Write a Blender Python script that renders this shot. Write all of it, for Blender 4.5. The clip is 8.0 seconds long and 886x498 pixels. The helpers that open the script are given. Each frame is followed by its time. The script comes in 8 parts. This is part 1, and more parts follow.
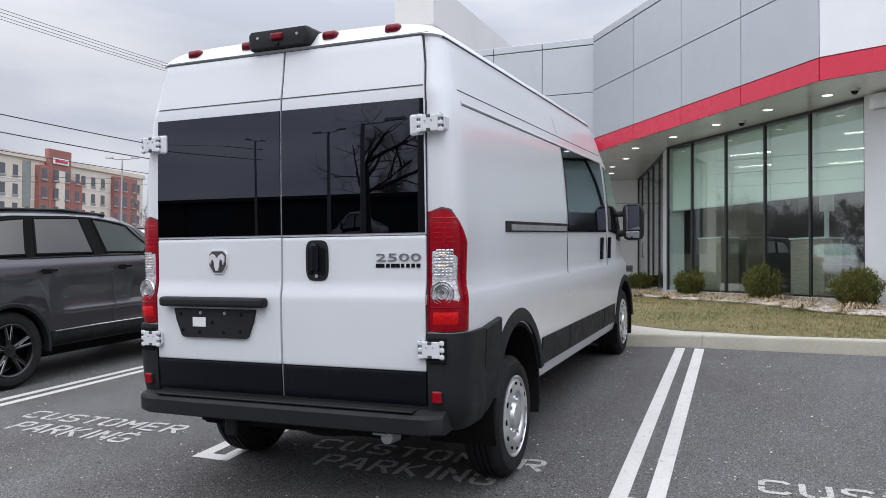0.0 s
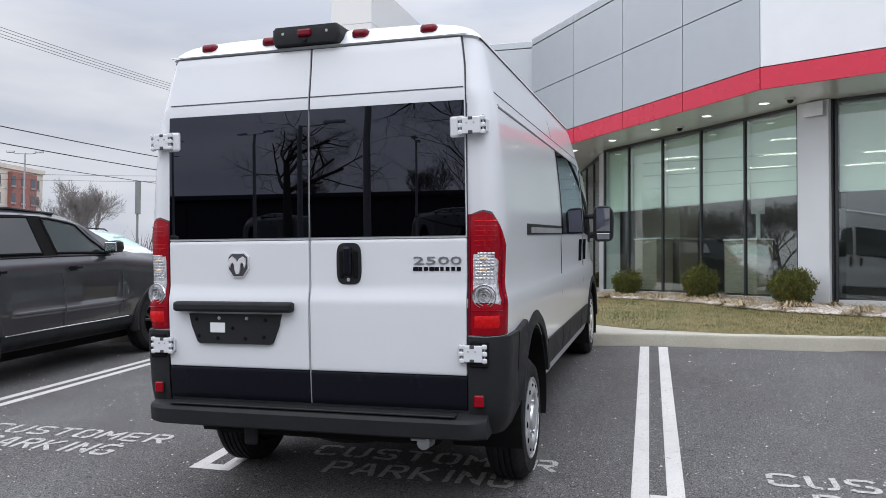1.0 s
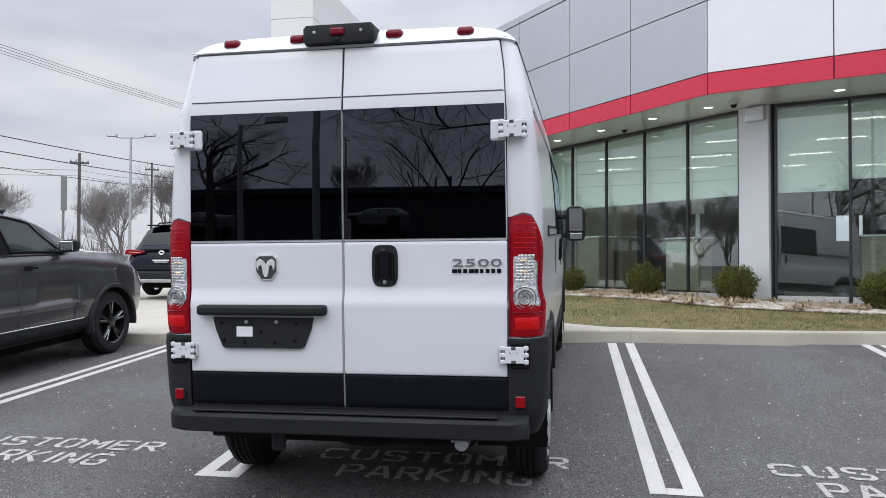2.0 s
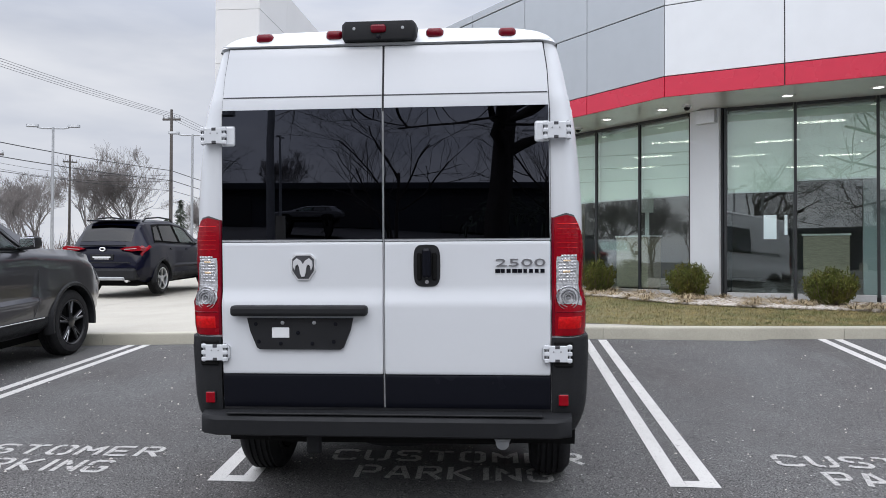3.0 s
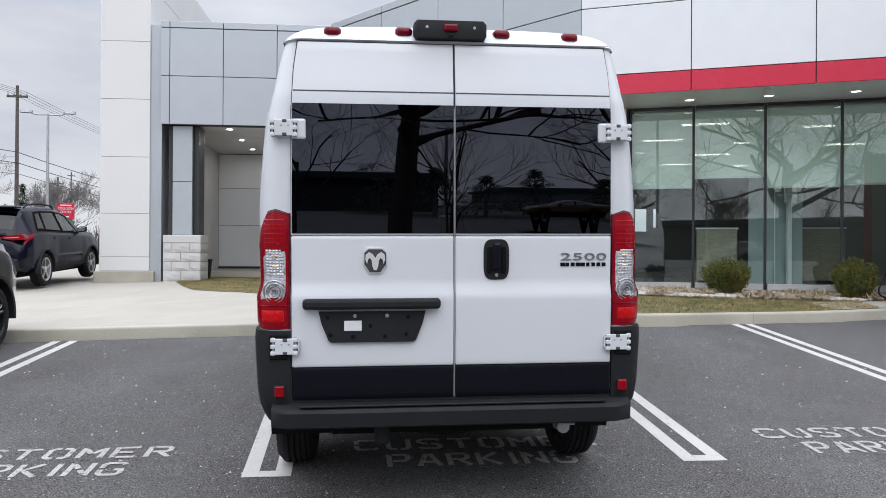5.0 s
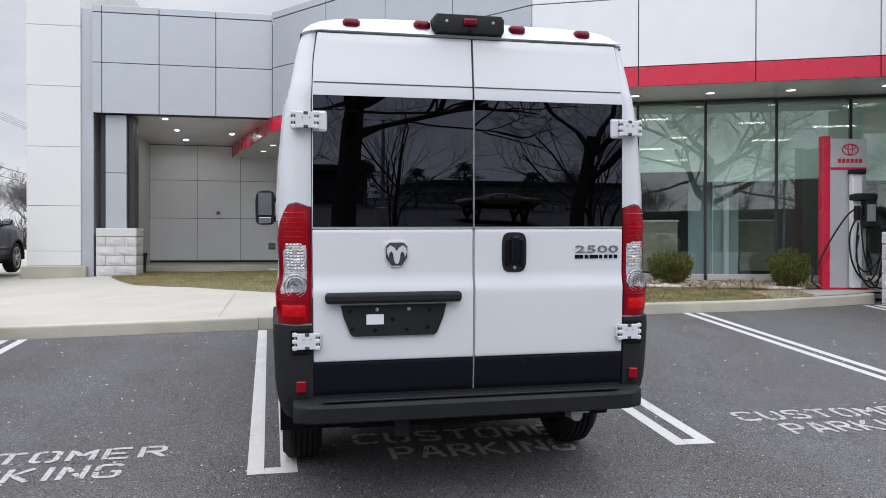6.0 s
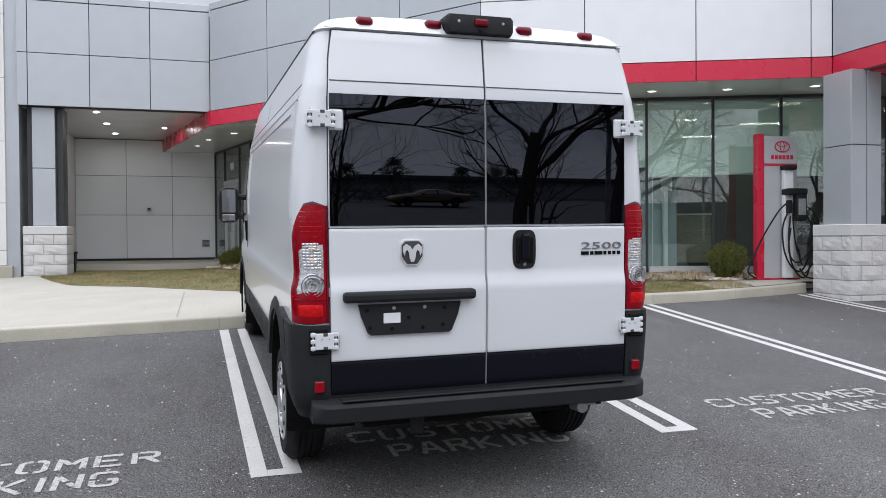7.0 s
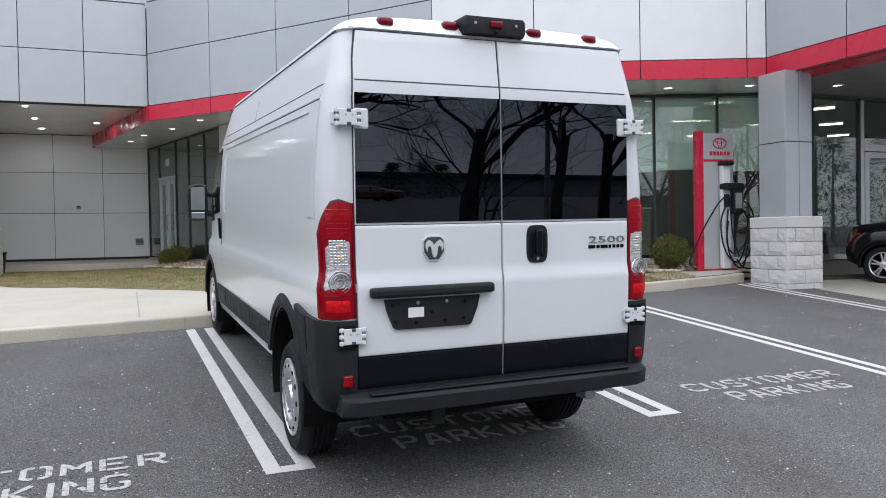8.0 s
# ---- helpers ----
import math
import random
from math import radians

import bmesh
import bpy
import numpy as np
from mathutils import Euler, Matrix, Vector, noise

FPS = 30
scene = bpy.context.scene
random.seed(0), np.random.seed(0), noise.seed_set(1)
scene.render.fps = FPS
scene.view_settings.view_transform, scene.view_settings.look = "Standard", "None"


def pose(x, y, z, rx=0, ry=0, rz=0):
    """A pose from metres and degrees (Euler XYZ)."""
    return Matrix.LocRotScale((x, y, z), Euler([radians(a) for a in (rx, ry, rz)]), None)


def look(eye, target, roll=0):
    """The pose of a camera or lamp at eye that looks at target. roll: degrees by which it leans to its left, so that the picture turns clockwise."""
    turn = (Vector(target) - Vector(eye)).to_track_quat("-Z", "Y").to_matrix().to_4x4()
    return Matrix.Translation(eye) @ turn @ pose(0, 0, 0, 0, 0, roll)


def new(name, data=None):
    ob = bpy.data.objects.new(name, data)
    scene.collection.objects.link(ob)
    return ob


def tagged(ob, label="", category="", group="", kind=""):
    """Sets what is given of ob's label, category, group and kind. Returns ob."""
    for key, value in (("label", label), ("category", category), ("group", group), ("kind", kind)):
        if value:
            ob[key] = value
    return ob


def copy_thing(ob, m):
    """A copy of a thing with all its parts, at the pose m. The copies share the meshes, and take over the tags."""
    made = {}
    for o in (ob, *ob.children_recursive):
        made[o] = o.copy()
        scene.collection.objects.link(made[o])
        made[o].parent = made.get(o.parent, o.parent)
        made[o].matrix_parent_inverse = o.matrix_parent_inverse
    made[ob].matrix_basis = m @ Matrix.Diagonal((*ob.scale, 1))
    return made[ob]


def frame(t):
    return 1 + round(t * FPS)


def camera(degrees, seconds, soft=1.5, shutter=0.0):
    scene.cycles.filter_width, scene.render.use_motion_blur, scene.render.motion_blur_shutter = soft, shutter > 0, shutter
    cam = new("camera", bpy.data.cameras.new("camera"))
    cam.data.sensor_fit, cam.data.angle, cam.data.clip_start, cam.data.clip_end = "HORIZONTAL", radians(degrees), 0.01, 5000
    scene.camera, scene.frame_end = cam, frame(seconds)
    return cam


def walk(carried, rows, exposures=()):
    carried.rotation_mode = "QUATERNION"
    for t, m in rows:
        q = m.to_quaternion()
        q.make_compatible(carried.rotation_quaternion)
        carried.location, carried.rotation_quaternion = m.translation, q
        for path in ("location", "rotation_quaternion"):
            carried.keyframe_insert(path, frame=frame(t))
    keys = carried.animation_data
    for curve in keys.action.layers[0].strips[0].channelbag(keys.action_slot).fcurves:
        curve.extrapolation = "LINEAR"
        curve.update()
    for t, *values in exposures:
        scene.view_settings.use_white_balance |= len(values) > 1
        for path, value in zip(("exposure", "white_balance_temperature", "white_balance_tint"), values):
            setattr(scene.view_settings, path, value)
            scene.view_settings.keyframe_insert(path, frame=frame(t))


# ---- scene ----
cam = camera(59.7, 8.0, soft=0.9)
PATH = [
    (0, (2.472, -3.437, 1.284), (1.679, -1.601, 1.332), 0.4),
    (0.5, (2.174, -3.481, 1.307), (1.481, -1.606, 1.357), 0.4),
    (1, (1.866, -3.628, 1.299), (1.283, -1.715, 1.347), 0.3),
    (1.5, (1.578, -3.718, 1.309), (1.099, -1.776, 1.354), 0.2),
    (3, (0.686, -3.872, 1.339), (0.497, -1.881, 1.371), 0.2),
    (3.5, (0.423, -3.886, 1.336), (0.327, -1.889, 1.366), 0.3),
    (4, (0.154, -3.941, 1.348), (0.149, -1.941, 1.374), 0.4),
    (4.5, (-0.149, -4.026, 1.354), (-0.064, -2.028, 1.371), 0.4),
    (6, (-0.941, -3.97, 1.358), (-0.563, -2.006, 1.346), 0.1),
    (6.5, (-1.203, -3.96, 1.359), (-0.728, -2.018, 1.34), -0.1),
    (7, (-1.42, -3.895, 1.379), (-0.849, -1.978, 1.352), -0.4),
    (7.5, (-1.72, -3.874, 1.384), (-1.056, -1.988, 1.348), -0.8),
    (8, (-1.948, -3.832, 1.387), (-1.192, -1.981, 1.346), -1.0),
]
walk(cam, [(t, look(eye, target, roll)) for t, eye, target, roll in PATH], [(0.0, -0.47), (8.0, -0.47)])

# ---- world and light: an overcast winter day ----
SUN_UP, SUN_TURN = 48.0, 184.0
world = bpy.data.worlds.new("overcast_sky")
scene.world = world
world.use_nodes = True
wn, wl = world.node_tree.nodes, world.node_tree.links
wn.clear()
w_out = wn.new("ShaderNodeOutputWorld")
w_bg = wn.new("ShaderNodeBackground")
w_sky = wn.new("ShaderNodeTexSky")
w_sky.sky_type, w_sky.sun_disc = "NISHITA", False
w_sky.sun_elevation, w_sky.sun_rotation = radians(SUN_UP), radians(SUN_TURN)
w_sky.air_density, w_sky.dust_density = 1.0, 3.0
w_co = wn.new("ShaderNodeTexCoord")
w_map = wn.new("ShaderNodeMapping")
w_map.inputs["Scale"].default_value = (1.1, 1.1, 4.2)
w_noise = wn.new("ShaderNodeTexNoise")
w_noise.inputs["Scale"].default_value, w_noise.inputs["Detail"].default_value = 2.6, 5.0
w_noise.inputs["Roughness"].default_value = 0.5
w_ramp = wn.new("ShaderNodeValToRGB")
w_ramp.color_ramp.elements[0].position, w_ramp.color_ramp.elements[0].color = 0.36, (5.9, 6.3, 7.3, 1)
w_ramp.color_ramp.elements[1].position, w_ramp.color_ramp.elements[1].color = 0.66, (8.45, 8.65, 9.25, 1)
w_mix = wn.new("ShaderNodeMix")
w_mix.data_type = "RGBA"
w_mix.inputs["Factor"].default_value = 0.945
wl.new(w_co.outputs["Generated"], w_map.inputs["Vector"])
wl.new(w_map.outputs["Vector"], w_noise.inputs["Vector"])
wl.new(w_noise.outputs["Fac"], w_ramp.inputs["Fac"])
wl.new(w_sky.outputs["Color"], w_mix.inputs[6])
wl.new(w_ramp.outputs["Color"], w_mix.inputs[7])
w_sep = wn.new("ShaderNodeSeparateXYZ")
wl.new(w_co.outputs["Generated"], w_sep.inputs["Vector"])
w_up = wn.new("ShaderNodeMapRange")
w_up.inputs["From Min"].default_value, w_up.inputs["From Max"].default_value = 0.26, 1.0
w_up.inputs["To Min"].default_value, w_up.inputs["To Max"].default_value = 0.130, 0.44
wl.new(w_sep.outputs["Z"], w_up.inputs["Value"])
wl.new(w_mix.outputs[2], w_bg.inputs["Color"])
# the clouds are brighter on the sun's side
w_dot = wn.new("ShaderNodeVectorMath")
w_dot.operation = "DOT_PRODUCT"
w_dot.inputs[1].default_value = (math.sin(radians(SUN_TURN)), math.cos(radians(SUN_TURN)), 0.35)
wl.new(w_co.outputs["Generated"], w_dot.inputs[0])
w_side = wn.new("ShaderNodeMapRange")
w_side.inputs["From Min"].default_value, w_side.inputs["From Max"].default_value = -0.45, 0.15
w_side.inputs["To Min"].default_value, w_side.inputs["To Max"].default_value = 1.0, 1.57
wl.new(w_dot.outputs["Value"], w_side.inputs["Value"])
w_mul = wn.new("ShaderNodeMath")
w_mul.operation = "MULTIPLY"
wl.new(w_up.outputs["Result"], w_mul.inputs[0])
wl.new(w_side.outputs["Result"], w_mul.inputs[1])
wl.new(w_mul.outputs["Value"], w_bg.inputs["Strength"])
wl.new(w_bg.outputs["Background"], w_out.inputs["Surface"])

sun = new("sun", bpy.data.lights.new("sun", "SUN"))
sun.data.energy, sun.data.angle, sun.data.color = 0.5, radians(50), (1.0, 0.96, 0.9)
sun_dir = Vector((math.sin(radians(SUN_TURN)) * math.cos(radians(SUN_UP)), math.cos(radians(SUN_TURN)) * math.cos(radians(SUN_UP)), math.sin(radians(SUN_UP))))
sun.matrix_world = look(sun_dir * 60, (0, 0, 0))


# ---- materials ----
def material(name, color, rough=0.6, metal=0.0, grain=0.0, grain_size=60.0, stain=0.0, stain_size=1.5, bump=0.0, bump_size=80.0, coat=0.0, spec=0.5, vary=0.0, stretch=(1, 1, 1), tint=None, emit=0.0, even=False):
    """A surface with variation at two scales and fine relief. tint: a second colour for the stains; vary: change from piece to piece."""
    m = bpy.data.materials.new(name)
    m.use_nodes = True
    n, l = m.node_tree.nodes, m.node_tree.links
    b = n["Principled BSDF"]
    b.inputs["Roughness"].default_value, b.inputs["Metallic"].default_value = rough, metal
    b.inputs["Coat Weight"].default_value, b.inputs["Coat Roughness"].default_value = coat, 0.03
    b.inputs["Specular IOR Level"].default_value = spec
    b.inputs["Base Color"].default_value = (*color, 1)
    if emit:
        b.inputs["Emission Color"].default_value, b.inputs["Emission Strength"].default_value = (*color, 1), emit
    co = n.new("ShaderNodeTexCoord")
    mp = n.new("ShaderNodeMapping")
    mp.inputs["Scale"].default_value = stretch
    l.new(co.outputs["Object"], mp.inputs["Vector"])
    last = None

    def mixed(kind, fac, a, bcol):
        x = n.new("ShaderNodeMix")
        x.data_type, x.blend_type = "RGBA", kind
        if isinstance(fac, float):
            x.inputs["Factor"].default_value = fac
        else:
            l.new(fac, x.inputs["Factor"])
        for k, v in ((6, a), (7, bcol)):
            if isinstance(v, tuple):
                x.inputs[k].default_value = (*v, 1)
            else:
                l.new(v, x.inputs[k])
        return x.outputs[2]

    def ranged(sock, lo, hi, a, z):
        r = n.new("ShaderNodeMapRange")
        r.inputs["From Min"].default_value, r.inputs["From Max"].default_value = lo, hi
        r.inputs["To Min"].default_value, r.inputs["To Max"].default_value = a, z
        l.new(sock, r.inputs["Value"])
        return r.outputs["Result"]

    def noisy(size, detail=4.0):
        t = n.new("ShaderNodeTexNoise")
        t.inputs["Scale"].default_value, t.inputs["Detail"].default_value = size, detail
        l.new(mp.outputs["Vector"], t.inputs["Vector"])
        return t.outputs["Fac"]

    col = color
    if stain:
        second = tint if tint else tuple(c * 0.55 for c in color)
        col = mixed("MIX", ranged(noisy(stain_size, 6.0), 0.42, 0.68, 0.0, stain), col, second)
    if grain:
        g = noisy(grain_size, 2.0)
        v = n.new("ShaderNodeCombineColor")
        gray = ranged(g, 0.3, 0.7, 1.0 - grain, 1.0 + grain)
        for k in ("Red", "Green", "Blue"):
            l.new(gray, v.inputs[k])
        col = mixed("MULTIPLY", 1.0, col, v.outputs["Color"])
    if vary:
        info = n.new("ShaderNodeObjectInfo")
        v = n.new("ShaderNodeCombineColor")
        gray = ranged(info.outputs["Random"], 0.0, 1.0, 1.0 - vary, 1.0 + vary)
        for k in ("Red", "Green", "Blue"):
            l.new(gray, v.inputs[k])
        col = mixed("MULTIPLY", 1.0, col, v.outputs["Color"])
    if not isinstance(col, tuple):
        l.new(col, b.inputs["Base Color"])
    if (stain or grain) and not even:
        l.new(ranged(noisy(stain_size * 2.3, 3.0), 0.3, 0.7, max(0.02, rough * 0.85), min(1.0, rough * 1.12)), b.inputs["Roughness"])
    if bump:
        bp = n.new("ShaderNodeBump")
        bp.inputs["Strength"].default_value, bp.inputs["Distance"].default_value = bump, 0.01
        l.new(noisy(bump_size, 5.0), bp.inputs["Height"])
        l.new(bp.outputs["Normal"], b.inputs["Normal"])
    return m


def glass(name, tint, gloss=1.0, rough=0.0, sheen=0.05):
    """A thin pane: tinted see-through, with a mirror sheen that grows towards grazing."""
    m = bpy.data.materials.new(name)
    m.use_nodes = True
    n, l = m.node_tree.nodes, m.node_tree.links
    n.clear()
    out = n.new("ShaderNodeOutputMaterial")
    mix = n.new("ShaderNodeMixShader")
    tr = n.new("ShaderNodeBsdfTransparent")
    tr.inputs["Color"].default_value = (*tint, 1)
    gl = n.new("ShaderNodeBsdfGlossy")
    gl.inputs["Roughness"].default_value = rough
    gl.inputs["Color"].default_value = (*gloss, 1) if isinstance(gloss, tuple) else (gloss, gloss, gloss, 1)
    lw = n.new("ShaderNodeLayerWeight")
    lw.inputs["Blend"].default_value = 0.5
    pw = n.new("ShaderNodeMath")
    pw.operation, pw.inputs[1].default_value = "POWER", 5.0
    l.new(lw.outputs["Facing"], pw.inputs[0])
    mr = n.new("ShaderNodeMapRange")
    mr.inputs["To Min"].default_value, mr.inputs["To Max"].default_value = sheen, 1.0
    l.new(pw.outputs["Value"], mr.inputs["Value"])
    l.new(mr.outputs["Result"], mix.inputs["Fac"])
    l.new(tr.outputs["BSDF"], mix.inputs[1])
    l.new(gl.outputs["BSDF"], mix.inputs[2])
    l.new(mix.outputs["Shader"], out.inputs["Surface"])
    return m


def asphalt_material():
    """Worn asphalt: fine dark grain, pale chippings of two sizes, brownish stains, and a brightness drop from lane to
    bays put into the colour.
    """
    m = material("asphalt", (0.112, 0.1115, 0.110), rough=0.9, grain=1.0, grain_size=120, stain=0.75, stain_size=0.8, tint=(0.098, 0.095, 0.093), bump=0.7, bump_size=210, spec=0.2)
    n, l = m.node_tree.nodes, m.node_tree.links
    b = n["Principled BSDF"]
    co = n.new("ShaderNodeTexCoord")
    src = b.inputs["Base Color"].links[0].from_socket

    def math_(op, a, v=None):
        x = n.new("ShaderNodeMath")
        x.operation = op
        l.new(a, x.inputs[0])
        if isinstance(v, float):
            x.inputs[1].default_value = v
        elif v is not None:
            l.new(v, x.inputs[1])
        return x.outputs["Value"]

    def ramp(sock, lo, hi, a, z):
        r = n.new("ShaderNodeMapRange")
        r.inputs["From Min"].default_value, r.inputs["From Max"].default_value = lo, hi
        r.inputs["To Min"].default_value, r.inputs["To Max"].default_value = a, z
        l.new(sock, r.inputs["Value"])
        return r.outputs["Result"]

    def blend(kind, fac, a, colour):
        mx = n.new("ShaderNodeMix")
        mx.data_type, mx.blend_type = "RGBA", kind
        l.new(fac, mx.inputs["Factor"])
        l.new(a, mx.inputs[6])
        mx.inputs[7].default_value = (*colour, 1)
        return mx.outputs[2]

    # brownish film in long patches
    mp = n.new("ShaderNodeMapping")
    mp.inputs["Scale"].default_value = (0.55, 0.22, 1)
    l.new(co.outputs["Object"], mp.inputs["Vector"])
    big = n.new("ShaderNodeTexNoise")
    big.inputs["Scale"].default_value, big.inputs["Detail"].default_value, big.inputs["Roughness"].default_value = 1.6, 7.0, 0.62
    l.new(mp.outputs["Vector"], big.inputs["Vector"])
    src = blend("MULTIPLY", ramp(big.outputs["Fac"], 0.40, 0.66, 0.0, 0.8), src, (0.80, 0.755, 0.745))
    # brightness drop towards the bays, put into the colour by a y ramp
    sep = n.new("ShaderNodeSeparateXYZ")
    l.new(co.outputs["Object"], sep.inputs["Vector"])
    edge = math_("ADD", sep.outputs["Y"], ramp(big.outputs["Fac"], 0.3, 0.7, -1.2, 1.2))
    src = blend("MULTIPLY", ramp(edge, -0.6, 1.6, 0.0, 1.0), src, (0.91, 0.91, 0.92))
    for size, rare, lo, hi, colour in ((105, 0.70, 0.22, 0.42, (0.21, 0.206, 0.198)), (85, 0.80, 0.26, 0.46, (0.045, 0.044, 0.044)), (58, 0.88, 0.20, 0.38, (0.31, 0.305, 0.295)), (31, 0.968, 0.12, 0.24, (0.50, 0.49, 0.47))):
        vo = n.new("ShaderNodeTexVoronoi")
        vo.inputs["Scale"].default_value = size
        l.new(co.outputs["Object"], vo.inputs["Vector"])
        pick = n.new("ShaderNodeSeparateColor")
        l.new(vo.outputs["Color"], pick.inputs["Color"])
        src = blend("MIX", math_("MULTIPLY", ramp(vo.outputs["Distance"], lo, hi, 0.9, 0.0), math_("GREATER_THAN", pick.outputs["Red"], rare)), src, colour)
    l.new(src, b.inputs["Base Color"])
    return m


def paint_material(name, worn, tone):
    """Worn traffic paint: pores and chipped grains let the asphalt show through."""
    m = material(name, tone, rough=0.75, grain=0.10, grain_size=150, stain=0.5, stain_size=3.0, tint=tuple(c * 0.84 for c in tone), bump=0.6, bump_size=210)
    n, l = m.node_tree.nodes, m.node_tree.links
    b = n["Principled BSDF"]
    co = n.new("ShaderNodeTexCoord")
    src = b.inputs["Base Color"].links[0].from_socket
    for size, lo, hi in ((150, worn + 0.05, worn + 0.14), (24, worn + 0.10, worn + 0.17)):
        a = n.new("ShaderNodeTexNoise")
        a.inputs["Scale"].default_value, a.inputs["Detail"].default_value, a.inputs["Roughness"].default_value = size, 5, 0.8
        l.new(co.outputs["Object"], a.inputs["Vector"])
        r = n.new("ShaderNodeMapRange")
        r.inputs["From Min"].default_value, r.inputs["From Max"].default_value = lo, hi
        r.inputs["To Min"].default_value, r.inputs["To Max"].default_value = 0.0, 0.85
        l.new(a.outputs["Fac"], r.inputs["Value"])
        mx = n.new("ShaderNodeMix")
        mx.data_type = "RGBA"
        l.new(r.outputs["Result"], mx.inputs["Factor"])
        l.new(src, mx.inputs[6])
        mx.inputs[7].default_value = (0.10, 0.098, 0.095, 1)
        src = mx.outputs[2]
    l.new(src, b.inputs["Base Color"])
    return m


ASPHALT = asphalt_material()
PAINT = paint_material("traffic_paint", 0.50, (0.55, 0.535, 0.515))
LETTER_PAINT = paint_material("stencil_paint", 0.44, (0.50, 0.485, 0.465))
CONCRETE = material("concrete", (0.36, 0.338, 0.292), rough=0.85, grain=0.12, grain_size=90, stain=0.55, stain_size=0.8, tint=(0.30, 0.282, 0.242), bump=0.25, bump_size=120)
KERB_CON = material("kerb_concrete", (0.39, 0.37, 0.305), rough=0.85, grain=0.08, grain_size=70, stain=0.6, stain_size=1.3, tint=(0.26, 0.247, 0.20), bump=0.3, bump_size=90)
SILVER_PANEL = material("silver_composite_panel", (0.40, 0.425, 0.45), rough=0.34, metal=0.35, grain=0.02, grain_size=3, stain=0.12, stain_size=0.5, tint=(0.36, 0.385, 0.41), vary=0.02)
WHITE_PANEL = material("white_composite_panel", (0.66, 0.675, 0.69), rough=0.4, grain=0.02, grain_size=3, stain=0.12, stain_size=0.6, tint=(0.61, 0.625, 0.645), vary=0.015)
RENDER_WHITE = material("white_render", (0.63, 0.625, 0.615), rough=0.8, grain=0.04, grain_size=140, stain=0.25, stain_size=0.5, tint=(0.55, 0.545, 0.535), bump=0.15, bump_size=200)
RED_PANEL = material("red_panel", (0.52, 0.014, 0.045), rough=0.28, grain=0.03, grain_size=5, stain=0.15, stain_size=0.8, tint=(0.46, 0.012, 0.04), vary=0.03)
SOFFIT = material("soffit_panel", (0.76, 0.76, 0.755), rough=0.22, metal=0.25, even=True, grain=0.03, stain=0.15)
JOINT = material("dark_joint", (0.03, 0.03, 0.035), rough=0.7)
MULLION = material("black_mullion", (0.02, 0.022, 0.024), rough=0.4)
ALU = material("brushed_aluminium", (0.62, 0.63, 0.64), rough=0.38, metal=0.75, grain=0.04, grain_size=30)
GLAZING = glass("showroom_glass", (0.90, 0.965, 0.935), gloss=0.95, sheen=0.085)
SHADE_CLOTH = material("roller_shade_cloth", (0.87, 0.93, 0.87), rough=0.9, stain=0.08, stain_size=0.8)
SHADE_CLOTH.node_tree.nodes["Principled BSDF"].inputs["Alpha"].default_value = 0.78
BLOCK = material("split_face_block", (0.52, 0.51, 0.50), rough=0.95, grain=0.16, grain_size=60, stain=0.4, stain_size=6, tint=(0.43, 0.42, 0.41), bump=0.7, bump_size=45, vary=0.05)
BLOCK_CAP = material("cast_stone_cap", (0.52, 0.52, 0.51), rough=0.85, grain=0.08, grain_size=60, bump=0.2)
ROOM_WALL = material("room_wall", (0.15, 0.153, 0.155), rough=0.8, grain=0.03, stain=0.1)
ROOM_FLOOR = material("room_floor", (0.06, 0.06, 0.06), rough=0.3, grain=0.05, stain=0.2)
ROOM_WOOD = material("walnut_cabinet", (0.30, 0.255, 0.20), rough=0.5, grain=0.2, grain_size=12, stretch=(1, 1, 8))
LAMP_ON = material("lamp_tube", (1.0, 0.97, 0.9), emit=22.0)
ENTRANCE_ON = material("panel_light_glow", (1.0, 0.93, 0.8), emit=5.0)
SPOT_ON = material("downlight_glow", (1.0, 0.97, 0.92), emit=4.5)
CANOPY_ON = material("canopy_downlight_glow", (0.96, 0.98, 1.0), emit=260.0)
GRASS_SOIL = material("winter_turf", (0.15, 0.125, 0.055), rough=0.95, grain=0.45, grain_size=35, stain=0.9, stain_size=2.2, tint=(0.085, 0.095, 0.032), bump=0.8, bump_size=60)
GRASS_BLADE = material("winter_grass", (0.27, 0.215, 0.10), rough=0.9, grain=0.5, grain_size=12, stain=0.95, stain_size=2.4, tint=(0.085, 0.105, 0.03))
MULCH = material("straw_mulch", (0.30, 0.23, 0.14), rough=0.95, grain=0.4, grain_size=45, stain=0.7, stain_size=4, tint=(0.16, 0.115, 0.07), bump=1.0, bump_size=70)
STRAW = material("dry_straw", (0.36, 0.285, 0.18), rough=0.9, grain=0.3, grain_size=8)
STONE = material("river_stone", (0.50, 0.455, 0.41), rough=0.8, grain=0.2, grain_size=30, stain=0.5, stain_size=8, tint=(0.33, 0.29, 0.24), bump=0.3)
LEAF = material("shrub_leaf", (0.075, 0.090, 0.022), spec=0.12, rough=0.8, grain=0.45, grain_size=14, stain=0.8, stain_size=5, tint=(0.14, 0.125, 0.03))
TWIG = material("twig", (0.10, 0.075, 0.05), rough=0.9)
BARK = material("bark", (0.055, 0.046, 0.042), rough=0.95, grain=0.3, grain_size=20, stain=0.5, stain_size=3, bump=0.6, bump_size=25)
# distance haze is mixed into this bark's colour
HAZED_BARK = material("hazed_far_bark", (0.20, 0.182, 0.172), rough=0.95, grain=0.2, grain_size=6)
VAN_WHITE = material("white_van_paint", (0.568, 0.583, 0.603), rough=0.3, spec=0.4, coat=0.6, grain=0.012, grain_size=1.1, even=True)
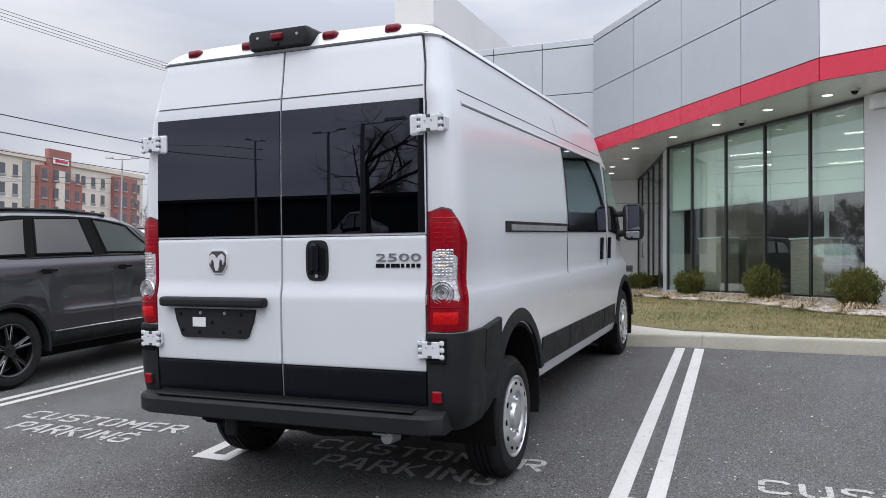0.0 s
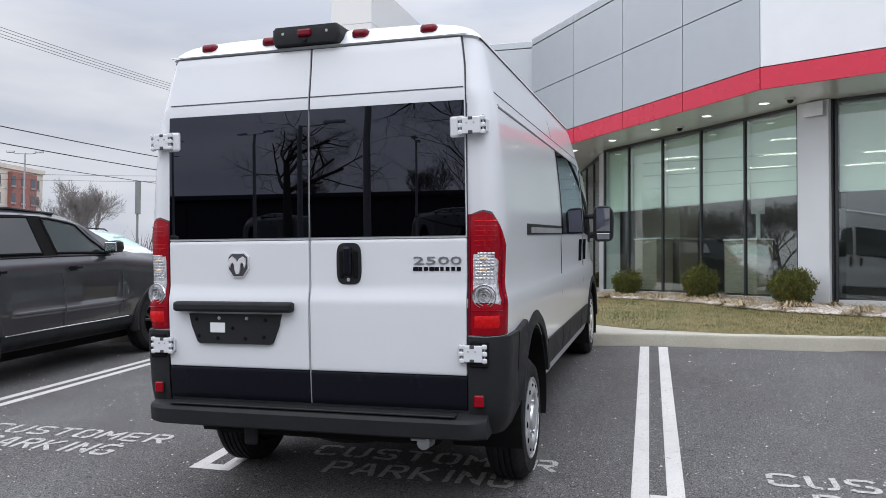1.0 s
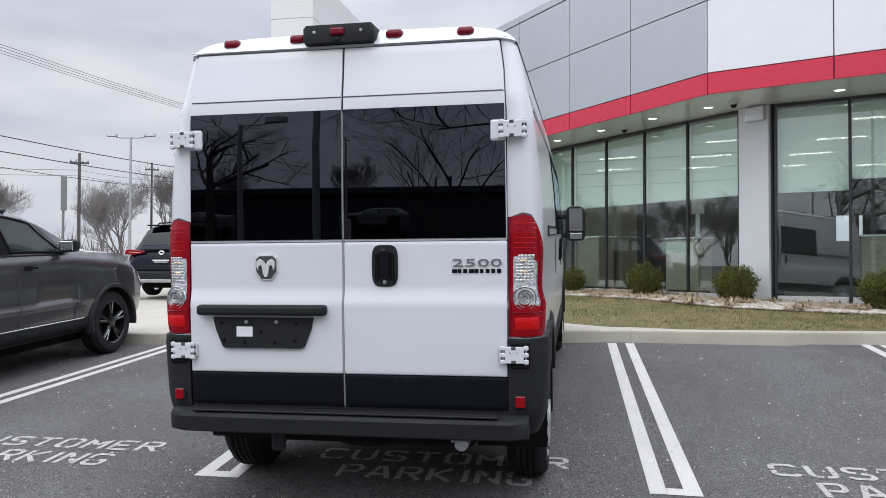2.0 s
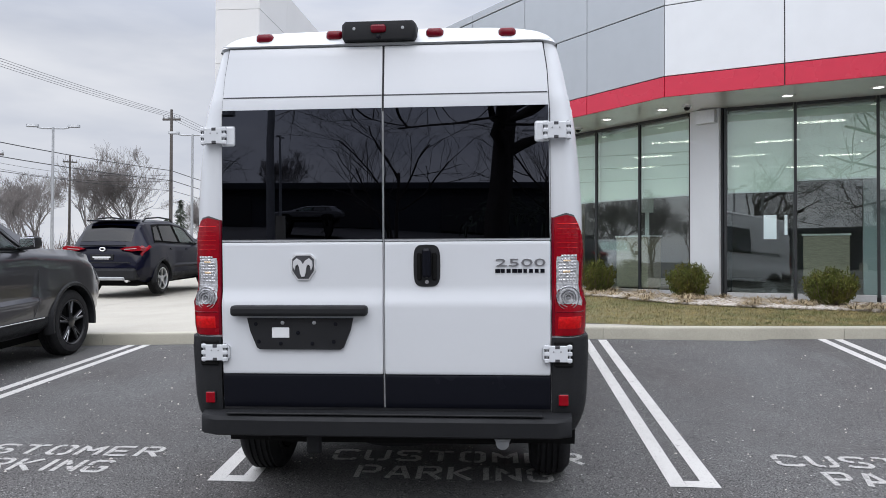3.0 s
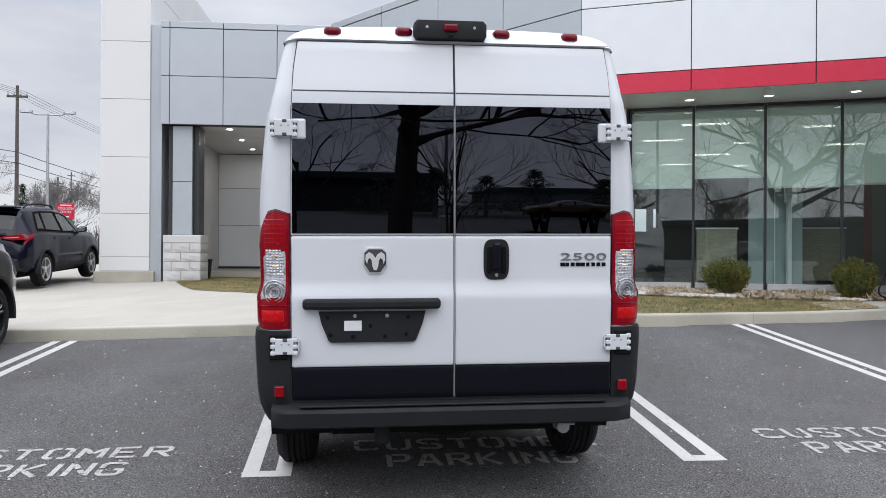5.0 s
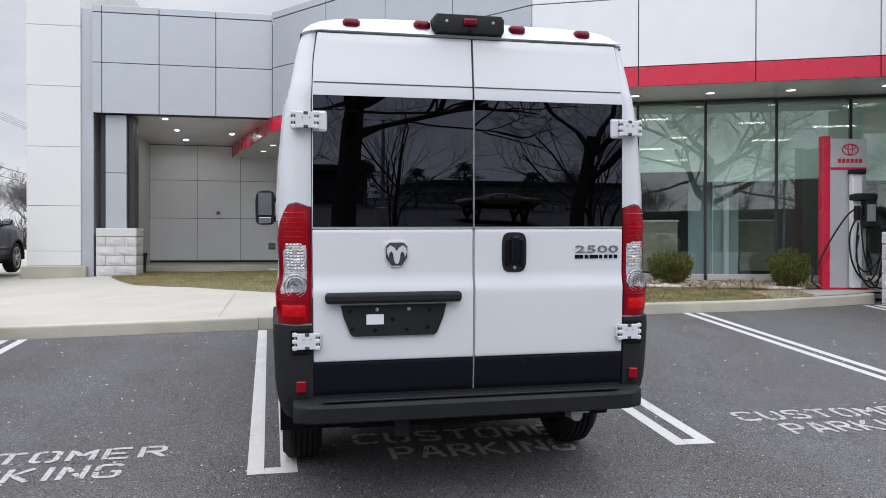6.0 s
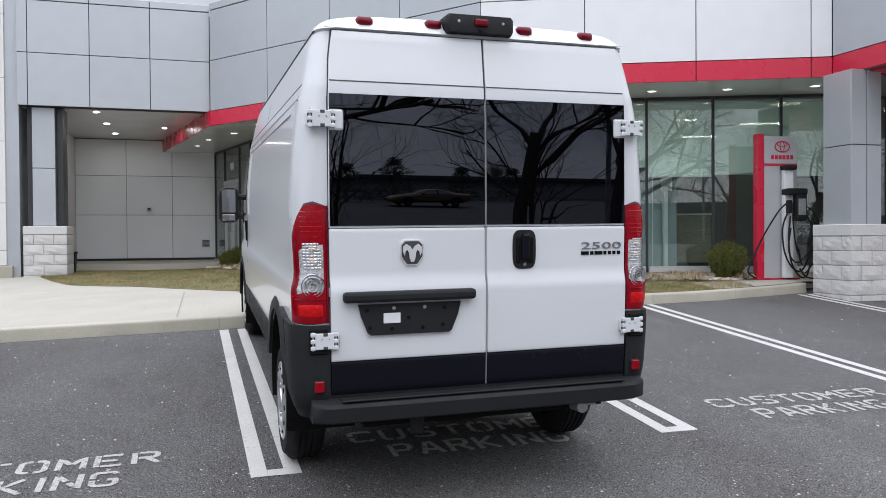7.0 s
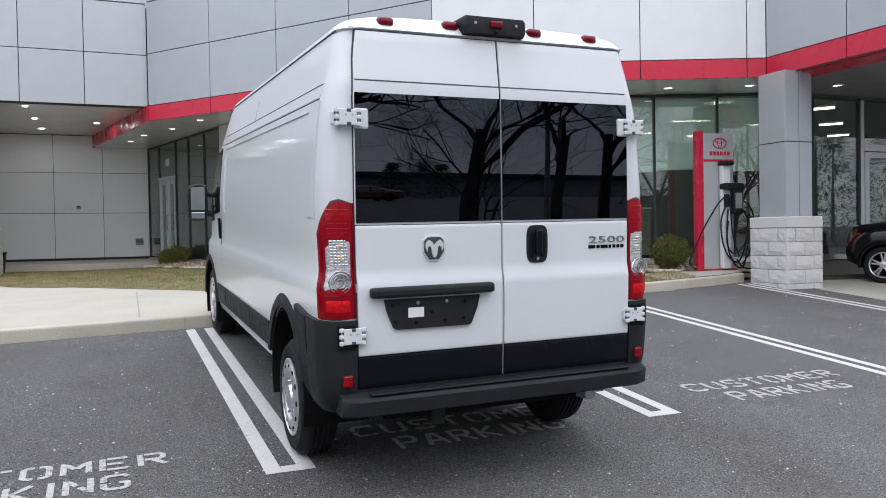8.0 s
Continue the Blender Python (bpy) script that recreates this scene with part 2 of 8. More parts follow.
VAN_WHITE.node_tree.nodes["Principled BSDF"].inputs["Coat Roughness"].default_value = 0.10
BLACK_PLASTIC = material("black_plastic", (0.012, 0.0125, 0.014), rough=0.6, spec=0.22, grain=0.15, grain_size=200, stain=0.3, stain_size=4, tint=(0.018, 0.0185, 0.02), bump=0.25, bump_size=400)
GLOSS_BLACK = material("gloss_black", (0.005, 0.0055, 0.009), rough=0.25, spec=0.16, grain=0.05)
SEAM = material("dark_seam", (0.05, 0.05, 0.055), rough=0.8)
PRIVACY = glass("privacy_glass", (0.025, 0.025, 0.03), gloss=(0.78, 0.82, 1.0), sheen=0.052)
CAR_GLASS = glass("car_glass", (0.74, 0.86, 0.82), gloss=0.95, sheen=0.05)
DARK_GLASS = glass("dark_car_glass", (0.05, 0.055, 0.06), gloss=0.9, sheen=0.12)
TINTED_GLASS = glass("tinted_car_glass", (0.03, 0.033, 0.036), gloss=0.9, sheen=0.04)
RED_LENS = material("red_lens", (0.23, 0.0, 0.006), rough=0.25, spec=0.2, coat=0.12, grain=0.12, grain_size=45, stain=0.35, stain_size=9, tint=(0.17, 0.0, 0.006))
RED_BRIGHT = material("bright_red_lens", (0.48, 0.004, 0.006), rough=0.25, spec=0.2, coat=0.15, grain=0.25, grain_size=60)
RED_DARK = material("dark_red_lens", (0.13, 0.0, 0.008), rough=0.25, spec=0.2, coat=0.15)
CLEAR_LENS = material("clear_lens", (0.52, 0.52, 0.53), rough=0.18, metal=0.6, coat=0.6, grain=0.35, grain_size=70, bump=0.3, bump_size=90)
HEAD_LENS = material("dark_head_lens", (0.10, 0.105, 0.11), rough=0.12, coat=0.8, grain=0.3, grain_size=30)
BRIGHT_METAL = material("bright_metal", (0.80, 0.80, 0.81), rough=0.3, metal=0.6)
AMBER = material("amber_reflector", (0.75, 0.55, 0.35), rough=0.2, metal=0.4, grain=0.3, grain_size=80)
MIRROR = material("mirror_silver", (0.42, 0.43, 0.45), rough=0.04, metal=1.0)
CHROME = material("chrome", (0.75, 0.75, 0.77), rough=0.12, metal=1.0)
STEEL = material("silver_wheel", (0.60, 0.61, 0.62), rough=0.32, metal=0.8, grain=0.05, grain_size=20)
RUBBER = material("tyre_rubber", (0.012, 0.012, 0.013), rough=0.8, spec=0.2, grain=0.2, grain_size=60, stain=0.4, stain_size=6, tint=(0.022, 0.021, 0.021))
BLACK_ALLOY = material("black_alloy", (0.008, 0.008, 0.009), rough=0.3, spec=0.3, coat=0.25)
# for black parts, and for sheets and plugs that stand for shade
UNDERBODY_AND_SHADE = material("underbody_and_shade", (0.008, 0.008, 0.008), rough=0.95, spec=0.1)
GREY_PAINT = material("graphite_car_paint", (0.047, 0.046, 0.054), rough=0.42, metal=0.75, spec=0.4, coat=1.0, grain=0.06, grain_size=300)
NAVY_PAINT = material("navy_car_paint", (0.0016, 0.002, 0.010), rough=0.35, spec=0.06, coat=0.38, grain=0.05, grain_size=200)
BLACK_PAINT = material("black_car_paint", (0.005, 0.005, 0.006), rough=0.3, spec=0.15, coat=0.7)
WHITE_PAINT = material("white_car_paint", (0.70, 0.71, 0.72), rough=0.25, coat=0.8)
SPOKE_EDGE = material("machined_spoke", (0.42, 0.425, 0.43), rough=0.3, metal=0.8)
GALV = material("galvanised_steel", (0.34, 0.35, 0.36), rough=0.5, metal=0.6, grain=0.1, grain_size=10)
POLE_WOOD = material("pole_wood", (0.085, 0.075, 0.068), rough=0.9, grain=0.2, grain_size=10)
SIGN_BACK = material("sign_back_metal", (0.17, 0.185, 0.18), rough=0.55, grain=0.1, grain_size=8, stain=0.2)
WIRE = material("wire", (0.03, 0.03, 0.033), rough=0.6)


# ---- mesh helpers ----
def part(name, bm, mat, parent=None, label="", smooth=None):
    """Links a bmesh as one mesh object, under a thing or a part if one is given."""
    me = bpy.data.meshes.new(name)
    bm.normal_update()
    bm.to_mesh(me)
    bm.free()
    if mat:
        me.materials.append(mat)
    if smooth is not None:
        for f in me.polygons:
            f.use_smooth = True
        me.set_sharp_from_angle(angle=radians(smooth))
    ob = new(name, me)
    if parent:
        ob.parent = parent
    if label:
        ob["label"] = label
    return ob


def thing(name, m, label, category, group="", kind=""):
    """An Empty at the base of a thing, which parents its parts."""
    ob = new(name)
    ob.empty_display_size = 0.1
    ob.matrix_basis = m
    return tagged(ob, label, category, group, kind)


def box(bm, x0, x1, y0, y1, z0, z1, bevel=0.0, seg=1):
    """Adds a box to bm; bevel rounds its edges."""
    r = bmesh.ops.create_cube(bm, size=1.0, matrix=Matrix.LocRotScale(((x0 + x1) / 2, (y0 + y1) / 2, (z0 + z1) / 2), None, (abs(x1 - x0), abs(y1 - y0), abs(z1 - z0))))
    if bevel:
        es = {e for v in r["verts"] for e in v.link_edges}
        bmesh.ops.bevel(bm, geom=list(es), offset=bevel, segments=seg, affect="EDGES", profile=0.5)
    return bm


def boxed(x0, x1, y0, y1, z0, z1, bevel=0.0, seg=1):
    return box(bmesh.new(), x0, x1, y0, y1, z0, z1, bevel, seg)


def prism(bm, pts, axis, a, b):
    """A polygon pts in the plane across the axis, drawn out from a to b along it."""
    def at(p, w):
        return {"x": (w, p[0], p[1]), "y": (p[0], w, p[1]), "z": (p[0], p[1], w)}[axis]
    lo = [bm.verts.new(at(p, a)) for p in pts]
    hi = [bm.verts.new(at(p, b)) for p in pts]
    bm.faces.new(lo)
    bm.faces.new(hi[::-1])
    for i in range(len(pts)):
        j = (i + 1) % len(pts)
        bm.faces.new((lo[j], lo[i], hi[i], hi[j]))
    bmesh.ops.recalc_face_normals(bm, faces=bm.faces)
    return bm


def loft(bm, rings, closed=True, caps=True):
    """Skins rings of equally many points."""
    vs = [[bm.verts.new(p) for p in r] for r in rings]
    n = len(rings[0])
    for a, b in zip(vs, vs[1:]):
        for i in range(n if closed else n - 1):
            j = (i + 1) % n
            bm.faces.new((a[i], a[j], b[j], b[i]))
    if caps and closed:
        bm.faces.new(vs[0][::-1])
        bm.faces.new(vs[-1])
    bmesh.ops.recalc_face_normals(bm, faces=bm.faces)
    return bm


def lathe(bm, profile, axis="x", n=32, m=None, caps=True):
    """Turns a profile of (along, radius) round the axis."""
    rings = []
    for k in range(n):
        a = 2 * math.pi * k / n
        c, s = math.cos(a), math.sin(a)
        rings.append([{"x": (w, r * c, r * s), "y": (r * c, w, r * s), "z": (r * c, r * s, w)}[axis] for w, r in profile])
    vs = [[bm.verts.new(m @ Vector(p) if m else p) for p in r] for r in rings]
    made = []
    for k in range(n):
        a, b = vs[k], vs[(k + 1) % n]
        for i in range(len(profile) - 1):
            made.append(bm.faces.new((a[i], a[i + 1], b[i + 1], b[i])))
    for i in (0, -1):
        if caps and profile[i][1] > 1e-4:
            made.append(bm.faces.new([r[i] for r in vs]))
    bmesh.ops.remove_doubles(bm, verts=[v for r in vs for v in r], dist=1e-5)
    bmesh.ops.recalc_face_normals(bm, faces=bm.faces)
    return bm


def tube(bm, pts, radius, n=8, taper=None):
    """A round bar along points; taper: a radius for each point."""
    pts = [Vector(p) for p in pts]
    rings = []
    side = None
    for i, p in enumerate(pts):
        d = (pts[min(i + 1, len(pts) - 1)] - pts[max(i - 1, 0)]).normalized()
        if side is None:
            side = d.orthogonal().normalized()
        side = (side - d * side.dot(d)).normalized()
        up = d.cross(side)
        r = taper[i] if taper else radius
        rings.append([p + (side * math.cos(2 * math.pi * k / n) + up * math.sin(2 * math.pi * k / n)) * r for k in range(n)])
    return loft(bm, rings)


def cut(ob, cutters):
    """Cuts closed bmeshes out of a mesh object."""
    bpy.context.view_layer.update()
    for bm in cutters:
        me = bpy.data.meshes.new("cutter")
        bm.to_mesh(me)
        bm.free()
        co = new("cutter", me)
        co.matrix_world = ob.matrix_world
        md = ob.modifiers.new("cut", "BOOLEAN")
        md.operation, md.solver, md.object = "DIFFERENCE", "EXACT", co
        dg = bpy.context.evaluated_depsgraph_get()
        done = bpy.data.meshes.new_from_object(ob.evaluated_get(dg))
        ob.modifiers.remove(md)
        old = ob.data
        ob.data = done
        bpy.data.meshes.remove(old)
        bpy.data.objects.remove(co)
    return ob


def lerp(a, b, t):
    return a + (b - a) * t


def curve_at(table, x):
    """A smooth value from a table of (x, value)."""
    if x <= table[0][0]:
        return table[0][1]
    for (a, va), (b, vb) in zip(table, table[1:]):
        if x <= b:
            t = (x - a) / (b - a)
            return lerp(va, vb, t)
    return table[-1][1]


# ---- the lie of the land ----
KERB_Y = [(-30, 5.55), (-4.5, 5.55), (-1.3, 5.46), (1.6, 5.47), (3.5, 5.68), (5.5, 5.96), (7.5, 6.46), (8.2, 6.75), (30, 6.75)]


def kerb_y(x):
    return curve_at(KERB_Y, x)


def lot_z(x, y):
    """The asphalt: it climbs towards the building and falls off gently to both sides."""
    s = 0.035 - 0.0277 * (1.6 - max(x, -6.5)) if x < 1.6 else 0.035 - 0.011 * (min(x, 12) - 1.6)
    z = -0.09 + 0.087 * max(min(y, 7.0), -7.0) + s * max(0.0, min(1.1, y / 5.5))
    if y < -11:
        z += 0.1 * min(-11 - y, 14)
    return z


def kerb_top(x):
    return lot_z(x, kerb_y(x)) + 0.145


def yard_z(x, y):
    """The ground behind the kerb: apron to one side, lawn and planting bed to the other."""
    k = kerb_top(x)
    d = max(0.0, y - kerb_y(x) - 0.15)
    left = k + 0.026 * d
    goal = curve_at([(-4, 0.60), (-1, 0.68), (2, 0.72), (9, 0.70)], x)
    right = k + (goal - k) * min(1.0, d / 4.0)
    t = max(0.0, min(1.0, (x + 6.0) / 4.0))
    t = t * t * (3 - 2 * t)
    return lerp(left, right, t)


# ---- ground ----
def spread(lo, hi, dense_lo, dense_hi, step):
    """Grid lines: close together in the dense stretch, then wider and wider."""
    mid = list(np.arange(dense_lo, dense_hi + 1e-6, step))
    out, d = [], step
    v = dense_hi
    while v < hi:
        d *= 1.6
        v = min(hi, v + d)
        out.append(v)
    low, d = [], step
    v = dense_lo
    while v > lo:
        d *= 1.6
        v = max(lo, v - d)
        low.append(v)
    return low[::-1] + mid + out


def build_ground():
    xs, ys = spread(-1500, 1500, -12, 12, 0.5), spread(-1500, 1500, -8, 7, 0.5)
    bm = bmesh.new()
    grid = []
    for y in ys:
        row = []
        for x in xs:
            z = lot_z(x, y)
            if y > kerb_y(x) + 0.3:
                z = lot_z(x, kerb_y(x)) - 0.02
                if abs(x) > 40 or y > 40:
                    z = -0.2
            row.append(bm.verts.new((x, y, z)))
        grid.append(row)
    for a, b in zip(grid, grid[1:]):
        for i in range(len(xs) - 1):
            bm.faces.new((a[i], a[i + 1], b[i + 1], b[i]))
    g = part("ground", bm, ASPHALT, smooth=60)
    tagged(g, "dark grey sloping asphalt parking lot with fine pale stones", "ground", kind="structure")


build_ground()


def sheet(name, near, far, mat, label, category, n=60, rows=8, lift=0.0, kind="structure"):
    """A sheet of yard between two lines in plan, each a list of points from left to right."""
    def along(line, t):
        seg = [math.dist(a, b) for a, b in zip(line, line[1:])]
        d = t * sum(seg)
        for (a, b), s in zip(zip(line, line[1:]), seg):
            if d <= s + 1e-9:
                return lerp(a[0], b[0], d / s), lerp(a[1], b[1], d / s)
            d -= s
        return line[-1]
    bm = bmesh.new()
    grid = []
    for i in range(n + 1):
        a, b = along(near, i / n), along(far, i / n)
        col = []
        for j in range(rows + 1):
            x, y = lerp(a[0], b[0], j / rows), lerp(a[1], b[1], j / rows)
            col.append(bm.verts.new((x, y, yard_z(x, y) + lift)))
        grid.append(col)
    for a, b in zip(grid, grid[1:]):
        for j in range(rows):
            bm.faces.new((a[j], b[j], b[j + 1], a[j + 1]))
    ob = part(name, bm, mat, smooth=60)
    return tagged(ob, label, category, kind=kind)


def kerb_back(x):
    return x, kerb_y(x) + 0.15


LAWN_EDGE = [(-5.35, 15.4), (-4.95, 14.3), (-4.5, 12.9), (-3.9, 11.3), (-3.1, 10.15), (-2.2, 9.1), (-1.1, 8.1), (0.2, 7.0), (1.4, 5.9), (2.2, 5.75)]
BED_EDGE = [(-1.6, 16.4), (-0.9, 14.6), (0.4, 12.1), (1.6, 10.6), (2.6, 9.2), (3.2, 8.55), (4.4, 8.05), (5.6, 7.8), (6.7, 7.45), (7.1, 7.35)]
FACE_LINE = [(-0.6, 17.6), (0.25, 14.15), (3.75, 10.08), (4.2, 9.7), (8.6, 7.95)]
APRON = sheet("apron", [kerb_back(-26 + 0.5 * i) for i in range(49)] + [kerb_back(-1.5 + 0.25 * i) for i in range(16)] + [kerb_back(2.45)],
              [(-26, 34), (-5.3, 34), (-5.3, 15.2)] + LAWN_EDGE[1:-1] + [(2.4, 5.8)], CONCRETE, "pale concrete apron with hairline joints and stains", "pavement", n=110, rows=16)
sheet("lawn", LAWN_EDGE[1:] + [kerb_back(2.3 + 0.3 * i) for i in range(16)], [(-5.0, 16.6), (-1.7, 16.6)] + BED_EDGE[1:], GRASS_SOIL, "patchy winter lawn, straw brown and dull green", "lawn", n=90, rows=10, lift=0.005)
sheet("planting_bed", BED_EDGE, FACE_LINE, MULCH, "planting bed of straw mulch and stones before the glazing", "planting bed", n=60, rows=8, lift=0.022)
sheet("charger_pad", [kerb_back(6.0 + 0.2 * i) for i in range(12)] + [(8.6, 6.9)], [(6.2, 7.3), (6.9, 7.4), (8.3, 8.0), (9.2, 7.75)], CONCRETE, "pale concrete pad under the charger", "pavement", n=20, rows=6, lift=0.012)

sheet("verge_soil", [(x_, kerb_y(x_) + 0.1) for x_ in [-3 + 0.4 * i for i in range(30)]], [(x_, kerb_y(x_) + 2.6) for x_ in [-3 + 0.4 * i for i in range(30)]], GRASS_SOIL, "bare soil under the edge of the lawn", "ground", n=60, rows=6, lift=-0.025)

# concrete floor of the entrance porch, flush with the asphalt
bm = bmesh.new()
rows_ = []
for i in range(16):
    y = lerp(-4.0, 9.0, i / 15)
    rows_.append([bm.verts.new((x, y, max(lot_z(x, min(y, 6.6)), -0.3) + 0.006)) for x in (8.55 if y < 6.6 else 8.3, 10, 12, 14, 18)])
for a, b in zip(rows_, rows_[1:]):
    for i in range(4):
        bm.faces.new((a[i], a[i + 1], b[i + 1], b[i]))
tagged(part("porch_floor", bm, CONCRETE), "pale concrete floor under the entrance porch", "pavement", kind="structure")


def build_kerb():
    """Kerb stones, end to end, each with a rounded nose and a fine joint."""
    k = thing("kerb", pose(0, 0, 0), "pale concrete kerb with fine joints along the parking bays", "kerb", kind="structure")
    cuts = [-26, -22.5, -19.4, -16.3, -13.2, -10.1, -7.65, -4.58, -1.36, 1.72, 4.62, 6.25, 8.05]
    for a, b in zip(cuts, cuts[1:]):
        rings = []
        n = max(3, int((b - a) / 0.4))
        for i in range(n + 1):
            x = lerp(a + 0.002, b - 0.002, i / n)
            y, z0 = kerb_y(x), lot_z(x, kerb_y(x))
            h = 0.145
            t = z0 + h
            rings.append([(x, y + 0.002, z0 - 0.1), (x, y + 0.014, t - 0.03), (x, y + 0.018, t - 0.012), (x, y + 0.028, t - 0.002), (x, y + 0.045, t), (x, y + 0.16, t + 0.002), (x, y + 0.16, z0 - 0.1)])
        part("kerb_stone", loft(bmesh.new(), rings), KERB_CON, k, smooth=50)
    # gutter strip at the kerb's foot is part of the asphalt; joints in the apron
    j = thing("apron_joints", pose(0, 0, 0), "dark hairline joints in the concrete apron", "joint", kind="structure")
    for (xa, ya, xb, yb) in ((-1.84, 5.70, -1.84, 8.40), (-10.0, 5.9, -10.0, 20.0), (-7.4, 5.75, -7.0, 14.0)):
        bm = bmesh.new()
        last = None
        for i in range(25):
            x, y = lerp(xa, xb, i / 24), lerp(ya, yb, i / 24)
            d = Vector((yb - ya, xa - xb, 0)).normalized() * 0.008
            v = (bm.verts.new((x - d.x, y - d.y, yard_z(x, y) + 0.004)), bm.verts.new((x + d.x, y + d.y, yard_z(x, y) + 0.004)))
            if last:
                bm.faces.new((last[0], last[1], v[1], v[0]))
            last = v
        part("joint", bm, material("joint_dirt", (0.25, 0.24, 0.215), rough=0.95, grain=0.3) if not bpy.data.materials.get("joint_dirt") else bpy.data.materials["joint_dirt"], j)


build_kerb()


# ---- bay lines and lettering ----
def ribbon(bm, pts, width, lift=0.004):
    """A painted stripe on the asphalt along points in plan."""
    n = len(pts)
    rows = []
    for i, (x, y) in enumerate(pts):
        a, b = pts[max(0, i - 1)], pts[min(n - 1, i + 1)]
        d = Vector((b[1] - a[1], a[0] - b[0], 0)).normalized() * width / 2
        rows.append([bm.verts.new((x + s * d.x, y + s * d.y, lot_z(x + s * d.x, y + s * d.y) + lift)) for s in (-1, 1)])
    for a, b in zip(rows, rows[1:]):
        bm.faces.new((a[0], a[1], b[1], b[0]))


def bay_line(x_near, y_near, x_far, y_far, pair=0.30, width=0.10):
    """A pair of stripes, joined at the near end by a short bar."""
    t = thing("bay_line", pose(0, 0, 0), "pair of worn white painted stripes between parking bays", "road marking", group="bay lines", kind="structure")
    for s in (-1, 1):
        o = s * (pair - width) / 2
        pts = [(lerp(x_near, x_far, i / 20) + o, lerp(y_near, y_far, i / 20)) for i in range(21)]
        bm = bmesh.new()
        ribbon(bm, pts, width)
        part("stripe", bm, PAINT, t)
    bm = bmesh.new()
    ribbon(bm, [(x_near - pair / 2 + width, y_near + width / 2), (x_near + pair / 2 - width, y_near + width / 2)], width)
    part("end_bar", bm, PAINT, t)


bay_line(-1.07, 0.78, -1.21, 5.40)
bay_line(1.757, 0.88, 1.60, 5.42)
bay_line(-4.11, 0.75, -4.05, 5.50)
bay_line(4.60, 0.97, 4.43, 5.80)
bay_line(7.90, 1.6, 7.74, 6.40)
bay_line(-7.1, 0.7, -7.0, 5.5)

# stencil letters on a 4 x 5 cell: bent strokes, with the stencil's bridges left open
STROKES = {
    "C": [[(3.9, 4.1), (3.2, 4.8), (0.9, 4.8), (0.3, 4.2), (0.3, 2.8)], [(0.3, 2.2), (0.3, 0.8), (0.9, 0.2), (3.2, 0.2), (3.9, 0.9)]],
    "U": [[(0.3, 5), (0.3, 0.9), (0.9, 0.2), (1.7, 0.2)], [(2.3, 0.2), (3.1, 0.2), (3.7, 0.9), (3.7, 5)]],
    "S": [[(3.8, 4.2), (3.2, 4.8), (0.9, 4.8), (0.3, 4.2), (0.3, 3.3), (0.9, 2.7), (1.7, 2.6)], [(2.3, 2.4), (3.1, 2.3), (3.7, 1.7), (3.7, 0.8), (3.1, 0.2), (0.8, 0.2), (0.2, 0.8)]],
    "T": [[(0, 4.8), (1.5, 4.8)], [(2.5, 4.8), (4, 4.8)], [(2, 5), (2, 0)]],
    "O": [[(1.7, 4.8), (0.9, 4.8), (0.3, 4.2), (0.3, 0.8), (0.9, 0.2), (1.7, 0.2)], [(2.3, 4.8), (3.1, 4.8), (3.7, 4.2), (3.7, 0.8), (3.1, 0.2), (2.3, 0.2)]],
    "M": [[(0.3, 0), (0.3, 4.9), (1.85, 2.2)], [(2.15, 2.2), (3.7, 4.9), (3.7, 0)]],
    "E": [[(0.3, 5), (0.3, 0)], [(0.9, 4.8), (3.8, 4.8)], [(0.9, 2.5), (3.2, 2.5)], [(0.9, 0.2), (3.8, 0.2)]],
    "R": [[(0.3, 0), (0.3, 5)], [(0.9, 4.8), (3.0, 4.8), (3.6, 4.2), (3.6, 3.1), (3.0, 2.5), (0.9, 2.5)], [(2.1, 2.2), (3.8, 0)]],
    "P": [[(0.3, 0), (0.3, 5)], [(0.9, 4.8), (3.0, 4.8), (3.6, 4.2), (3.6, 2.9), (3.0, 2.3), (0.9, 2.3)]],
    "A": [[(0.2, 0), (1.7, 5)], [(2.3, 5), (3.8, 0)], [(1.1, 1.6), (2.9, 1.6)]],
    "K": [[(0.3, 0), (0.3, 5)], [(3.7, 5), (1.0, 2.6), (3.8, 0)]],
    "I": [[(2, 0), (2, 5)]],
    "N": [[(0.3, 0), (0.3, 4.9), (1.8, 2.8)], [(2.2, 2.2), (3.7, 0.1), (3.7, 5)]],
    "G": [[(3.8, 4.2), (3.2, 4.8), (0.9, 4.8), (0.3, 4.2), (0.3, 2.8)], [(0.3, 2.2), (0.3, 0.8), (0.9, 0.2), (3.1, 0.2), (3.7, 0.8), (3.7, 2.2), (2.4, 2.2)]],
}


def stencil_word(t, word, x0, x1, y0, h, skew=-0.03):
    """One painted word from x0 to x1 with its foot at y0; each letter is a part."""
    unit = (x1 - x0) / sum(0.55 if ch == "I" else 1.0 for ch in word)
    x = x0
    for ch in word:
        bm = bmesh.new()
        adv = unit * (0.55 if ch == "I" else 1.0)
        w = unit * 0.76
        shift = -w * 0.5 + adv * 0.38 if ch == "I" else 0.0
        for line in STROKES[ch]:
            pts = []
            for (a, b), (c, d) in zip(line, line[1:]):
                n = 3
                for k in range(n):
                    pts.append((lerp(a, c, k / n), lerp(b, d, k / n)))
            pts.append(line[-1])
            ribbon(bm, [(x + shift + a / 4 * w + b / 5 * h * skew, y0 + b / 5 * h) for a, b in pts], 0.036, lift=0.005)
        part("letter", bm, LETTER_PAINT, t)
        x += adv


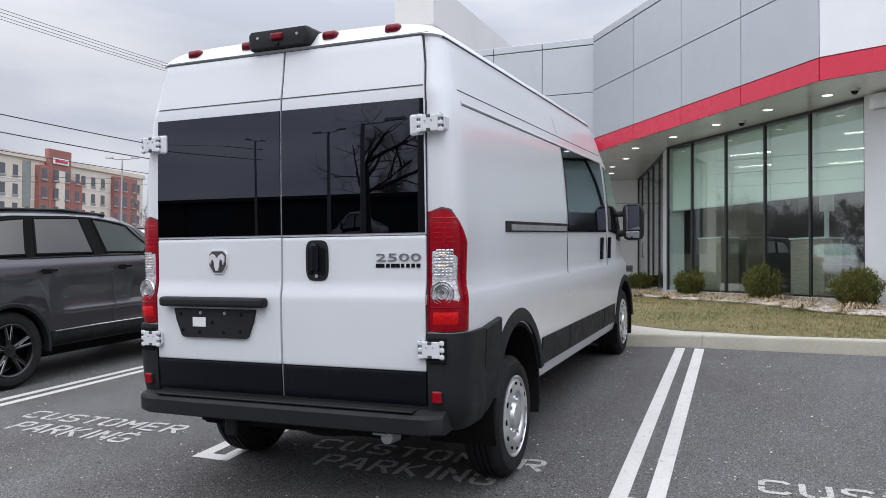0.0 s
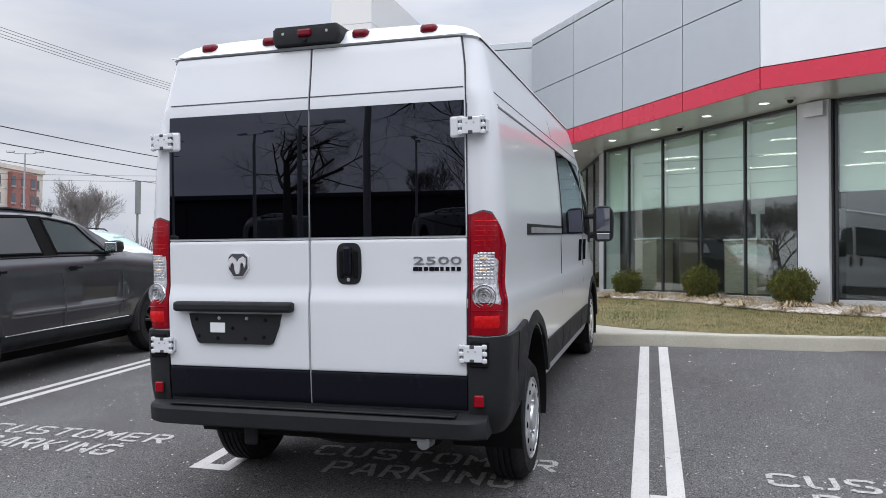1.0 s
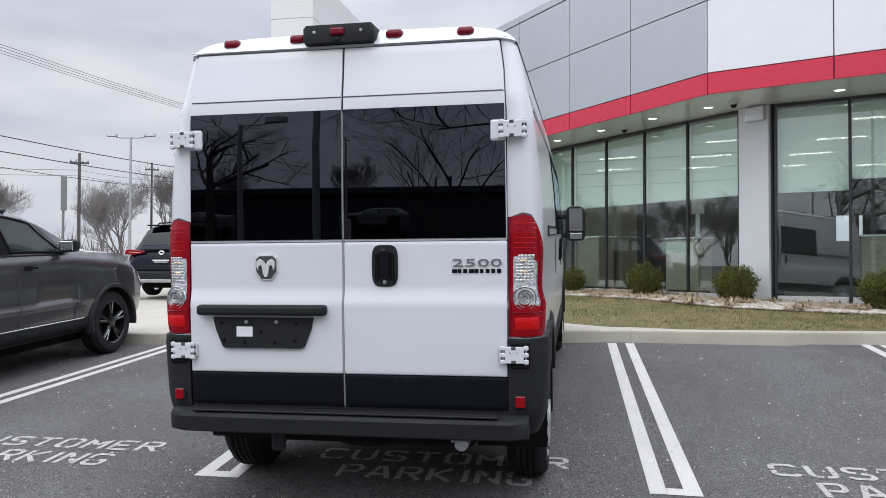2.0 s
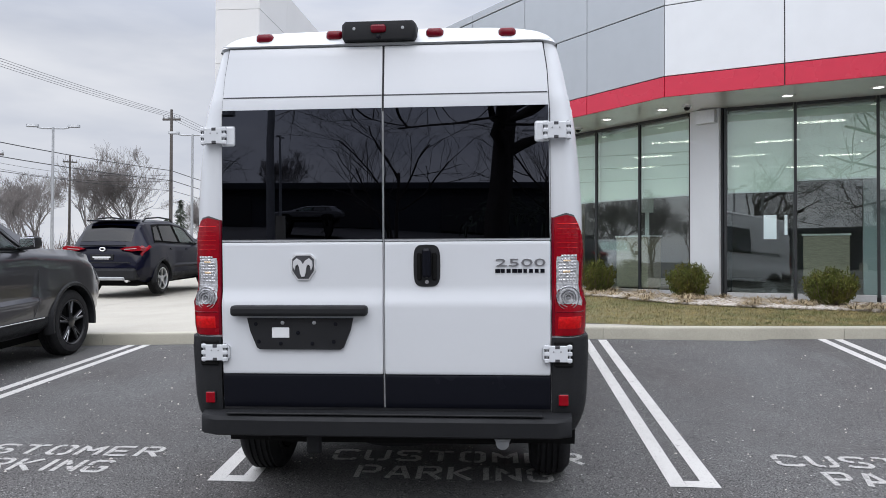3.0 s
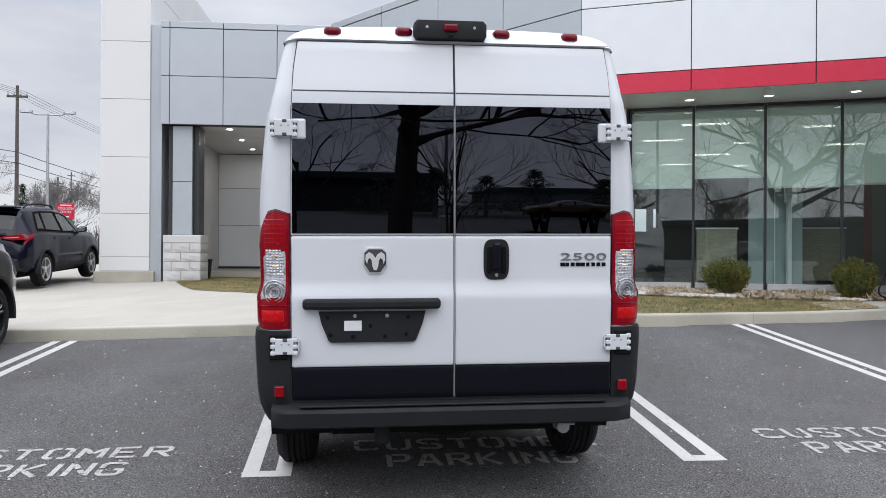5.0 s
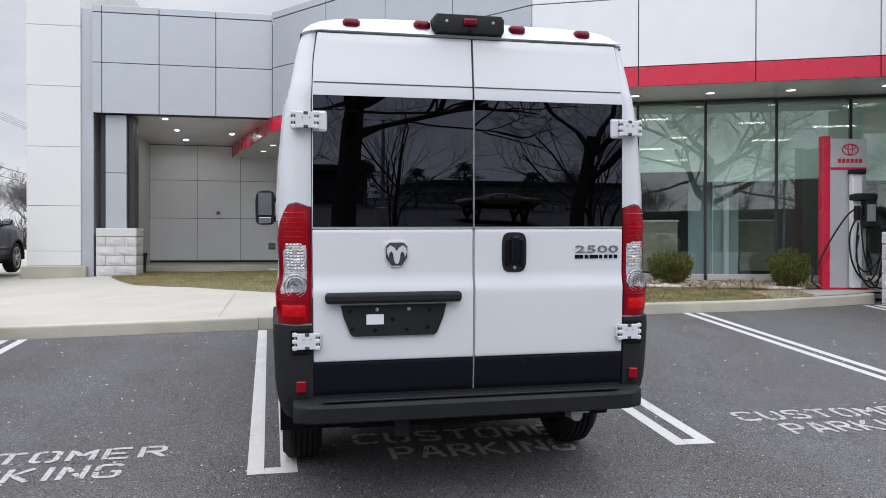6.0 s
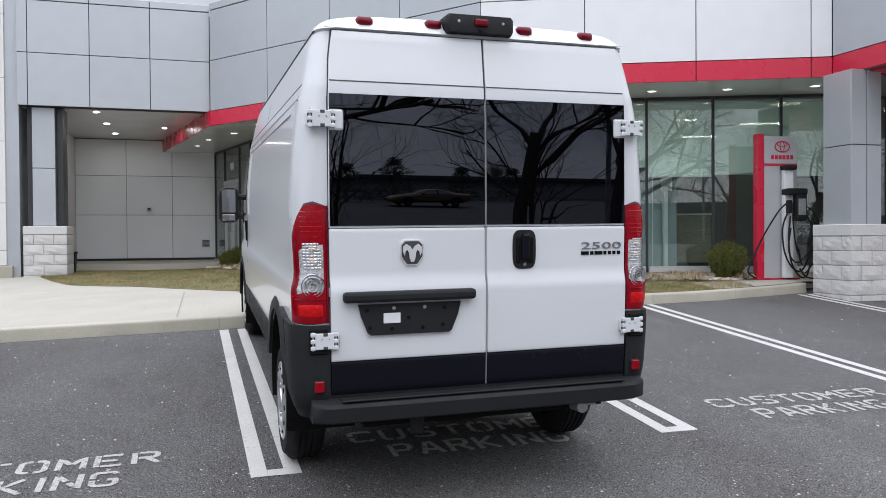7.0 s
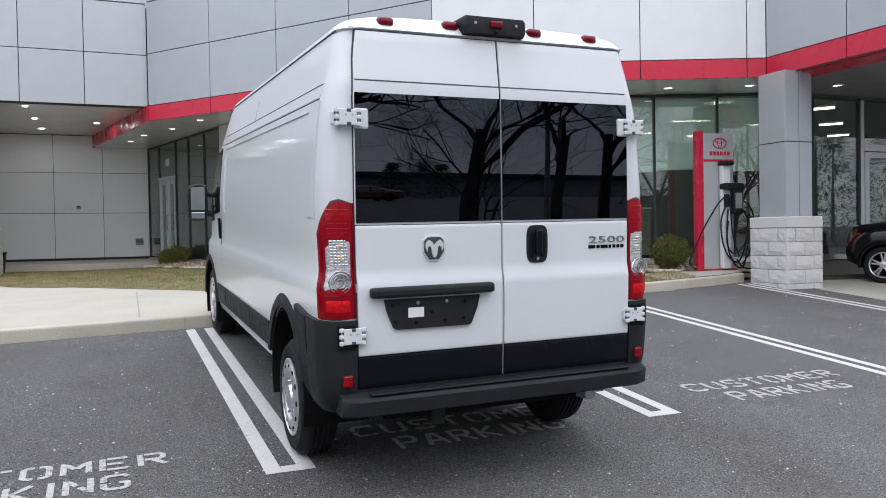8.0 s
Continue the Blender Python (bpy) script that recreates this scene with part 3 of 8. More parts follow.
for cx, cy in ((0.28, 0.90), (3.2, 0.98), (-2.6, 0.87)):
    w = thing("bay_lettering", pose(0, 0, 0), "worn white stencilled words customer parking on asphalt", "road marking", group="bay lettering", kind="structure")
    stencil_word(w, "CUSTOMER", cx - 0.82, cx + 0.90, cy + 0.32, 0.20)
    stencil_word(w, "PARKING", cx - 0.60, cx + 0.68, cy, 0.22)


# ---- the showroom ----
SOFFIT_Z, RED_TOP, MID_Z, TOP_Z, CAP_Z = 3.98, 4.31, 5.45, 6.58, 6.74
RED_LINE = [(-1.45, 14.45), (3.04, 8.72), (8.32, 6.42), (8.42, 2.6)]


def frame_of(p, q):
    """Origin at p, x along to q, y inward (away from the lot), z up."""
    d = Vector((q[0] - p[0], q[1] - p[1], 0))
    u = d.normalized()
    n = Vector((-u.y, u.x, 0))
    m = Matrix((u, n, Vector((0, 0, 1)))).transposed().to_4x4()
    m.translation = (p[0], p[1], 0)
    return m, d.length


def fascia(name, p, q, cols, mat, label, red=True, bottom=None, left_gap=0.008, right_gap=0.008):
    """A fascia of composite panels with open dark joints, over a red band."""
    m, length = frame_of(p, q)
    t = thing(name, m, label, "wall", kind="structure")
    b = SOFFIT_Z if bottom is None else bottom
    part("backing", boxed(0.012, length - 0.012, 0.02, 0.35, b + 0.012, CAP_Z - 0.02), JOINT, t)
    rows = [(MID_Z, TOP_Z), (RED_TOP if red else b, MID_Z)]
    for s0, s1 in zip(cols, cols[1:]):
        a = s0 + (left_gap if s0 == cols[0] else 0.008)
        z = s1 - (right_gap if s1 == cols[-1] else 0.008)
        for z0, z1 in rows:
            part("panel", boxed(a, z, 0.0, 0.03, z0 + 0.008, z1 - 0.008, 0.003), mat, t)
        if red:
            part("red_panel", boxed(a, z, -0.004, 0.03, b, RED_TOP - 0.008, 0.003), RED_PANEL, t)
        part("coping", boxed(a, z, -0.012, 0.38, TOP_Z + 0.008, CAP_Z, 0.006), mat, t)
    return t


LA = math.dist(RED_LINE[0], RED_LINE[1])
LB = math.dist(RED_LINE[1], RED_LINE[2])
LC = math.dist(RED_LINE[2], RED_LINE[3])
fascia("wall_slanted", RED_LINE[0], RED_LINE[1], [0, 1.90, 3.72, 5.50, LA], SILVER_PANEL, "silver composite panel fascia over a red band")
fascia("wall_front", RED_LINE[1], RED_LINE[2], [0, 1.77, 3.6, 5.43, LB], WHITE_PANEL, "white composite panel fascia over a red band")
fascia("wall_porch", RED_LINE[2], RED_LINE[3], [0, 1.57, 3.2, LC], SILVER_PANEL, "silver composite panel fascia over a red band")
fascia("wall_canopy", (-5.42, 14.6), (-1.45, 14.6), [0, 0.21, 1.44, 2.69, 3.97], SILVER_PANEL, "grey composite panel fascia of the side canopy", red=False, bottom=4.31)


def plate(name, pts, z0, z1, mat, label, category, kind="structure"):
    return tagged(part(name, prism(bmesh.new(), pts, "z", z0, z1), mat), label, category, kind=kind)


def inward(line, d):
    """A line of points moved inward by d."""
    out = []
    for i, p in enumerate(line):
        ns = []
        for a, b in ((i - 1, i), (i, i + 1)):
            if a >= 0 and b < len(line):
                u = (Vector(line[b]) - Vector(line[a])).normalized()
                ns.append(Vector((-u.y, u.x)))
        n = sum(ns, Vector((0, 0))).normalized()
        k = d / max(0.4, n.dot(ns[0]))
        out.append((p[0] + n.x * k, p[1] + n.y * k))
    return out


front_edge = inward(RED_LINE[:3], 0.03)
plate("ceiling_soffit", front_edge + [(9.6, 7.45), (8.6, 7.99), (4.2, 9.76), (3.75, 10.14), (0.25, 14.2), (-1.36, 20.3), (-2.8, 20.3)], SOFFIT_Z, SOFFIT_Z + 0.06, SOFFIT, "grey metal soffit over the glazing with downlights", "ceiling")
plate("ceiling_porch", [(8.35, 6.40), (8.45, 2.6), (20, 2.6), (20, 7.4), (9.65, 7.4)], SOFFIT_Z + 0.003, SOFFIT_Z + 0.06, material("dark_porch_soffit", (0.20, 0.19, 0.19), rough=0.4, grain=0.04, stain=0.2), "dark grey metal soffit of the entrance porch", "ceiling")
plate("trim_porch", [(8.46, 6.36), (8.56, 2.6), (9.1, 2.6), (9.0, 6.1)], SOFFIT_Z - 0.03, SOFFIT_Z + 0.0005, RED_PANEL, "red strip along the edge of the porch soffit", "trim")
plate("ceiling_canopy", [(-5.4, 14.64), (-1.48, 14.64), (-2.79, 20.3), (-5.6, 20.3)], 4.33, 4.4, SOFFIT, "grey soffit of the side canopy", "ceiling")
plate("roof", [(-5.4, 14.9), (-1.6, 14.8), (3.2, 9.1), (8.6, 6.8), (8.8, 3.0), (20, 3.0), (20, 34), (-5.4, 34)], 6.4, 6.5, JOINT, "flat dark roof behind the parapet", "roof")

# red beam that carries the band on under the canopy
m, ln = frame_of((-2.8, 20.25), (-1.47, 14.48))
t = thing("red_beam", m, "red panelled beam under the canopy soffit", "trim", kind="structure")
part("face", boxed(0, ln - 0.02, -0.004, 0.04, SOFFIT_Z, 4.33, 0.003), RED_PANEL, t)

# downlights
for i, (x, y) in enumerate([(-0.4, 14.0), (0.55, 12.8), (1.45, 11.7), (2.35, 10.6), (3.2, 9.75), (4.95, 8.75), (6.1, 8.25), (7.3, 7.75), (8.6, 7.1), (-0.9, 15.6), (-1.5, 17.0), (-1.8, 18.4), (10.2, 6.6), (10.2, 5.2), (11.8, 6.6), (11.8, 5.2)]):
    dl = thing("downlight", pose(x, y, SOFFIT_Z), "round recessed downlight, lit, with a white rim", "lamp", group="soffit downlights")
    part("rim", lathe(bmesh.new(), [(0.0, 0.075), (-0.012, 0.08), (-0.012, 0.105), (0.0, 0.11)], "z", 20), WHITE_PAINT, dl)
    part("lens", lathe(bmesh.new(), [(0.0, 0.0), (-0.006, 0.05), (-0.004, 0.075), (0, 0.075)], "z", 20), SPOT_ON, dl)
for x, y in ((-3.95, 15.3), (-3.95, 17.15), (-3.97, 19.05), (-2.6, 17.6)):
    dl = thing("downlight", pose(x, y, 4.33), "round recessed downlight, lit, with a white rim", "lamp", group="canopy downlights")
    part("rim", lathe(bmesh.new(), [(0.0, 0.075), (-0.012, 0.08), (-0.012, 0.105), (0.0, 0.11)], "z", 20), WHITE_PAINT, dl)
    part("lens", lathe(bmesh.new(), [(0.0, 0.0), (-0.006, 0.03), (-0.004, 0.050), (0, 0.050)], "z", 20), CANOPY_ON, dl)
for x, y in ((1.9, 11.55), (3.55, 9.45)):
    cam_ = thing("dome_camera", pose(x, y, SOFFIT_Z), "small dark dome camera on the soffit", "security camera")
    part("base", lathe(bmesh.new(), [(0, 0.07), (-0.03, 0.07), (-0.035, 0.06)], "z", 16), ALU, cam_)
    part("dome", lathe(bmesh.new(), [(-0.033, 0.055), (-0.06, 0.045), (-0.08, 0.025), (-0.085, 0.0)], "z", 16), GLOSS_BLACK, cam_, smooth=60)


SILL_Z = 0.78
window_count = 0


def glazed_run(p, q, stops, shades, head=SOFFIT_Z, sill=SILL_Z):
    """A run of tall panes between black mullions, from p to q; shades: how far each roller shade hangs down, or 0."""
    global window_count
    m, length = frame_of(p, q)
    for i, (s0, s1) in enumerate(zip(stops, stops[1:])):
        window_count += 1
        w = thing("window_%d" % window_count, m, "tall showroom window in slim black mullions", "window", kind="structure")
        pane = part("pane", boxed(s0 + 0.02, s1 - 0.02, 0.02, 0.032, sill + 0.05, head - 0.04), GLAZING, w, "clear greenish glass pane")
        pane.visible_shadow = False
        part("mullion", boxed(s0 - 0.022, s0 + 0.022, -0.004, 0.05, sill, head, 0.004), MULLION, w)
        part("head_rail", boxed(s0 + 0.03, s1 - 0.03, -0.01, 0.06, head - 0.05, head, 0.004), MULLION, w)
        part("window_sill", boxed(s0 + 0.03, s1 - 0.03, -0.05, 0.08, sill - 0.06, sill + 0.05, 0.006), ALU, w)
        if i == len(stops) - 2:
            part("mullion", boxed(s1 - 0.022, s1 + 0.022, -0.004, 0.05, sill, head, 0.004), MULLION, w)
        if shades[i]:
            sh = thing("roller_shade", m, "pale green-grey roller shade drawn partly down behind glass", "roller shade", group="roller shades")
            part("cloth", boxed(s0 + 0.004, s1 - 0.004, 0.14, 0.143, shades[i], head - 0.08), SHADE_CLOTH, sh)
            part("roll", lathe(bmesh.new(), [(s0 + 0.05, 0.0), (s0 + 0.05, 0.035), (s1 - 0.05, 0.035), (s1 - 0.05, 0.0)], "x", 12, Matrix.Translation((0, 0.15, head - 0.08))), ALU, sh)
            part("hem_bar", boxed(s0 + 0.004, s1 - 0.004, 0.134, 0.15, shades[i] - 0.03, shades[i], 0.004), ALU, sh)


la = math.dist((0.25, 14.15), (3.75, 10.08))
glazed_run((0.25, 14.15), (3.75, 10.08), [0.02, 0.90, 2.0, 3.1, 4.2, la - 0.02], [2.58, 2.58, 2.57, 2.57, 2.56])
lb = math.dist((4.2, 9.7), (9.45, 7.62))
glazed_run((4.2, 9.7), (9.45, 7.62), [0.04, 1.13, 2.32, 3.53, 4.75, lb - 0.03], [2.55, 2.72, 2.53, 2.56, 2.52])
glazed_run((-1.36, 20.2), (-0.15, 15.9), [0.05, 1.0, 2.35, 3.3, 4.4, 5.5], [0, 0, 0, 0, 0])
lf = 8.0
glazed_run((9.5, 7.6), (17.5, 7.6), [0.03, 1.2, 2.45, 3.75, 5.2, 7.9], [0, 0, 0, 0, 0])
d = thing("door_2", pose(9.5, 7.6, 0), "aluminium framed glass entrance door under the porch, closed", "door", kind="structure")
for s0, s1, z0, z1 in ((2.48, 2.58, 0.5, 3.95), (3.6, 3.7, 0.5, 3.95), (2.58, 3.6, 2.92, 3.06), (2.6, 2.72, 0.5, 2.90), (3.46, 3.58, 0.5, 2.90), (2.72, 3.46, 0.5, 0.74), (2.72, 3.46, 2.78, 2.90)):
    part("door_frame", boxed(s0, s1, -0.03, 0.018, z0, z1, 0.004), ALU, d)
part("pull_bar", tube(bmesh.new(), [(3.40, -0.03, 1.3), (3.40, -0.08, 1.32), (3.40, -0.08, 1.8), (3.40, -0.03, 1.82)], 0.014), CHROME, d)

m, _ = frame_of((-1.36, 20.2), (-0.15, 15.9))
t = thing("column_cladding", m, "white aluminium column cover at the corner of the glazing", "column", kind="structure")
part("cover", boxed(5.54, 6.20, -0.06, 0.3, 0.66, SOFFIT_Z - 0.002, 0.006), material("white_corner_cover", (0.62, 0.635, 0.65), rough=0.35, metal=0.2, stain=0.1), t)

# double door in the slanted side wall
m, _ = frame_of((-1.36, 20.2), (-0.15, 15.9))
d = thing("door_1", m, "pair of aluminium framed glass doors with pull bars, closed", "door", kind="structure")
for s0 in (1.06, 1.70):
    leaf = part("door_leaf", boxed(s0, s0 + 0.07, -0.02, 0.05, SILL_Z, 2.95, 0.004), ALU, d)
    part("stile", boxed(s0 + 0.53, s0 + 0.60, -0.02, 0.05, SILL_Z, 2.95, 0.004), ALU, leaf)
    part("top_rail", boxed(s0 + 0.07, s0 + 0.53, -0.02, 0.05, 2.85, 2.95, 0.004), ALU, leaf)
    part("bottom_rail", boxed(s0 + 0.07, s0 + 0.53, -0.02, 0.05, SILL_Z, SILL_Z + 0.22, 0.004), ALU, leaf)
    hx = s0 + (0.50 if s0 < 1.5 else 0.10)
    part("pull_bar", tube(bmesh.new(), [(hx, -0.02, 1.6), (hx, -0.07, 1.62), (hx, -0.07, 2.0), (hx, -0.02, 2.02)], 0.014), CHROME, leaf)
part("number_bar", boxed(1.55, 1.85, 0.012, 0.018, 3.35, 3.55), WHITE_PAINT, d)
part("transom", boxed(1.0, 2.35, -0.02, 0.05, 2.96, 3.06, 0.004), ALU, d)

# aluminium column between the two glazed runs
m, ln = frame_of((3.76, 10.09), (4.2, 9.7))
t = thing("column_cladding", m, "white aluminium column cover between glazed runs", "column", kind="structure")
part("cover", boxed(0.03, ln - 0.02, -0.10, 0.35, 0.66, SOFFIT_Z - 0.002, 0.006), material("white_column_cover", (0.62, 0.635, 0.65), rough=0.35, metal=0.2, stain=0.1), t)
part("edge_trim", boxed(0.0, 0.03, -0.03, 0.3, 0.68, SOFFIT_Z - 0.002), MULLION, t)
part("edge_trim", boxed(ln - 0.02, ln + 0.01, -0.03, 0.3, 0.68, SOFFIT_Z - 0.002), MULLION, t)
part("conduit_box", boxed(0.2, ln - 0.05, -0.20, -0.10, 3.72, 3.95, 0.006), ALU, t)

# base wall under the glazing, back walls that close the showroom
for p, q in (((0.25, 14.15), (3.75, 10.08)), ((4.2, 9.7), (9.45, 7.62)), ((-1.36, 20.2), (0.25, 14.15)), ((9.45, 7.62), (18, 7.62))):
    m, ln = frame_of(p, q)
    t = tagged(part("wall_base", boxed(0, ln, -0.02, 0.3, 0.3, SILL_Z - 0.061), CONCRETE), "low concrete base under the showroom glazing", "wall", kind="structure")
    t.matrix_basis = m
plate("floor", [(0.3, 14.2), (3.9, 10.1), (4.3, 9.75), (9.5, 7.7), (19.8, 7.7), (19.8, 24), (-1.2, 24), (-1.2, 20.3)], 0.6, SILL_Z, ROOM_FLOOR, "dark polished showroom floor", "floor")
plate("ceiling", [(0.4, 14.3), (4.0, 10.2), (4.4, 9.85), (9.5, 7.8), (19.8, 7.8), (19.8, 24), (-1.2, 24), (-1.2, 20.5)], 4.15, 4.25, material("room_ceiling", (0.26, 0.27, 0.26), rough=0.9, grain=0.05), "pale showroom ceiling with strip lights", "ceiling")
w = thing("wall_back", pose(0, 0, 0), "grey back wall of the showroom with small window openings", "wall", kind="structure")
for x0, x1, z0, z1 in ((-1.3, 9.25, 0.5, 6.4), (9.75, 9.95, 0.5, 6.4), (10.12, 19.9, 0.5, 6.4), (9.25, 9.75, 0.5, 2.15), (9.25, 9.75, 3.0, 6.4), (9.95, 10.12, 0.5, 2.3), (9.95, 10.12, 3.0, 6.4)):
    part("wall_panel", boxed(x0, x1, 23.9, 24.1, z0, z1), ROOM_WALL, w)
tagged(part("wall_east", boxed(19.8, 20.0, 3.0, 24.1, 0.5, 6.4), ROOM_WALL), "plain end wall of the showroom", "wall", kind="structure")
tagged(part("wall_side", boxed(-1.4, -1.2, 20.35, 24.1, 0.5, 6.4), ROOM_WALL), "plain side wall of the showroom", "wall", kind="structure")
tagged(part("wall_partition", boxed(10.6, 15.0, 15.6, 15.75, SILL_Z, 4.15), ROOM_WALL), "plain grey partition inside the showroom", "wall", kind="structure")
# strip lights in rows
for i in range(6):
    for j in range(4):
        x, y = 1.9 + 2.3 * i, 11.6 + 2.4 * j
        if y < 16.2 - x * 0.75 or (x > 4 and y < 12.0 - 0.4 * (x - 4)):
            continue
        s = thing("strip_light", pose(x, y, 4.05, 0, 0, -20), "slim white strip light, lit, under the showroom ceiling", "lamp", group="showroom strip lights")
        part("body", boxed(-0.5, 0.5, -0.06, 0.06, 0.02, 0.08, 0.008), WHITE_PAINT, s)
        part("diffuser", boxed(-0.47, 0.47, -0.045, 0.045, -0.004, 0.02, 0.006), LAMP_ON, s)

for x, y in ((12.67, 9.16), (15.16, 11.06), (17.49, 12.84), (9.79, 9.2)):
    s = thing("strip_light", pose(x, y, 4.05, 0, 0, -50), "white panel light, lit, under the entrance ceiling", "lamp", group="entrance panel lights")
    part("body", boxed(-0.3, 0.3, -0.14, 0.14, 0.02, 0.08, 0.008), WHITE_PAINT, s)
    part("diffuser", boxed(-0.28, 0.28, -0.12, 0.12, -0.004, 0.02, 0.006), ENTRANCE_ON, s)


# things inside the showroom
def cabinet(x, y, turn, w, d, h, mat, label):
    t = thing("cabinet", pose(x, y, SILL_Z, 0, 0, turn), label, "cabinet", group="showroom cabinets")
    part("body", boxed(-w / 2, w / 2, -d / 2, d / 2, 0.06, h, 0.008), mat, t)
    part("plinth", boxed(-w / 2 + 0.03, w / 2 - 0.03, -d / 2 + 0.03, d / 2 - 0.03, 0, 0.06), JOINT, t)
    part("worktop", boxed(-w / 2 - 0.02, w / 2 + 0.02, -d / 2 - 0.02, d / 2 + 0.02, h + 0.002, h + 0.035, 0.006), WHITE_PAINT, t)


cabinet(1.35, 13.94, -49, 0.73, 0.45, 1.15, ROOM_WOOD, "brown wooden cabinet with a white top")
cabinet(1.6, 14.7, -49, 1.5, 0.5, 1.9, ROOM_WOOD, "tall brown wooden cabinet against the glazing")
cabinet(3.12, 11.88, -49, 0.80, 0.40, 1.05, ROOM_WOOD, "brown wooden cabinet with a white top")
m, _ = frame_of((4.2, 9.7), (9.45, 7.62))
t = thing("display_board", m, "pale blue-grey display board behind the glass", "board")
part("panel", boxed(2.13, 3.05, 0.90, 0.95, SILL_Z + 0.02, 3.7, 0.006), material("blue_grey_board", (0.30, 0.34, 0.36), rough=0.6, stain=0.1), t)
part("foot", boxed(2.11, 3.07, 0.86, 0.99, SILL_Z, SILL_Z + 0.02, 0.004), ALU, t)
part("edge_tube", tube(bmesh.new(), [(2.58, 0.88, SILL_Z), (2.58, 0.88, 3.7)], 0.012, 8), WHITE_PAINT, t)
cabinet(6.05, 10.1, -22, 0.72, 0.45, 1.02, ROOM_WOOD, "tan wooden counter with a white top")
cabinet(8.0, 10.4, -22, 1.3, 0.6, 1.05, ROOM_WOOD, "brown wooden counter with a white top")
for x, y, h in ((3.3, 11.95, 2.0), (7.1, 9.4, 1.95)):
    t = thing("display_stand", pose(x, y, SILL_Z), "slim white display stand", "stand", group="display stands")
    part("post", boxed(-0.04, 0.04, -0.04, 0.04, 0.02, h, 0.006), WHITE_PAINT, t)
    part("base", boxed(-0.2, 0.2, -0.2, 0.2, 0, 0.02, 0.006), ALU, t)
    part("board", boxed(-0.12, 0.12, -0.06, -0.045, h - 0.45, h - 0.05, 0.004), WHITE_PAINT, t)

# ---- tower, canopy column and recess ----
t = thing("wall_tower", pose(0, 0, 0), "tall white rendered tower wall with fine joints", "wall", kind="structure")
zs = [0.86, 1.19, 2.21, 3.54, 4.90, 6.26, 7.6, 8.75]
part("core", boxed(-6.79, -5.70, 14.72, 21.6, 0.8, 8.73), JOINT, t)
for z0, z1 in zip(zs, zs[1:]):
    part("panel", boxed(-6.81, -5.68, 14.70, 14.80, z0 + 0.004, z1 - 0.004, 0.004), RENDER_WHITE, t)
    for y0, y1 in ((14.803, 17.0), (17.006, 19.3), (19.306, 21.62)):
        part("panel", boxed(-5.78, -5.68, y0, y1, z0 + 0.004, z1 - 0.004, 0.004), RENDER_WHITE, t)
        part("panel", boxed(-6.81, -6.71, y0, y1, z0 + 0.004, z1 - 0.004, 0.004), RENDER_WHITE, t)
part("plinth", boxed(-6.91, -5.55, 14.60, 21.7, 0.2, 0.855, 0.012), KERB_CON, t)

tagged(part("wall_link", boxed(-5.68, -5.42, 14.75, 20.3, 0.3, CAP_Z - 0.06), SILVER_PANEL), "grey return wall between tower and canopy", "wall", kind="structure")
tagged(part("wall_recess_side", boxed(-5.42, -5.18, 15.6, 20.3, 0.4, 4.33), RENDER_WHITE), "white side wall of the covered recess", "wall", kind="structure")
t = thing("canopy_column", pose(0, 0, 0), "silver panelled column with dark reveals on a block pier", "column", kind="structure")
part("core", boxed(-5.28, -4.70, 14.86, 15.5, 1.7, 4.31), JOINT, t)
for z0, z1 in ((1.72, 2.97), (2.985, 4.30)):
    part("panel", boxed(-5.17, -4.72, 14.78, 14.86, z0, z1, 0.004), SILVER_PANEL, t)
    part("panel", boxed(-4.70, -4.66, 14.95, 15.5, z0, z1, 0.004), SILVER_PANEL, t)
part("reveal", boxed(-4.72, -4.58, 14.90, 15.45, 1.72, 4.305), MULLION, t)

PALE_PANEL = material("pale_grey_panel", (0.84, 0.85, 0.87), rough=0.45, stain=0.12, stain_size=0.5, vary=0.02)
t = thing("wall_recess", pose(0, 0, 0), "grey panelled back wall of the covered recess", "wall", kind="structure")
part("backing", boxed(-5.2, -1.32, 20.33, 20.5, 0.5, 4.4), JOINT, t)
xs = [-5.18, -3.82, -2.56, -1.34]
for x0, x1 in zip(xs, xs[1:]):
    for z0, z1 in ((0.86, 2.13), (2.13, 3.27), (3.27, 4.32)):
        part("panel", boxed(x0 + 0.006, x1 - 0.006, 20.3, 20.33, z0 + 0.006, z1 - 0.006, 0.003), PALE_PANEL, t)
plate("recess_floor", [(-5.18, 16.6), (-1.7, 16.6), (-0.3, 16.9), (-1.3, 20.3), (-5.18, 20.3)], 0.3, 0.80, CONCRETE, "pale concrete floor of the covered recess", "floor")
v = thing("wall_vent", pose(-1.62, 20.3, 1.29), "small dark louvred wall vent", "vent")
part("frame", boxed(-0.11, 0.11, -0.02, 0, -0.1, 0.1, 0.004), GALV, v)
for i in range(5):
    part("slat", boxed(-0.09, 0.09, -0.026, -0.02, -0.075 + i * 0.036, -0.055 + i * 0.036), JOINT, v)
v = thing("wall_fitting", pose(-3.2, 20.3, 2.31), "small metal fitting on the panelled wall", "fitting")
part("body", boxed(-0.06, 0.06, -0.07, 0, -0.07, 0.02, 0.01), GALV, v)
part("knob", lathe(bmesh.new(), [(-0.1, 0), (-0.1, 0.03), (-0.06, 0.035), (-0.06, 0)], "y", 12), MULLION, v)
v = thing("waste_bin", pose(-4.60, 15.75, yard_z(-4.60, 15.75)), "small black waste bin beside the block pier", "bin")
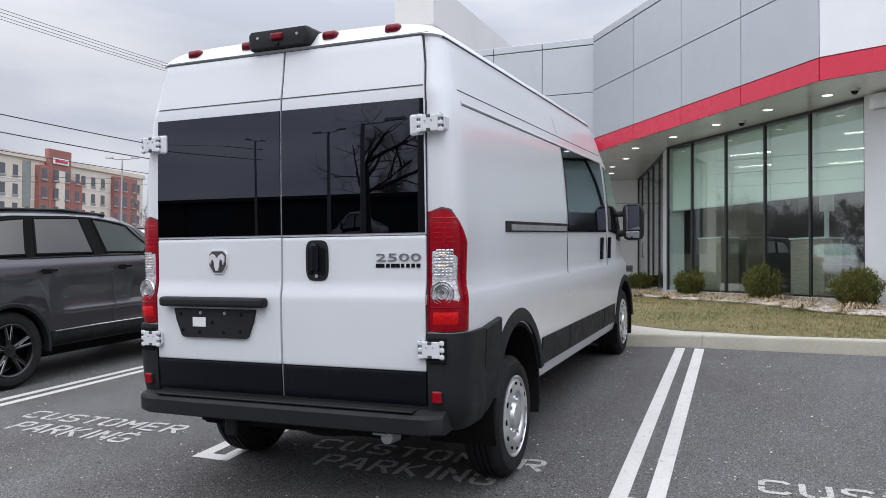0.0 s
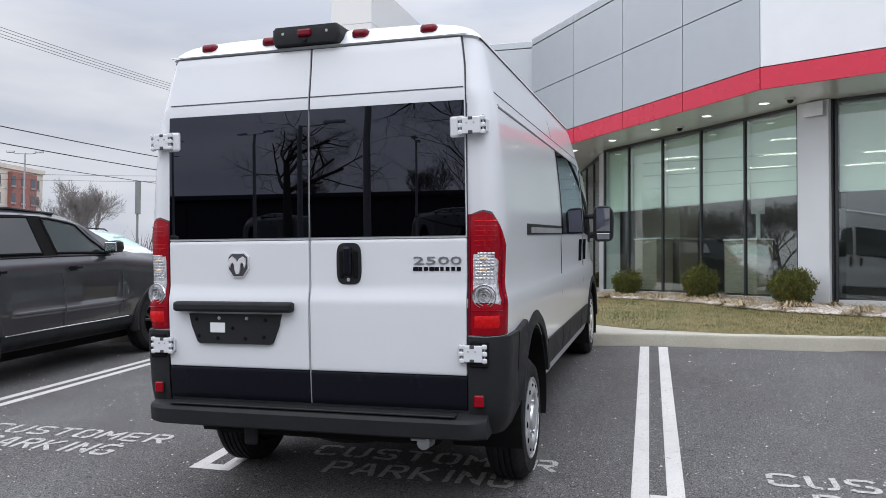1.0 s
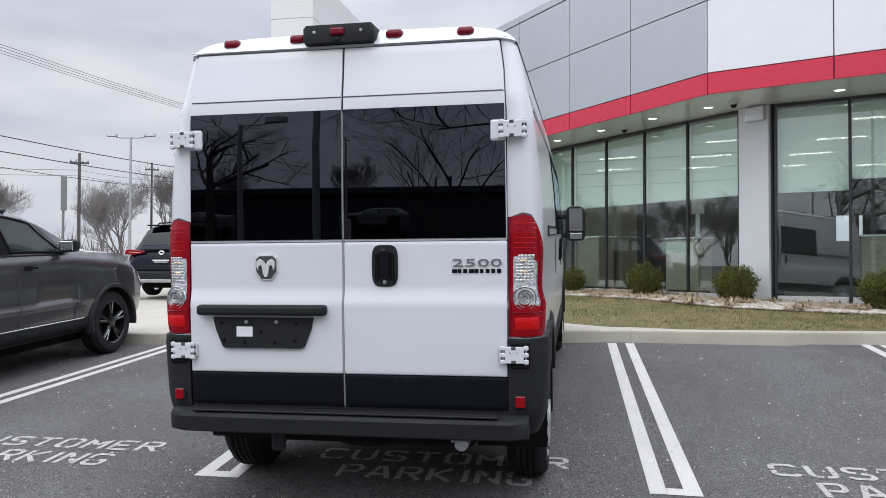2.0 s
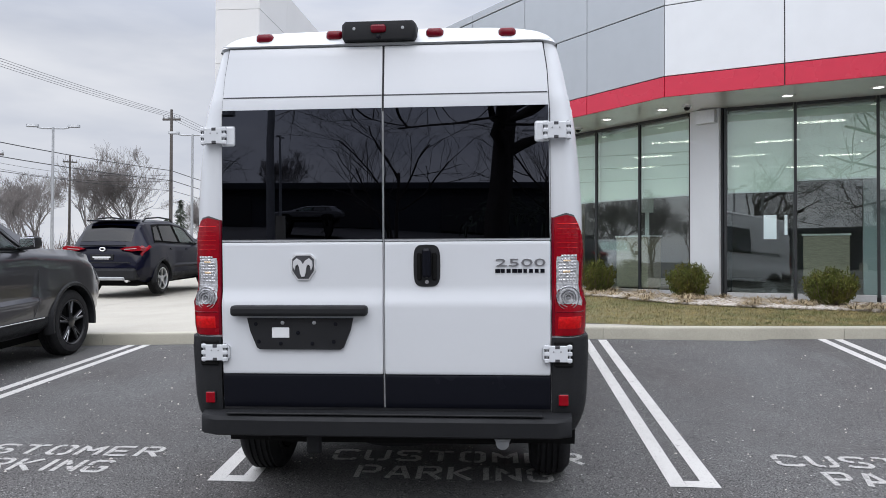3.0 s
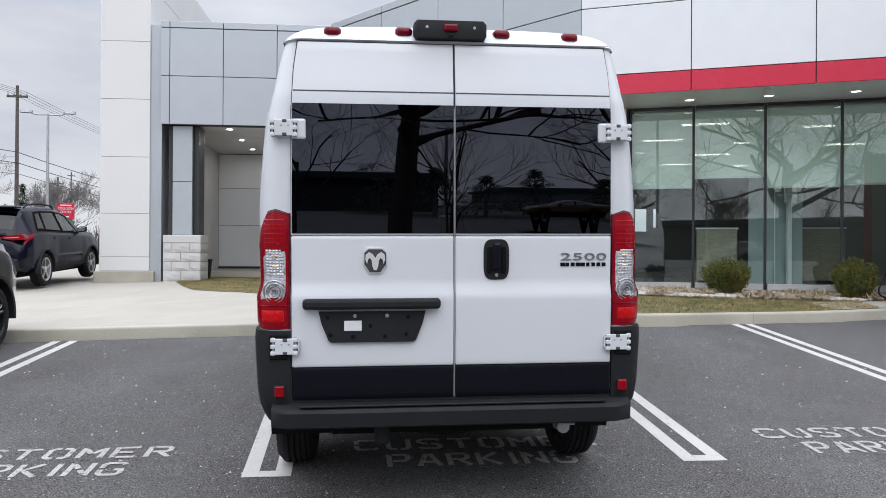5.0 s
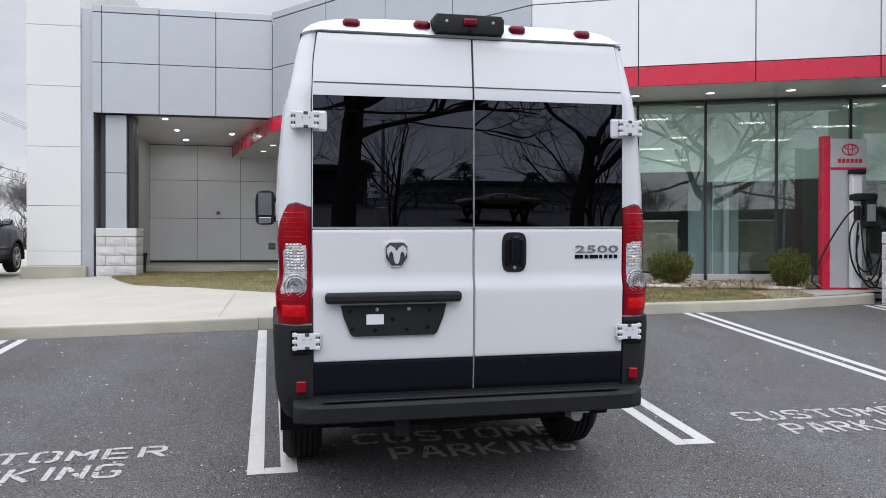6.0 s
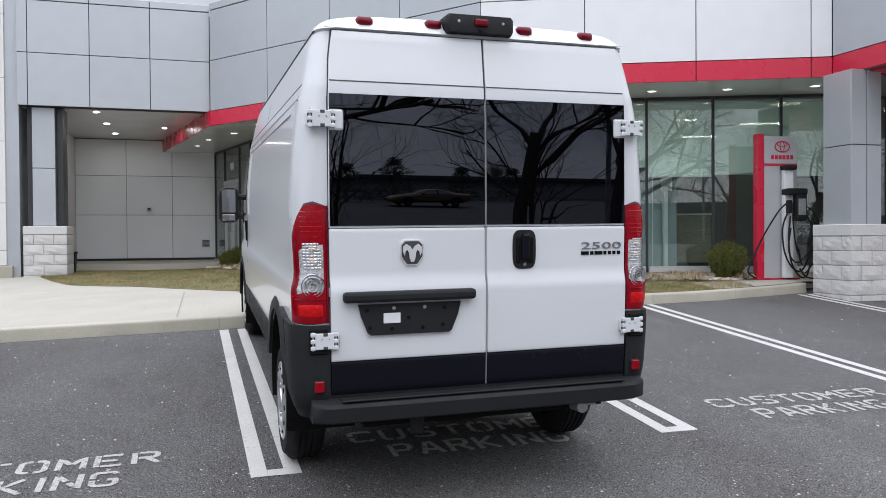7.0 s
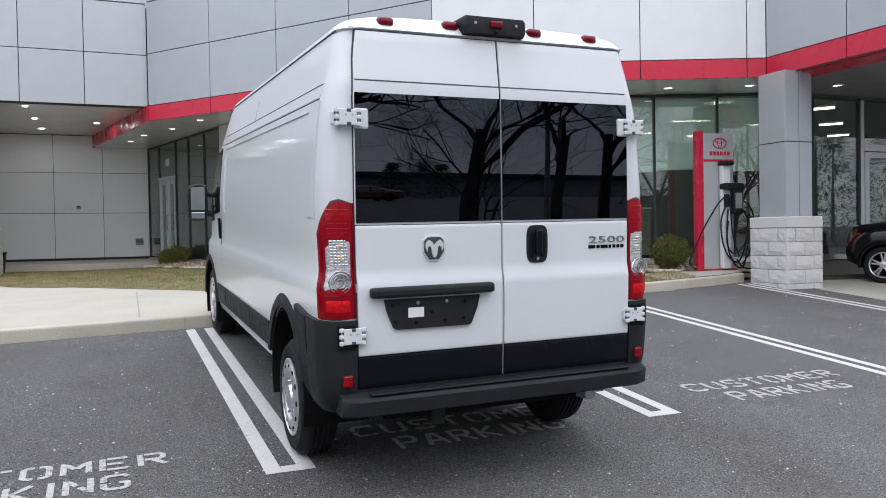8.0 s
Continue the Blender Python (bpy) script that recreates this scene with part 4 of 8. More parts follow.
part("body", loft(bmesh.new(), [[(sx * w, sy * w, z) for sx, sy in ((-1, -1), (1, -1), (1, 1), (-1, 1))] for z, w in ((0, 0.10), (0.42, 0.13), (0.45, 0.14))]), BLACK_PLASTIC, v)
part("lid", boxed(-0.15, 0.15, -0.15, 0.15, 0.452, 0.49, 0.012), BLACK_PLASTIC, v)


# ---- block piers ----
def block_mesh(w, d, h, seed, rough_sides):
    """A split-face block: rough outer face, straight joints."""
    rnd = random.Random(seed)
    bm = bmesh.new()
    box(bm, 0, w, 0, d, 0, h, 0.008)
    me = bpy.data.meshes.new("brick")
    fs = [f for f in bm.faces if f.normal.y < -0.9]
    bmesh.ops.subdivide_edges(bm, edges=list({e for f in fs for e in f.edges if True}), cuts=2, use_grid_fill=True)
    for v in bm.verts:
        if v.co.y < 0.002 and 0.01 < v.co.x < w - 0.01 and 0.01 < v.co.z < h - 0.01:
            v.co.y -= rnd.uniform(0.004, 0.022)
    bm.to_mesh(me)
    bm.free()
    me.materials.append(BLOCK)
    return me


def block_pier(name, x0, y0, w, z0, z1, label):
    """A square pier of block courses with a smooth cap."""
    t = thing(name, pose(x0 + w / 2, y0 + w / 2, z0), label, "pier", kind="structure")
    part("core", boxed(-w / 2 + 0.03, w / 2 - 0.03, -w / 2 + 0.03, w / 2 - 0.03, -0.25, z1 - z0 - 0.01), BLOCK, t)
    cap = 0.19
    courses = 5
    h = (z1 - z0 - cap + 0.2) / courses
    meshes = {}
    for c in range(courses):
        splits = [0, 0.4, w] if c % 2 else [0, 0.2, 0.6, w]
        for side in range(4):
            turn = Matrix.Rotation(side * math.pi / 2, 4, "Z")
            for k, (a, b) in enumerate(zip(splits, splits[1:])):
                key = (round(b - a, 3), (c + k + side) % 4)
                if key not in meshes:
                    meshes[key] = block_mesh(b - a - 0.005, 0.05, h - 0.005, hash(key) % 1000, True)
                ob = new("brick", meshes[key])
                ob.parent = t
                ob.matrix_basis = turn @ Matrix.Translation((-w / 2 + a + 0.004, -w / 2, -0.2 + c * h + 0.004))
    part("cap", boxed(-w / 2 - 0.004, w / 2 + 0.004, -w / 2 - 0.004, w / 2 + 0.004, z1 - z0 - cap + 0.006, z1 - z0, 0.012), BLOCK_CAP, t)


block_pier("pier_left", -5.34, 14.62, 0.86, 0.62, 1.71, "grey split-face block pier under the canopy column")
block_pier("pier_right", 8.0, 5.7, 0.8, 0.42, 1.56, "pale split-face block pier under the porch column")
t = thing("porch_column", pose(8.4, 6.1, 0), "silver panelled square column with a joint on a block pier", "column", kind="structure")
part("core", boxed(-0.27, 0.27, -0.27, 0.27, 1.5, SOFFIT_Z - 0.002), JOINT, t)
for z0, z1 in ((1.56, 2.795), (2.81, SOFFIT_Z - 0.004)):
    for x0, x1, y0, y1 in ((-0.29, 0.0, -0.29, -0.27), (0.012, 0.29, -0.29, -0.27), (-0.29, -0.27, -0.268, 0.29), (0.27, 0.29, -0.268, 0.29), (-0.268, 0.268, 0.27, 0.29)):
        part("panel", boxed(x0, x1, y0, y1, z0, z1, 0.003), SILVER_PANEL, t)


# ---- the white van ----
MODEL_GREY = material("model_letter_grey", (0.22, 0.22, 0.23), rough=0.3, metal=0.6)
BADGE_DARK = material("badge_shadow", (0.06, 0.06, 0.065), rough=0.35, metal=0.3)
VAN = pose(0.0153, 0.0476, -0.0126, 2.5, -0.45, 0.95) @ Matrix.Diagonal((1.0118, 1.0118, 1.0118, 1))
#        z     half-width  rear y  front y
BODY = [(0.460, 0.965, 0.145, 5.70), (0.530, 0.990, 0.095, 5.80), (0.620, 1.005, 0.085, 5.86), (0.800, 1.012, 0.079, 5.86), (1.000, 1.020, 0.077, 5.82), (1.120, 1.024, 0.077, 5.74),
        (1.145, 1.016, 0.085, 5.70), (1.190, 1.004, 0.095, 5.64), (1.300, 1.008, 0.097, 5.52), (1.420, 1.014, 0.098, 5.40), (1.445, 1.016, 0.099, 5.38), (1.470, 1.016, 0.100, 5.36), (1.600, 1.016, 0.101, 5.14),
        (1.800, 1.003, 0.105, 4.92), (2.000, 0.983, 0.109, 4.72), (2.100, 0.968, 0.113, 4.62), (2.125, 0.960, 0.114, 4.59), (2.155, 0.956, 0.115, 4.56), (2.180, 0.948, 0.119, 4.53), (2.300, 0.926, 0.140, 4.42),
        (2.400, 0.903, 0.155, 4.32), (2.440, 0.890, 0.160, 4.27), (2.452, 0.894, 0.146, 4.26), (2.475, 0.880, 0.158, 4.23), (2.498, 0.856, 0.178, 4.19), (2.514, 0.826, 0.192, 4.15), (2.526, 0.770, 0.204, 4.09), (2.538, 0.640, 0.218, 3.98), (2.550, 0.460, 0.250, 3.80), (2.559, 0.24, 0.42, 3.50)]


def body_at(z, col):
    return curve_at([(r[0], r[col]) for r in BODY], z)


def van_ring(z, grow=0.0):
    w, yr, yf = body_at(z, 1) + grow, body_at(z, 2) - grow, body_at(z, 3)
    half = [(0.0, yr), (w * 0.45, yr + 0.0), (w - 0.10, yr + 0.004)]
    for k in range(1, 7):
        a = math.pi / 2 * k / 6
        half.append((w - 0.10 + 0.10 * math.sin(a), yr + 0.004 + 0.13 * (1 - math.cos(a))))
    y0, y1 = yr + 0.25, yf - curve_at([(0.5, 0.75), (1.2, 0.75), (1.6, 0.50), (2.2, 0.42)], z)
    for k in range(15):
        half.append((w, lerp(y0, y1, k / 14)))
    for k in range(1, 7):
        a = math.pi / 2 * k / 6
        half.append((w * (0.55 + 0.45 * math.cos(a) ** 0.8), y1 + (yf - y1) * (math.sin(a) ** 1.3)))
    half.append((0.0, yf))
    return [(x, y, z) for x, y in half] + [(-x, y, z) for x, y in half[-2:0:-1]]


def side_x(z):
    return body_at(z, 1)


def side_patch(name, quad, mat, parent, side, lift=0.004, thick=0.012, label="", n=6):
    """A thin slab that lies on the van's flank; quad: (y, z) corners, lower rear, lower front, upper front, upper rear."""
    bm = bmesh.new()
    outer, inner = [], []
    for j in range(n + 1):
        ro, ri = [], []
        for i in range(n + 1):
            u, v = i / n, j / n
            y = lerp(lerp(quad[0][0], quad[1][0], u), lerp(quad[3][0], quad[2][0], u), v)
            z = lerp(lerp(quad[0][1], quad[1][1], u), lerp(quad[3][1], quad[2][1], u), v)
            x = side_x(z)
            ro.append(bm.verts.new((side * (x + lift), y, z)))
            ri.append(bm.verts.new((side * (x + lift - thick), y, z)))
        outer.append(ro)
        inner.append(ri)
    for g, flip in ((outer, False), (inner, True)):
        for j in range(n):
            for i in range(n):
                f = (g[j][i], g[j][i + 1], g[j + 1][i + 1], g[j + 1][i])
                bm.faces.new(f[::-1] if flip else f)
    edge_o = outer[0] + [r[-1] for r in outer[1:]] + outer[-1][-2::-1] + [r[0] for r in outer[-2:0:-1]]
    edge_i = inner[0] + [r[-1] for r in inner[1:]] + inner[-1][-2::-1] + [r[0] for r in inner[-2:0:-1]]
    for k in range(len(edge_o)):
        m = (k + 1) % len(edge_o)
        bm.faces.new((edge_o[k], edge_i[k], edge_i[m], edge_o[m]))
    bmesh.ops.recalc_face_normals(bm, faces=bm.faces)
    return part(name, bm, mat, parent, label, smooth=40)


def side_line(name, pts, width, mat, parent, side, lift=0.0015):
    """A thin bead along (y, z) points on the flank."""
    bm = bmesh.new()
    tube(bm, [(side * (side_x(z) + lift - width * 0.3), y, z) for y, z in pts], width / 2, 6)
    return part(name, bm, mat, parent, smooth=60)


def wheel(parent, x_out, y, z, radius, width, rim, side, style, name="wheel", rim_mat=None):
    """A wheel with tyre, rim and hub; x_out: the tyre's outer face, side: +1 or -1."""
    rm = rim_mat or STEEL
    w = bpy.data.objects.new(name, None)
    scene.collection.objects.link(w)
    w.parent = parent
    w.matrix_basis = Matrix.Translation((x_out, y, z)) @ Matrix.Diagonal((side, 1, 1, 1))
    g = 0.010
    prof = [(-0.02, rim * 0.98), (-0.005, rim + 0.012), (-0.0, rim + 0.045), (-0.002, (rim + radius) / 2 + 0.02), (-0.018, radius - 0.028), (-0.036, radius - 0.006)]
    for k in range(4):
        a = -0.05 - k * (width - 0.1) / 4
        b = -0.05 - (k + 1) * (width - 0.1) / 4
        prof += [(a, radius), (b + 0.012, radius), (b + 0.011, radius - g), (b + 0.001, radius - g)]
    prof += [(-width + 0.04, radius - 0.004), (-width + 0.018, radius - 0.028), (-width, (rim + radius) / 2), (-width + 0.01, rim), (-width + 0.02, rim * 0.98)]
    bm = lathe(bmesh.new(), prof, "x", 48, caps=False)
    part("tyre", bm, RUBBER, w, smooth=35)
    if style == "steel":
        bm = lathe(bmesh.new(), [(-width + 0.03, rim * 0.96), (-0.06, rim * 0.96), (-0.010, rim * 1.02), (-0.002, rim * 1.03), (0.002, rim * 0.99), (-0.010, rim * 0.955), (-0.012, rim * 0.93), (-0.002, rim * 0.90), (0.006, rim * 0.78), (0.010, rim * 0.66), (0.004, rim * 0.60), (-0.010, rim * 0.56), (-0.014, rim * 0.36), (-0.004, rim * 0.33), (0.010, rim * 0.31), (0.014, rim * 0.22), (0.014, 0.0)], "x", 48)
        part("rim", bm, rm, w, smooth=40)
        part("brake_drum", lathe(bmesh.new(), [(-width + 0.005, 0.0), (-width + 0.005, rim * 0.95), (-width + 0.028, rim * 0.95)], "x", 24), UNDERBODY_AND_SHADE, w)
        # dark plugs stand for the shade in the holes; the rim is closed
        for k in range(12):
            a = 2 * math.pi * k / 12
            bm = bmesh.new()
            r = rim * 0.83
            lathe(bm, [(-0.01, 0.0), (0.0055, 0.0), (0.0055, 0.012), (-0.01, 0.013)], "x", 10, Matrix.Translation((0.0, r * math.cos(a), r * math.sin(a))) @ Matrix.Rotation(a, 4, "X") @ Matrix.Diagonal((1, 0.8, 1.5, 1)))
            part("vent_hole", bm, UNDERBODY_AND_SHADE, w)
        for k in range(5):
            a = 2 * math.pi * k / 5
            bm = lathe(bmesh.new(), [(-0.02, 0.014), (0.004, 0.012), (0.006, 0.0)], "x", 6, Matrix.Translation((0, rim * 0.46 * math.cos(a), rim * 0.46 * math.sin(a))))
            part("wheel_nut", bm, CHROME, w)
    else:
        bm = lathe(bmesh.new(), [(-width + 0.03, rim * 0.96), (-0.08, rim * 0.93), (-0.012, rim * 0.99), (-0.004, rim * 1.03), (0.0, rim * 1.0), (-0.012, rim * 0.94), (-0.05, rim * 0.92)], "x", 40, caps=False)
        part("rim", bm, rm, w, smooth=40)
        part("brake_disc", lathe(bmesh.new(), [(-0.13, 0.0), (-0.13, rim * 0.75), (-0.115, rim * 0.75), (-0.115, 0.0)], "x", 24), UNDERBODY_AND_SHADE, w)
        n = 5 if style == "five" else 10
        for k in range(n):
            a = 2 * math.pi * k / 5 + (0.0 if style == "five" else (0.17 if k >= 5 else -0.17))
            hw = 0.026 if style == "five" else 0.016
            bm = bmesh.new()
            rings = []
            for rr, xx, s in ((0.04, -0.03, 1.2), (rim * 0.5, -0.022, 1.0), (rim * 0.97, -0.02, 0.85 if style != "five" else 1.5)):
                rings.append([(xx, -hw * s, rr), (xx + 0.012, 0, rr), (xx, hw * s, rr), (xx - 0.035, hw * s * 0.7, rr), (xx - 0.035, -hw * s * 0.7, rr)])
            loft(bm, rings)
            bmesh.ops.rotate(bm, verts=bm.verts, cent=(0, 0, 0), matrix=Matrix.Rotation(a, 3, "X"))
            part("spoke", bm, rm if style != "five" else SPOKE_EDGE, w, smooth=40)
            if style != "five":
                e = bmesh.new()
                o = -hw * 0.8 if k < 5 else hw * 0.8
                loft(e, [[(xx + 0.002, o - 0.0035, rr), (xx + 0.006, o, rr), (xx + 0.002, o + 0.0035, rr), (xx - 0.01, o, rr)] for rr, xx in ((rim * 0.42, -0.02), (rim * 0.93, -0.018))])
                bmesh.ops.rotate(e, verts=e.verts, cent=(0, 0, 0), matrix=Matrix.Rotation(a, 3, "X"))
                part("spoke_edge", e, SPOKE_EDGE, w)
        part("hub_cap", lathe(bmesh.new(), [(-0.05, 0.07), (-0.016, 0.065), (-0.008, 0.03), (-0.008, 0.0)], "x", 20), rm, w, smooth=40)
    return w


def arch_strip(cy, cz, r0, r1, a0, a1, x0, x1, n=20, power=1.0, wide=1.0):
    """A flare: half a ring round (cy, cz), from x0 to x1 across."""
    rings = []
    for k in range(n + 1):
        a = radians(lerp(a0, a1, k / n))
        c, s = math.cos(a) * wide, math.sin(a)
        rm_ = (r0 + r1) / 2
        rings.append([(x0, cy + r0 * c, cz + r0 * s), (x1, cy + r0 * c, cz + r0 * s), (x1 + 0.004 * (1 if x1 > 0 else -1), cy + rm_ * c, cz + rm_ * s), (lerp(x0, x1, 0.55), cy + r1 * c, cz + r1 * s), (x0, cy + r1 * c, cz + r1 * s)])
    return loft(bmesh.new(), rings)


def rear_slab(name, x_edges, z0, z1, front, back, mat, parent, label="", n=10, bevel=0.0):
    """A slab on the back of the van between inner and outer x (each a number or a table over z), following the door's lean."""
    bm = bmesh.new()
    rings = []
    for k in range(n + 1):
        z = lerp(z0, z1, k / n)
        xa = x_edges[0] if not isinstance(x_edges[0], list) else curve_at(x_edges[0], z)
        xb = x_edges[1] if not isinstance(x_edges[1], list) else curve_at(x_edges[1], z)
        y = body_at(z, 2)
        rings.append([(xa, y - front, z), (xb, y - front, z), (xb, y - back, z), (xa, y - back, z)])
    loft(bm, rings)
    if bevel:
        es = [e for e in bm.edges if len(e.link_faces) == 2 and e.calc_face_angle() > 1.0]
        bmesh.ops.bevel(bm, geom=es, offset=bevel, segments=2, affect="EDGES", profile=0.5)
    return part(name, bm, mat, parent, label, smooth=40)


def text_part(name, words, size, m, mat, parent, depth=0.004, width=None):
    """Raised lettering in the built-in font, as a mesh."""
    cu = bpy.data.curves.new("lettering", "FONT")
    cu.body, cu.size, cu.extrude, cu.align_x, cu.align_y = words, size, depth, "CENTER", "CENTER"
    cu.resolution_u = 2
    ob = new("lettering", cu)
    dg = bpy.context.evaluated_depsgraph_get()
    me = bpy.data.meshes.new_from_object(ob.evaluated_get(dg))
    bpy.data.objects.remove(ob)
    xs = [v.co.x for v in me.vertices]
    k = width / (max(xs) - min(xs)) if width else 1.0
    me.transform(m @ Matrix.Diagonal((k, 1, 1, 1)))
    me.materials.clear()
    me.materials.append(mat)
    out = new(name, me)
    out.parent = parent
    return out


def build_van():
    v = thing("van", VAN, "white high-roof cargo van with black lower cladding and tinted rear glass", "van")
    bm = bmesh.new()
    loft(bm, [van_ring(r[0]) for r in BODY])
    body = part("body", bm, VAN_WHITE, v, "glossy white painted body shell", smooth=38)
    R_ARCH = 0.47
    WH = [(1.04, 0.336), (5.0, 0.492)]
    cutters = []
    for cy, cz in ((1.07, 0.43), (5.0, 0.48)):
        for s in (-1, 1):
            c = bmesh.new()
            prism(c, [(cy + R_ARCH * math.cos(2 * math.pi * k / 36), cz + R_ARCH * math.sin(2 * math.pi * k / 36)) for k in range(36)], "x", s * 0.62, s * 1.3)
            cutters.append(c)
    cut(body, cutters)
    for f in body.data.polygons:
        f.use_smooth = True
    body.data.set_sharp_from_angle(angle=radians(38))
    part("floor_pan", boxed(-0.66, 0.66, 0.2, 5.5, 0.36, 0.47, 0.02), UNDERBODY_AND_SHADE, v)
    for cy, cz in ((1.07, 0.43), (5.0, 0.48)):
        for s in (-1, 1):
            rings = []
            for k in range(23):
                a = math.pi * (1.24 * k / 22 - 0.12)
                rings.append([(s * x_, cy + r_ * math.cos(a), cz + r_ * math.sin(a)) for x_, r_ in ((0.615, 0.476), (1.012, 0.476), (1.012, 0.448), (0.615, 0.448))])
            part("wheel_arch_liner", loft(bmesh.new(), rings), UNDERBODY_AND_SHADE, v)
            part("wheel_arch_liner", boxed(s * 0.60, s * 0.635, cy - 0.5, cy + 0.5, 0.3, cz + 0.5), UNDERBODY_AND_SHADE, v)
    # wheels
    for cy, cz in WH:
        for s in (-1, 1):
            wheel(v, s * 1.0, cy, cz, 0.362, 0.235, 0.236, s, "steel")
    part("rear_axle", tube(bmesh.new(), [(-0.75, 1.07, 0.31), (0.75, 1.07, 0.31)], 0.05, 10), UNDERBODY_AND_SHADE, v)
    part("exhaust", tube(bmesh.new(), [(0.62, 1.6, 0.30), (0.60, 0.6, 0.36), (0.60, 0.10, 0.40)], 0.035, 10), GALV, v)
    part("spare_wheel", lathe(bmesh.new(), [(0.27, 0.0), (0.27, 0.28), (0.33, 0.33), (0.41, 0.33), (0.45, 0.28), (0.45, 0.0)], "z", 24, Matrix.Translation((0, 0.75, 0))), RUBBER, v)
    part("tow_eye", tube(bmesh.new(), [(0.56, 0.03, 0.455), (0.565, 0.02, 0.438), (0.635, 0.02, 0.438), (0.64, 0.03, 0.455)], 0.007, 8), GALV, v, "bare metal tow eye")
    part("mud_tab", boxed(-0.42, -0.34, 0.1, 0.12, 0.33, 0.46, 0.01), BLACK_PLASTIC, v)
    # rear seals that show in the door gaps
    OUT = [(0.58, 0.842), (1.45, 0.846), (2.10, 0.842), (2.30, 0.832), (2.44, 0.812)]
    OUT_N = [(z, -x) for z, x in OUT]
    rear_slab("door_seal", (-0.848, 0.848), 0.56, 2.10, 0.003, -0.02, SEAM, v)
    rear_slab("door_seal", ([(2.10, -0.846), (2.30, -0.837), (2.444, -0.818)], [(2.10, 0.846), (2.30, 0.837), (2.444, 0.818)]), 2.10, 2.444, 0.003, -0.02, SEAM, v)
    rear_slab("door_gap", (-0.0035, 0.0035), 0.585, 2.10, 0.014, 0.0, GALV, v)
    # two rear doors
    for s, name in ((-1, "rear_door"), (1, "rear_door")):
        inner, outer = s * 0.0045, (OUT if s > 0 else OUT_N)
        d = rear_slab(name, (inner, outer), 1.435, 2.44, 0.018, 0.002, VAN_WHITE, v, "white rear door skin", n=20, bevel=0.006)
        rear_slab("lower_skin", (inner, outer), 0.755, 1.433, 0.020, 0.002, VAN_WHITE, d, n=34, bevel=0.008)
        rear_slab("lower_panel", (inner, outer), 0.582, 0.752, 0.021, 0.002, GLOSS_BLACK, d, "satin black lower door panel", n=6, bevel=0.006)
        rear_slab("window", (s * 0.006, [(z, s * (abs(x) - 0.004)) for z, x in OUT]), 1.447, 2.115, 0.023, 0.012, PRIVACY, d, "black tinted glass", n=12)
        # black sheet painted in for the unlit cabin; the body is closed here
        rear_slab("window_backing", (s * 0.006, [(z, s * (abs(x) - 0.006)) for z, x in OUT]), 1.449, 2.113, 0.0196, 0.010, UNDERBODY_AND_SHADE, d, "black sheet in place of the unlit cabin behind the glass", n=12)
        rear_slab("pressed_line", (s * 0.006, [(z, s * (abs(x) - 0.004)) for z, x in OUT]), 2.178, 2.184, 0.0192, 0.010, SEAM, d, n=2)
        # hinges
        for zc, up in ((1.985, True), (0.868, False)):
            y = body_at(zc, 2) - 0.02
            h = part("hinge", boxed(s * 0.832, s * 0.926, y - 0.026, y - 0.006, zc - 0.041, zc + 0.041, 0.004, 2), VAN_WHITE, d, "white painted door hinge")
            part("hinge_leaf", boxed(s * (0.768 if up else 0.800), s * 0.845, y - 0.012, y + 0.004, zc - 0.056 if up else zc - 0.036, zc + 0.050 if up else zc + 0.036, 0.012, 2), VAN_WHITE, h)
            part("hinge_foot", boxed(s * 0.900, s * 0.952, y - 0.006, y + 0.07, zc - 0.036, zc + 0.036, 0.008), VAN_WHITE, h)
            for xx, yy in ((0.823, 0.0), (0.936, 0.006)):
                for dz in (-0.034, 0.0, 0.034):
                    part("hinge_knuckle", boxed(s * (xx - 0.013), s * (xx + 0.013), y - 0.028 + yy, y - 0.006 + yy, zc + dz - 0.011, zc + dz + 0.011, 0.005, 2), VAN_WHITE, h)
                # dark block in place of the shade between the knuckles
                part("hinge_slot", boxed(s * (xx - 0.012), s * (xx + 0.012), y - 0.018 + yy, y - 0.004 + yy, zc - 0.024, zc + 0.024), SEAM, h)
                part("hinge_pin", tube(bmesh.new(), [(s * xx, y - 0.018 + yy, zc - 0.048), (s * xx, y - 0.018 + yy, zc + 0.048)], 0.006, 8), GALV, h)
            for xx in (0.856, 0.892):
                part("hinge_bolt", lathe(bmesh.new(), [(-0.029, 0.0), (-0.029, 0.004), (-0.024, 0.005)], "y", 8, Matrix.Translation((s * xx, y, zc + 0.012))), GALV, h)
            # dark blocks drawn in for shaded notches; the plate is not cut
            for a_, b_ in ((-0.0418, -0.024), (0.024, 0.0418)):
                part("hinge_notch", boxed(s * 0.862, s * 0.888, y - 0.0272, y - 0.015, zc + a_, zc + b_, 0.003), SEAM, h)
    # handle
    yb = body_at(1.3, 2) - 0.02
    hd = part("door_handle", prism(bmesh.new(), [(0.222 + 0.068 * (1 if c > 0 else -1) * abs(c) ** 0.5, 1.31 + 0.107 * (1 if q > 0 else -1) * abs(q) ** 0.5) for c, q in ((math.cos(2 * math.pi * k / 32), math.sin(2 * math.pi * k / 32)) for k in range(32))], "y", yb - 0.006, yb + 0.004), BLACK_PLASTIC, v, "black plastic rear door handle")
    part("grip", boxed(0.200, 0.244, yb - 0.045, yb - 0.006, 1.25, 1.40, 0.014, 2), GLOSS_BLACK, hd)
    part("bowl", boxed(0.172, 0.196, yb - 0.012, yb - 0.004, 1.235, 1.375, 0.006), UNDERBODY_AND_SHADE, hd)
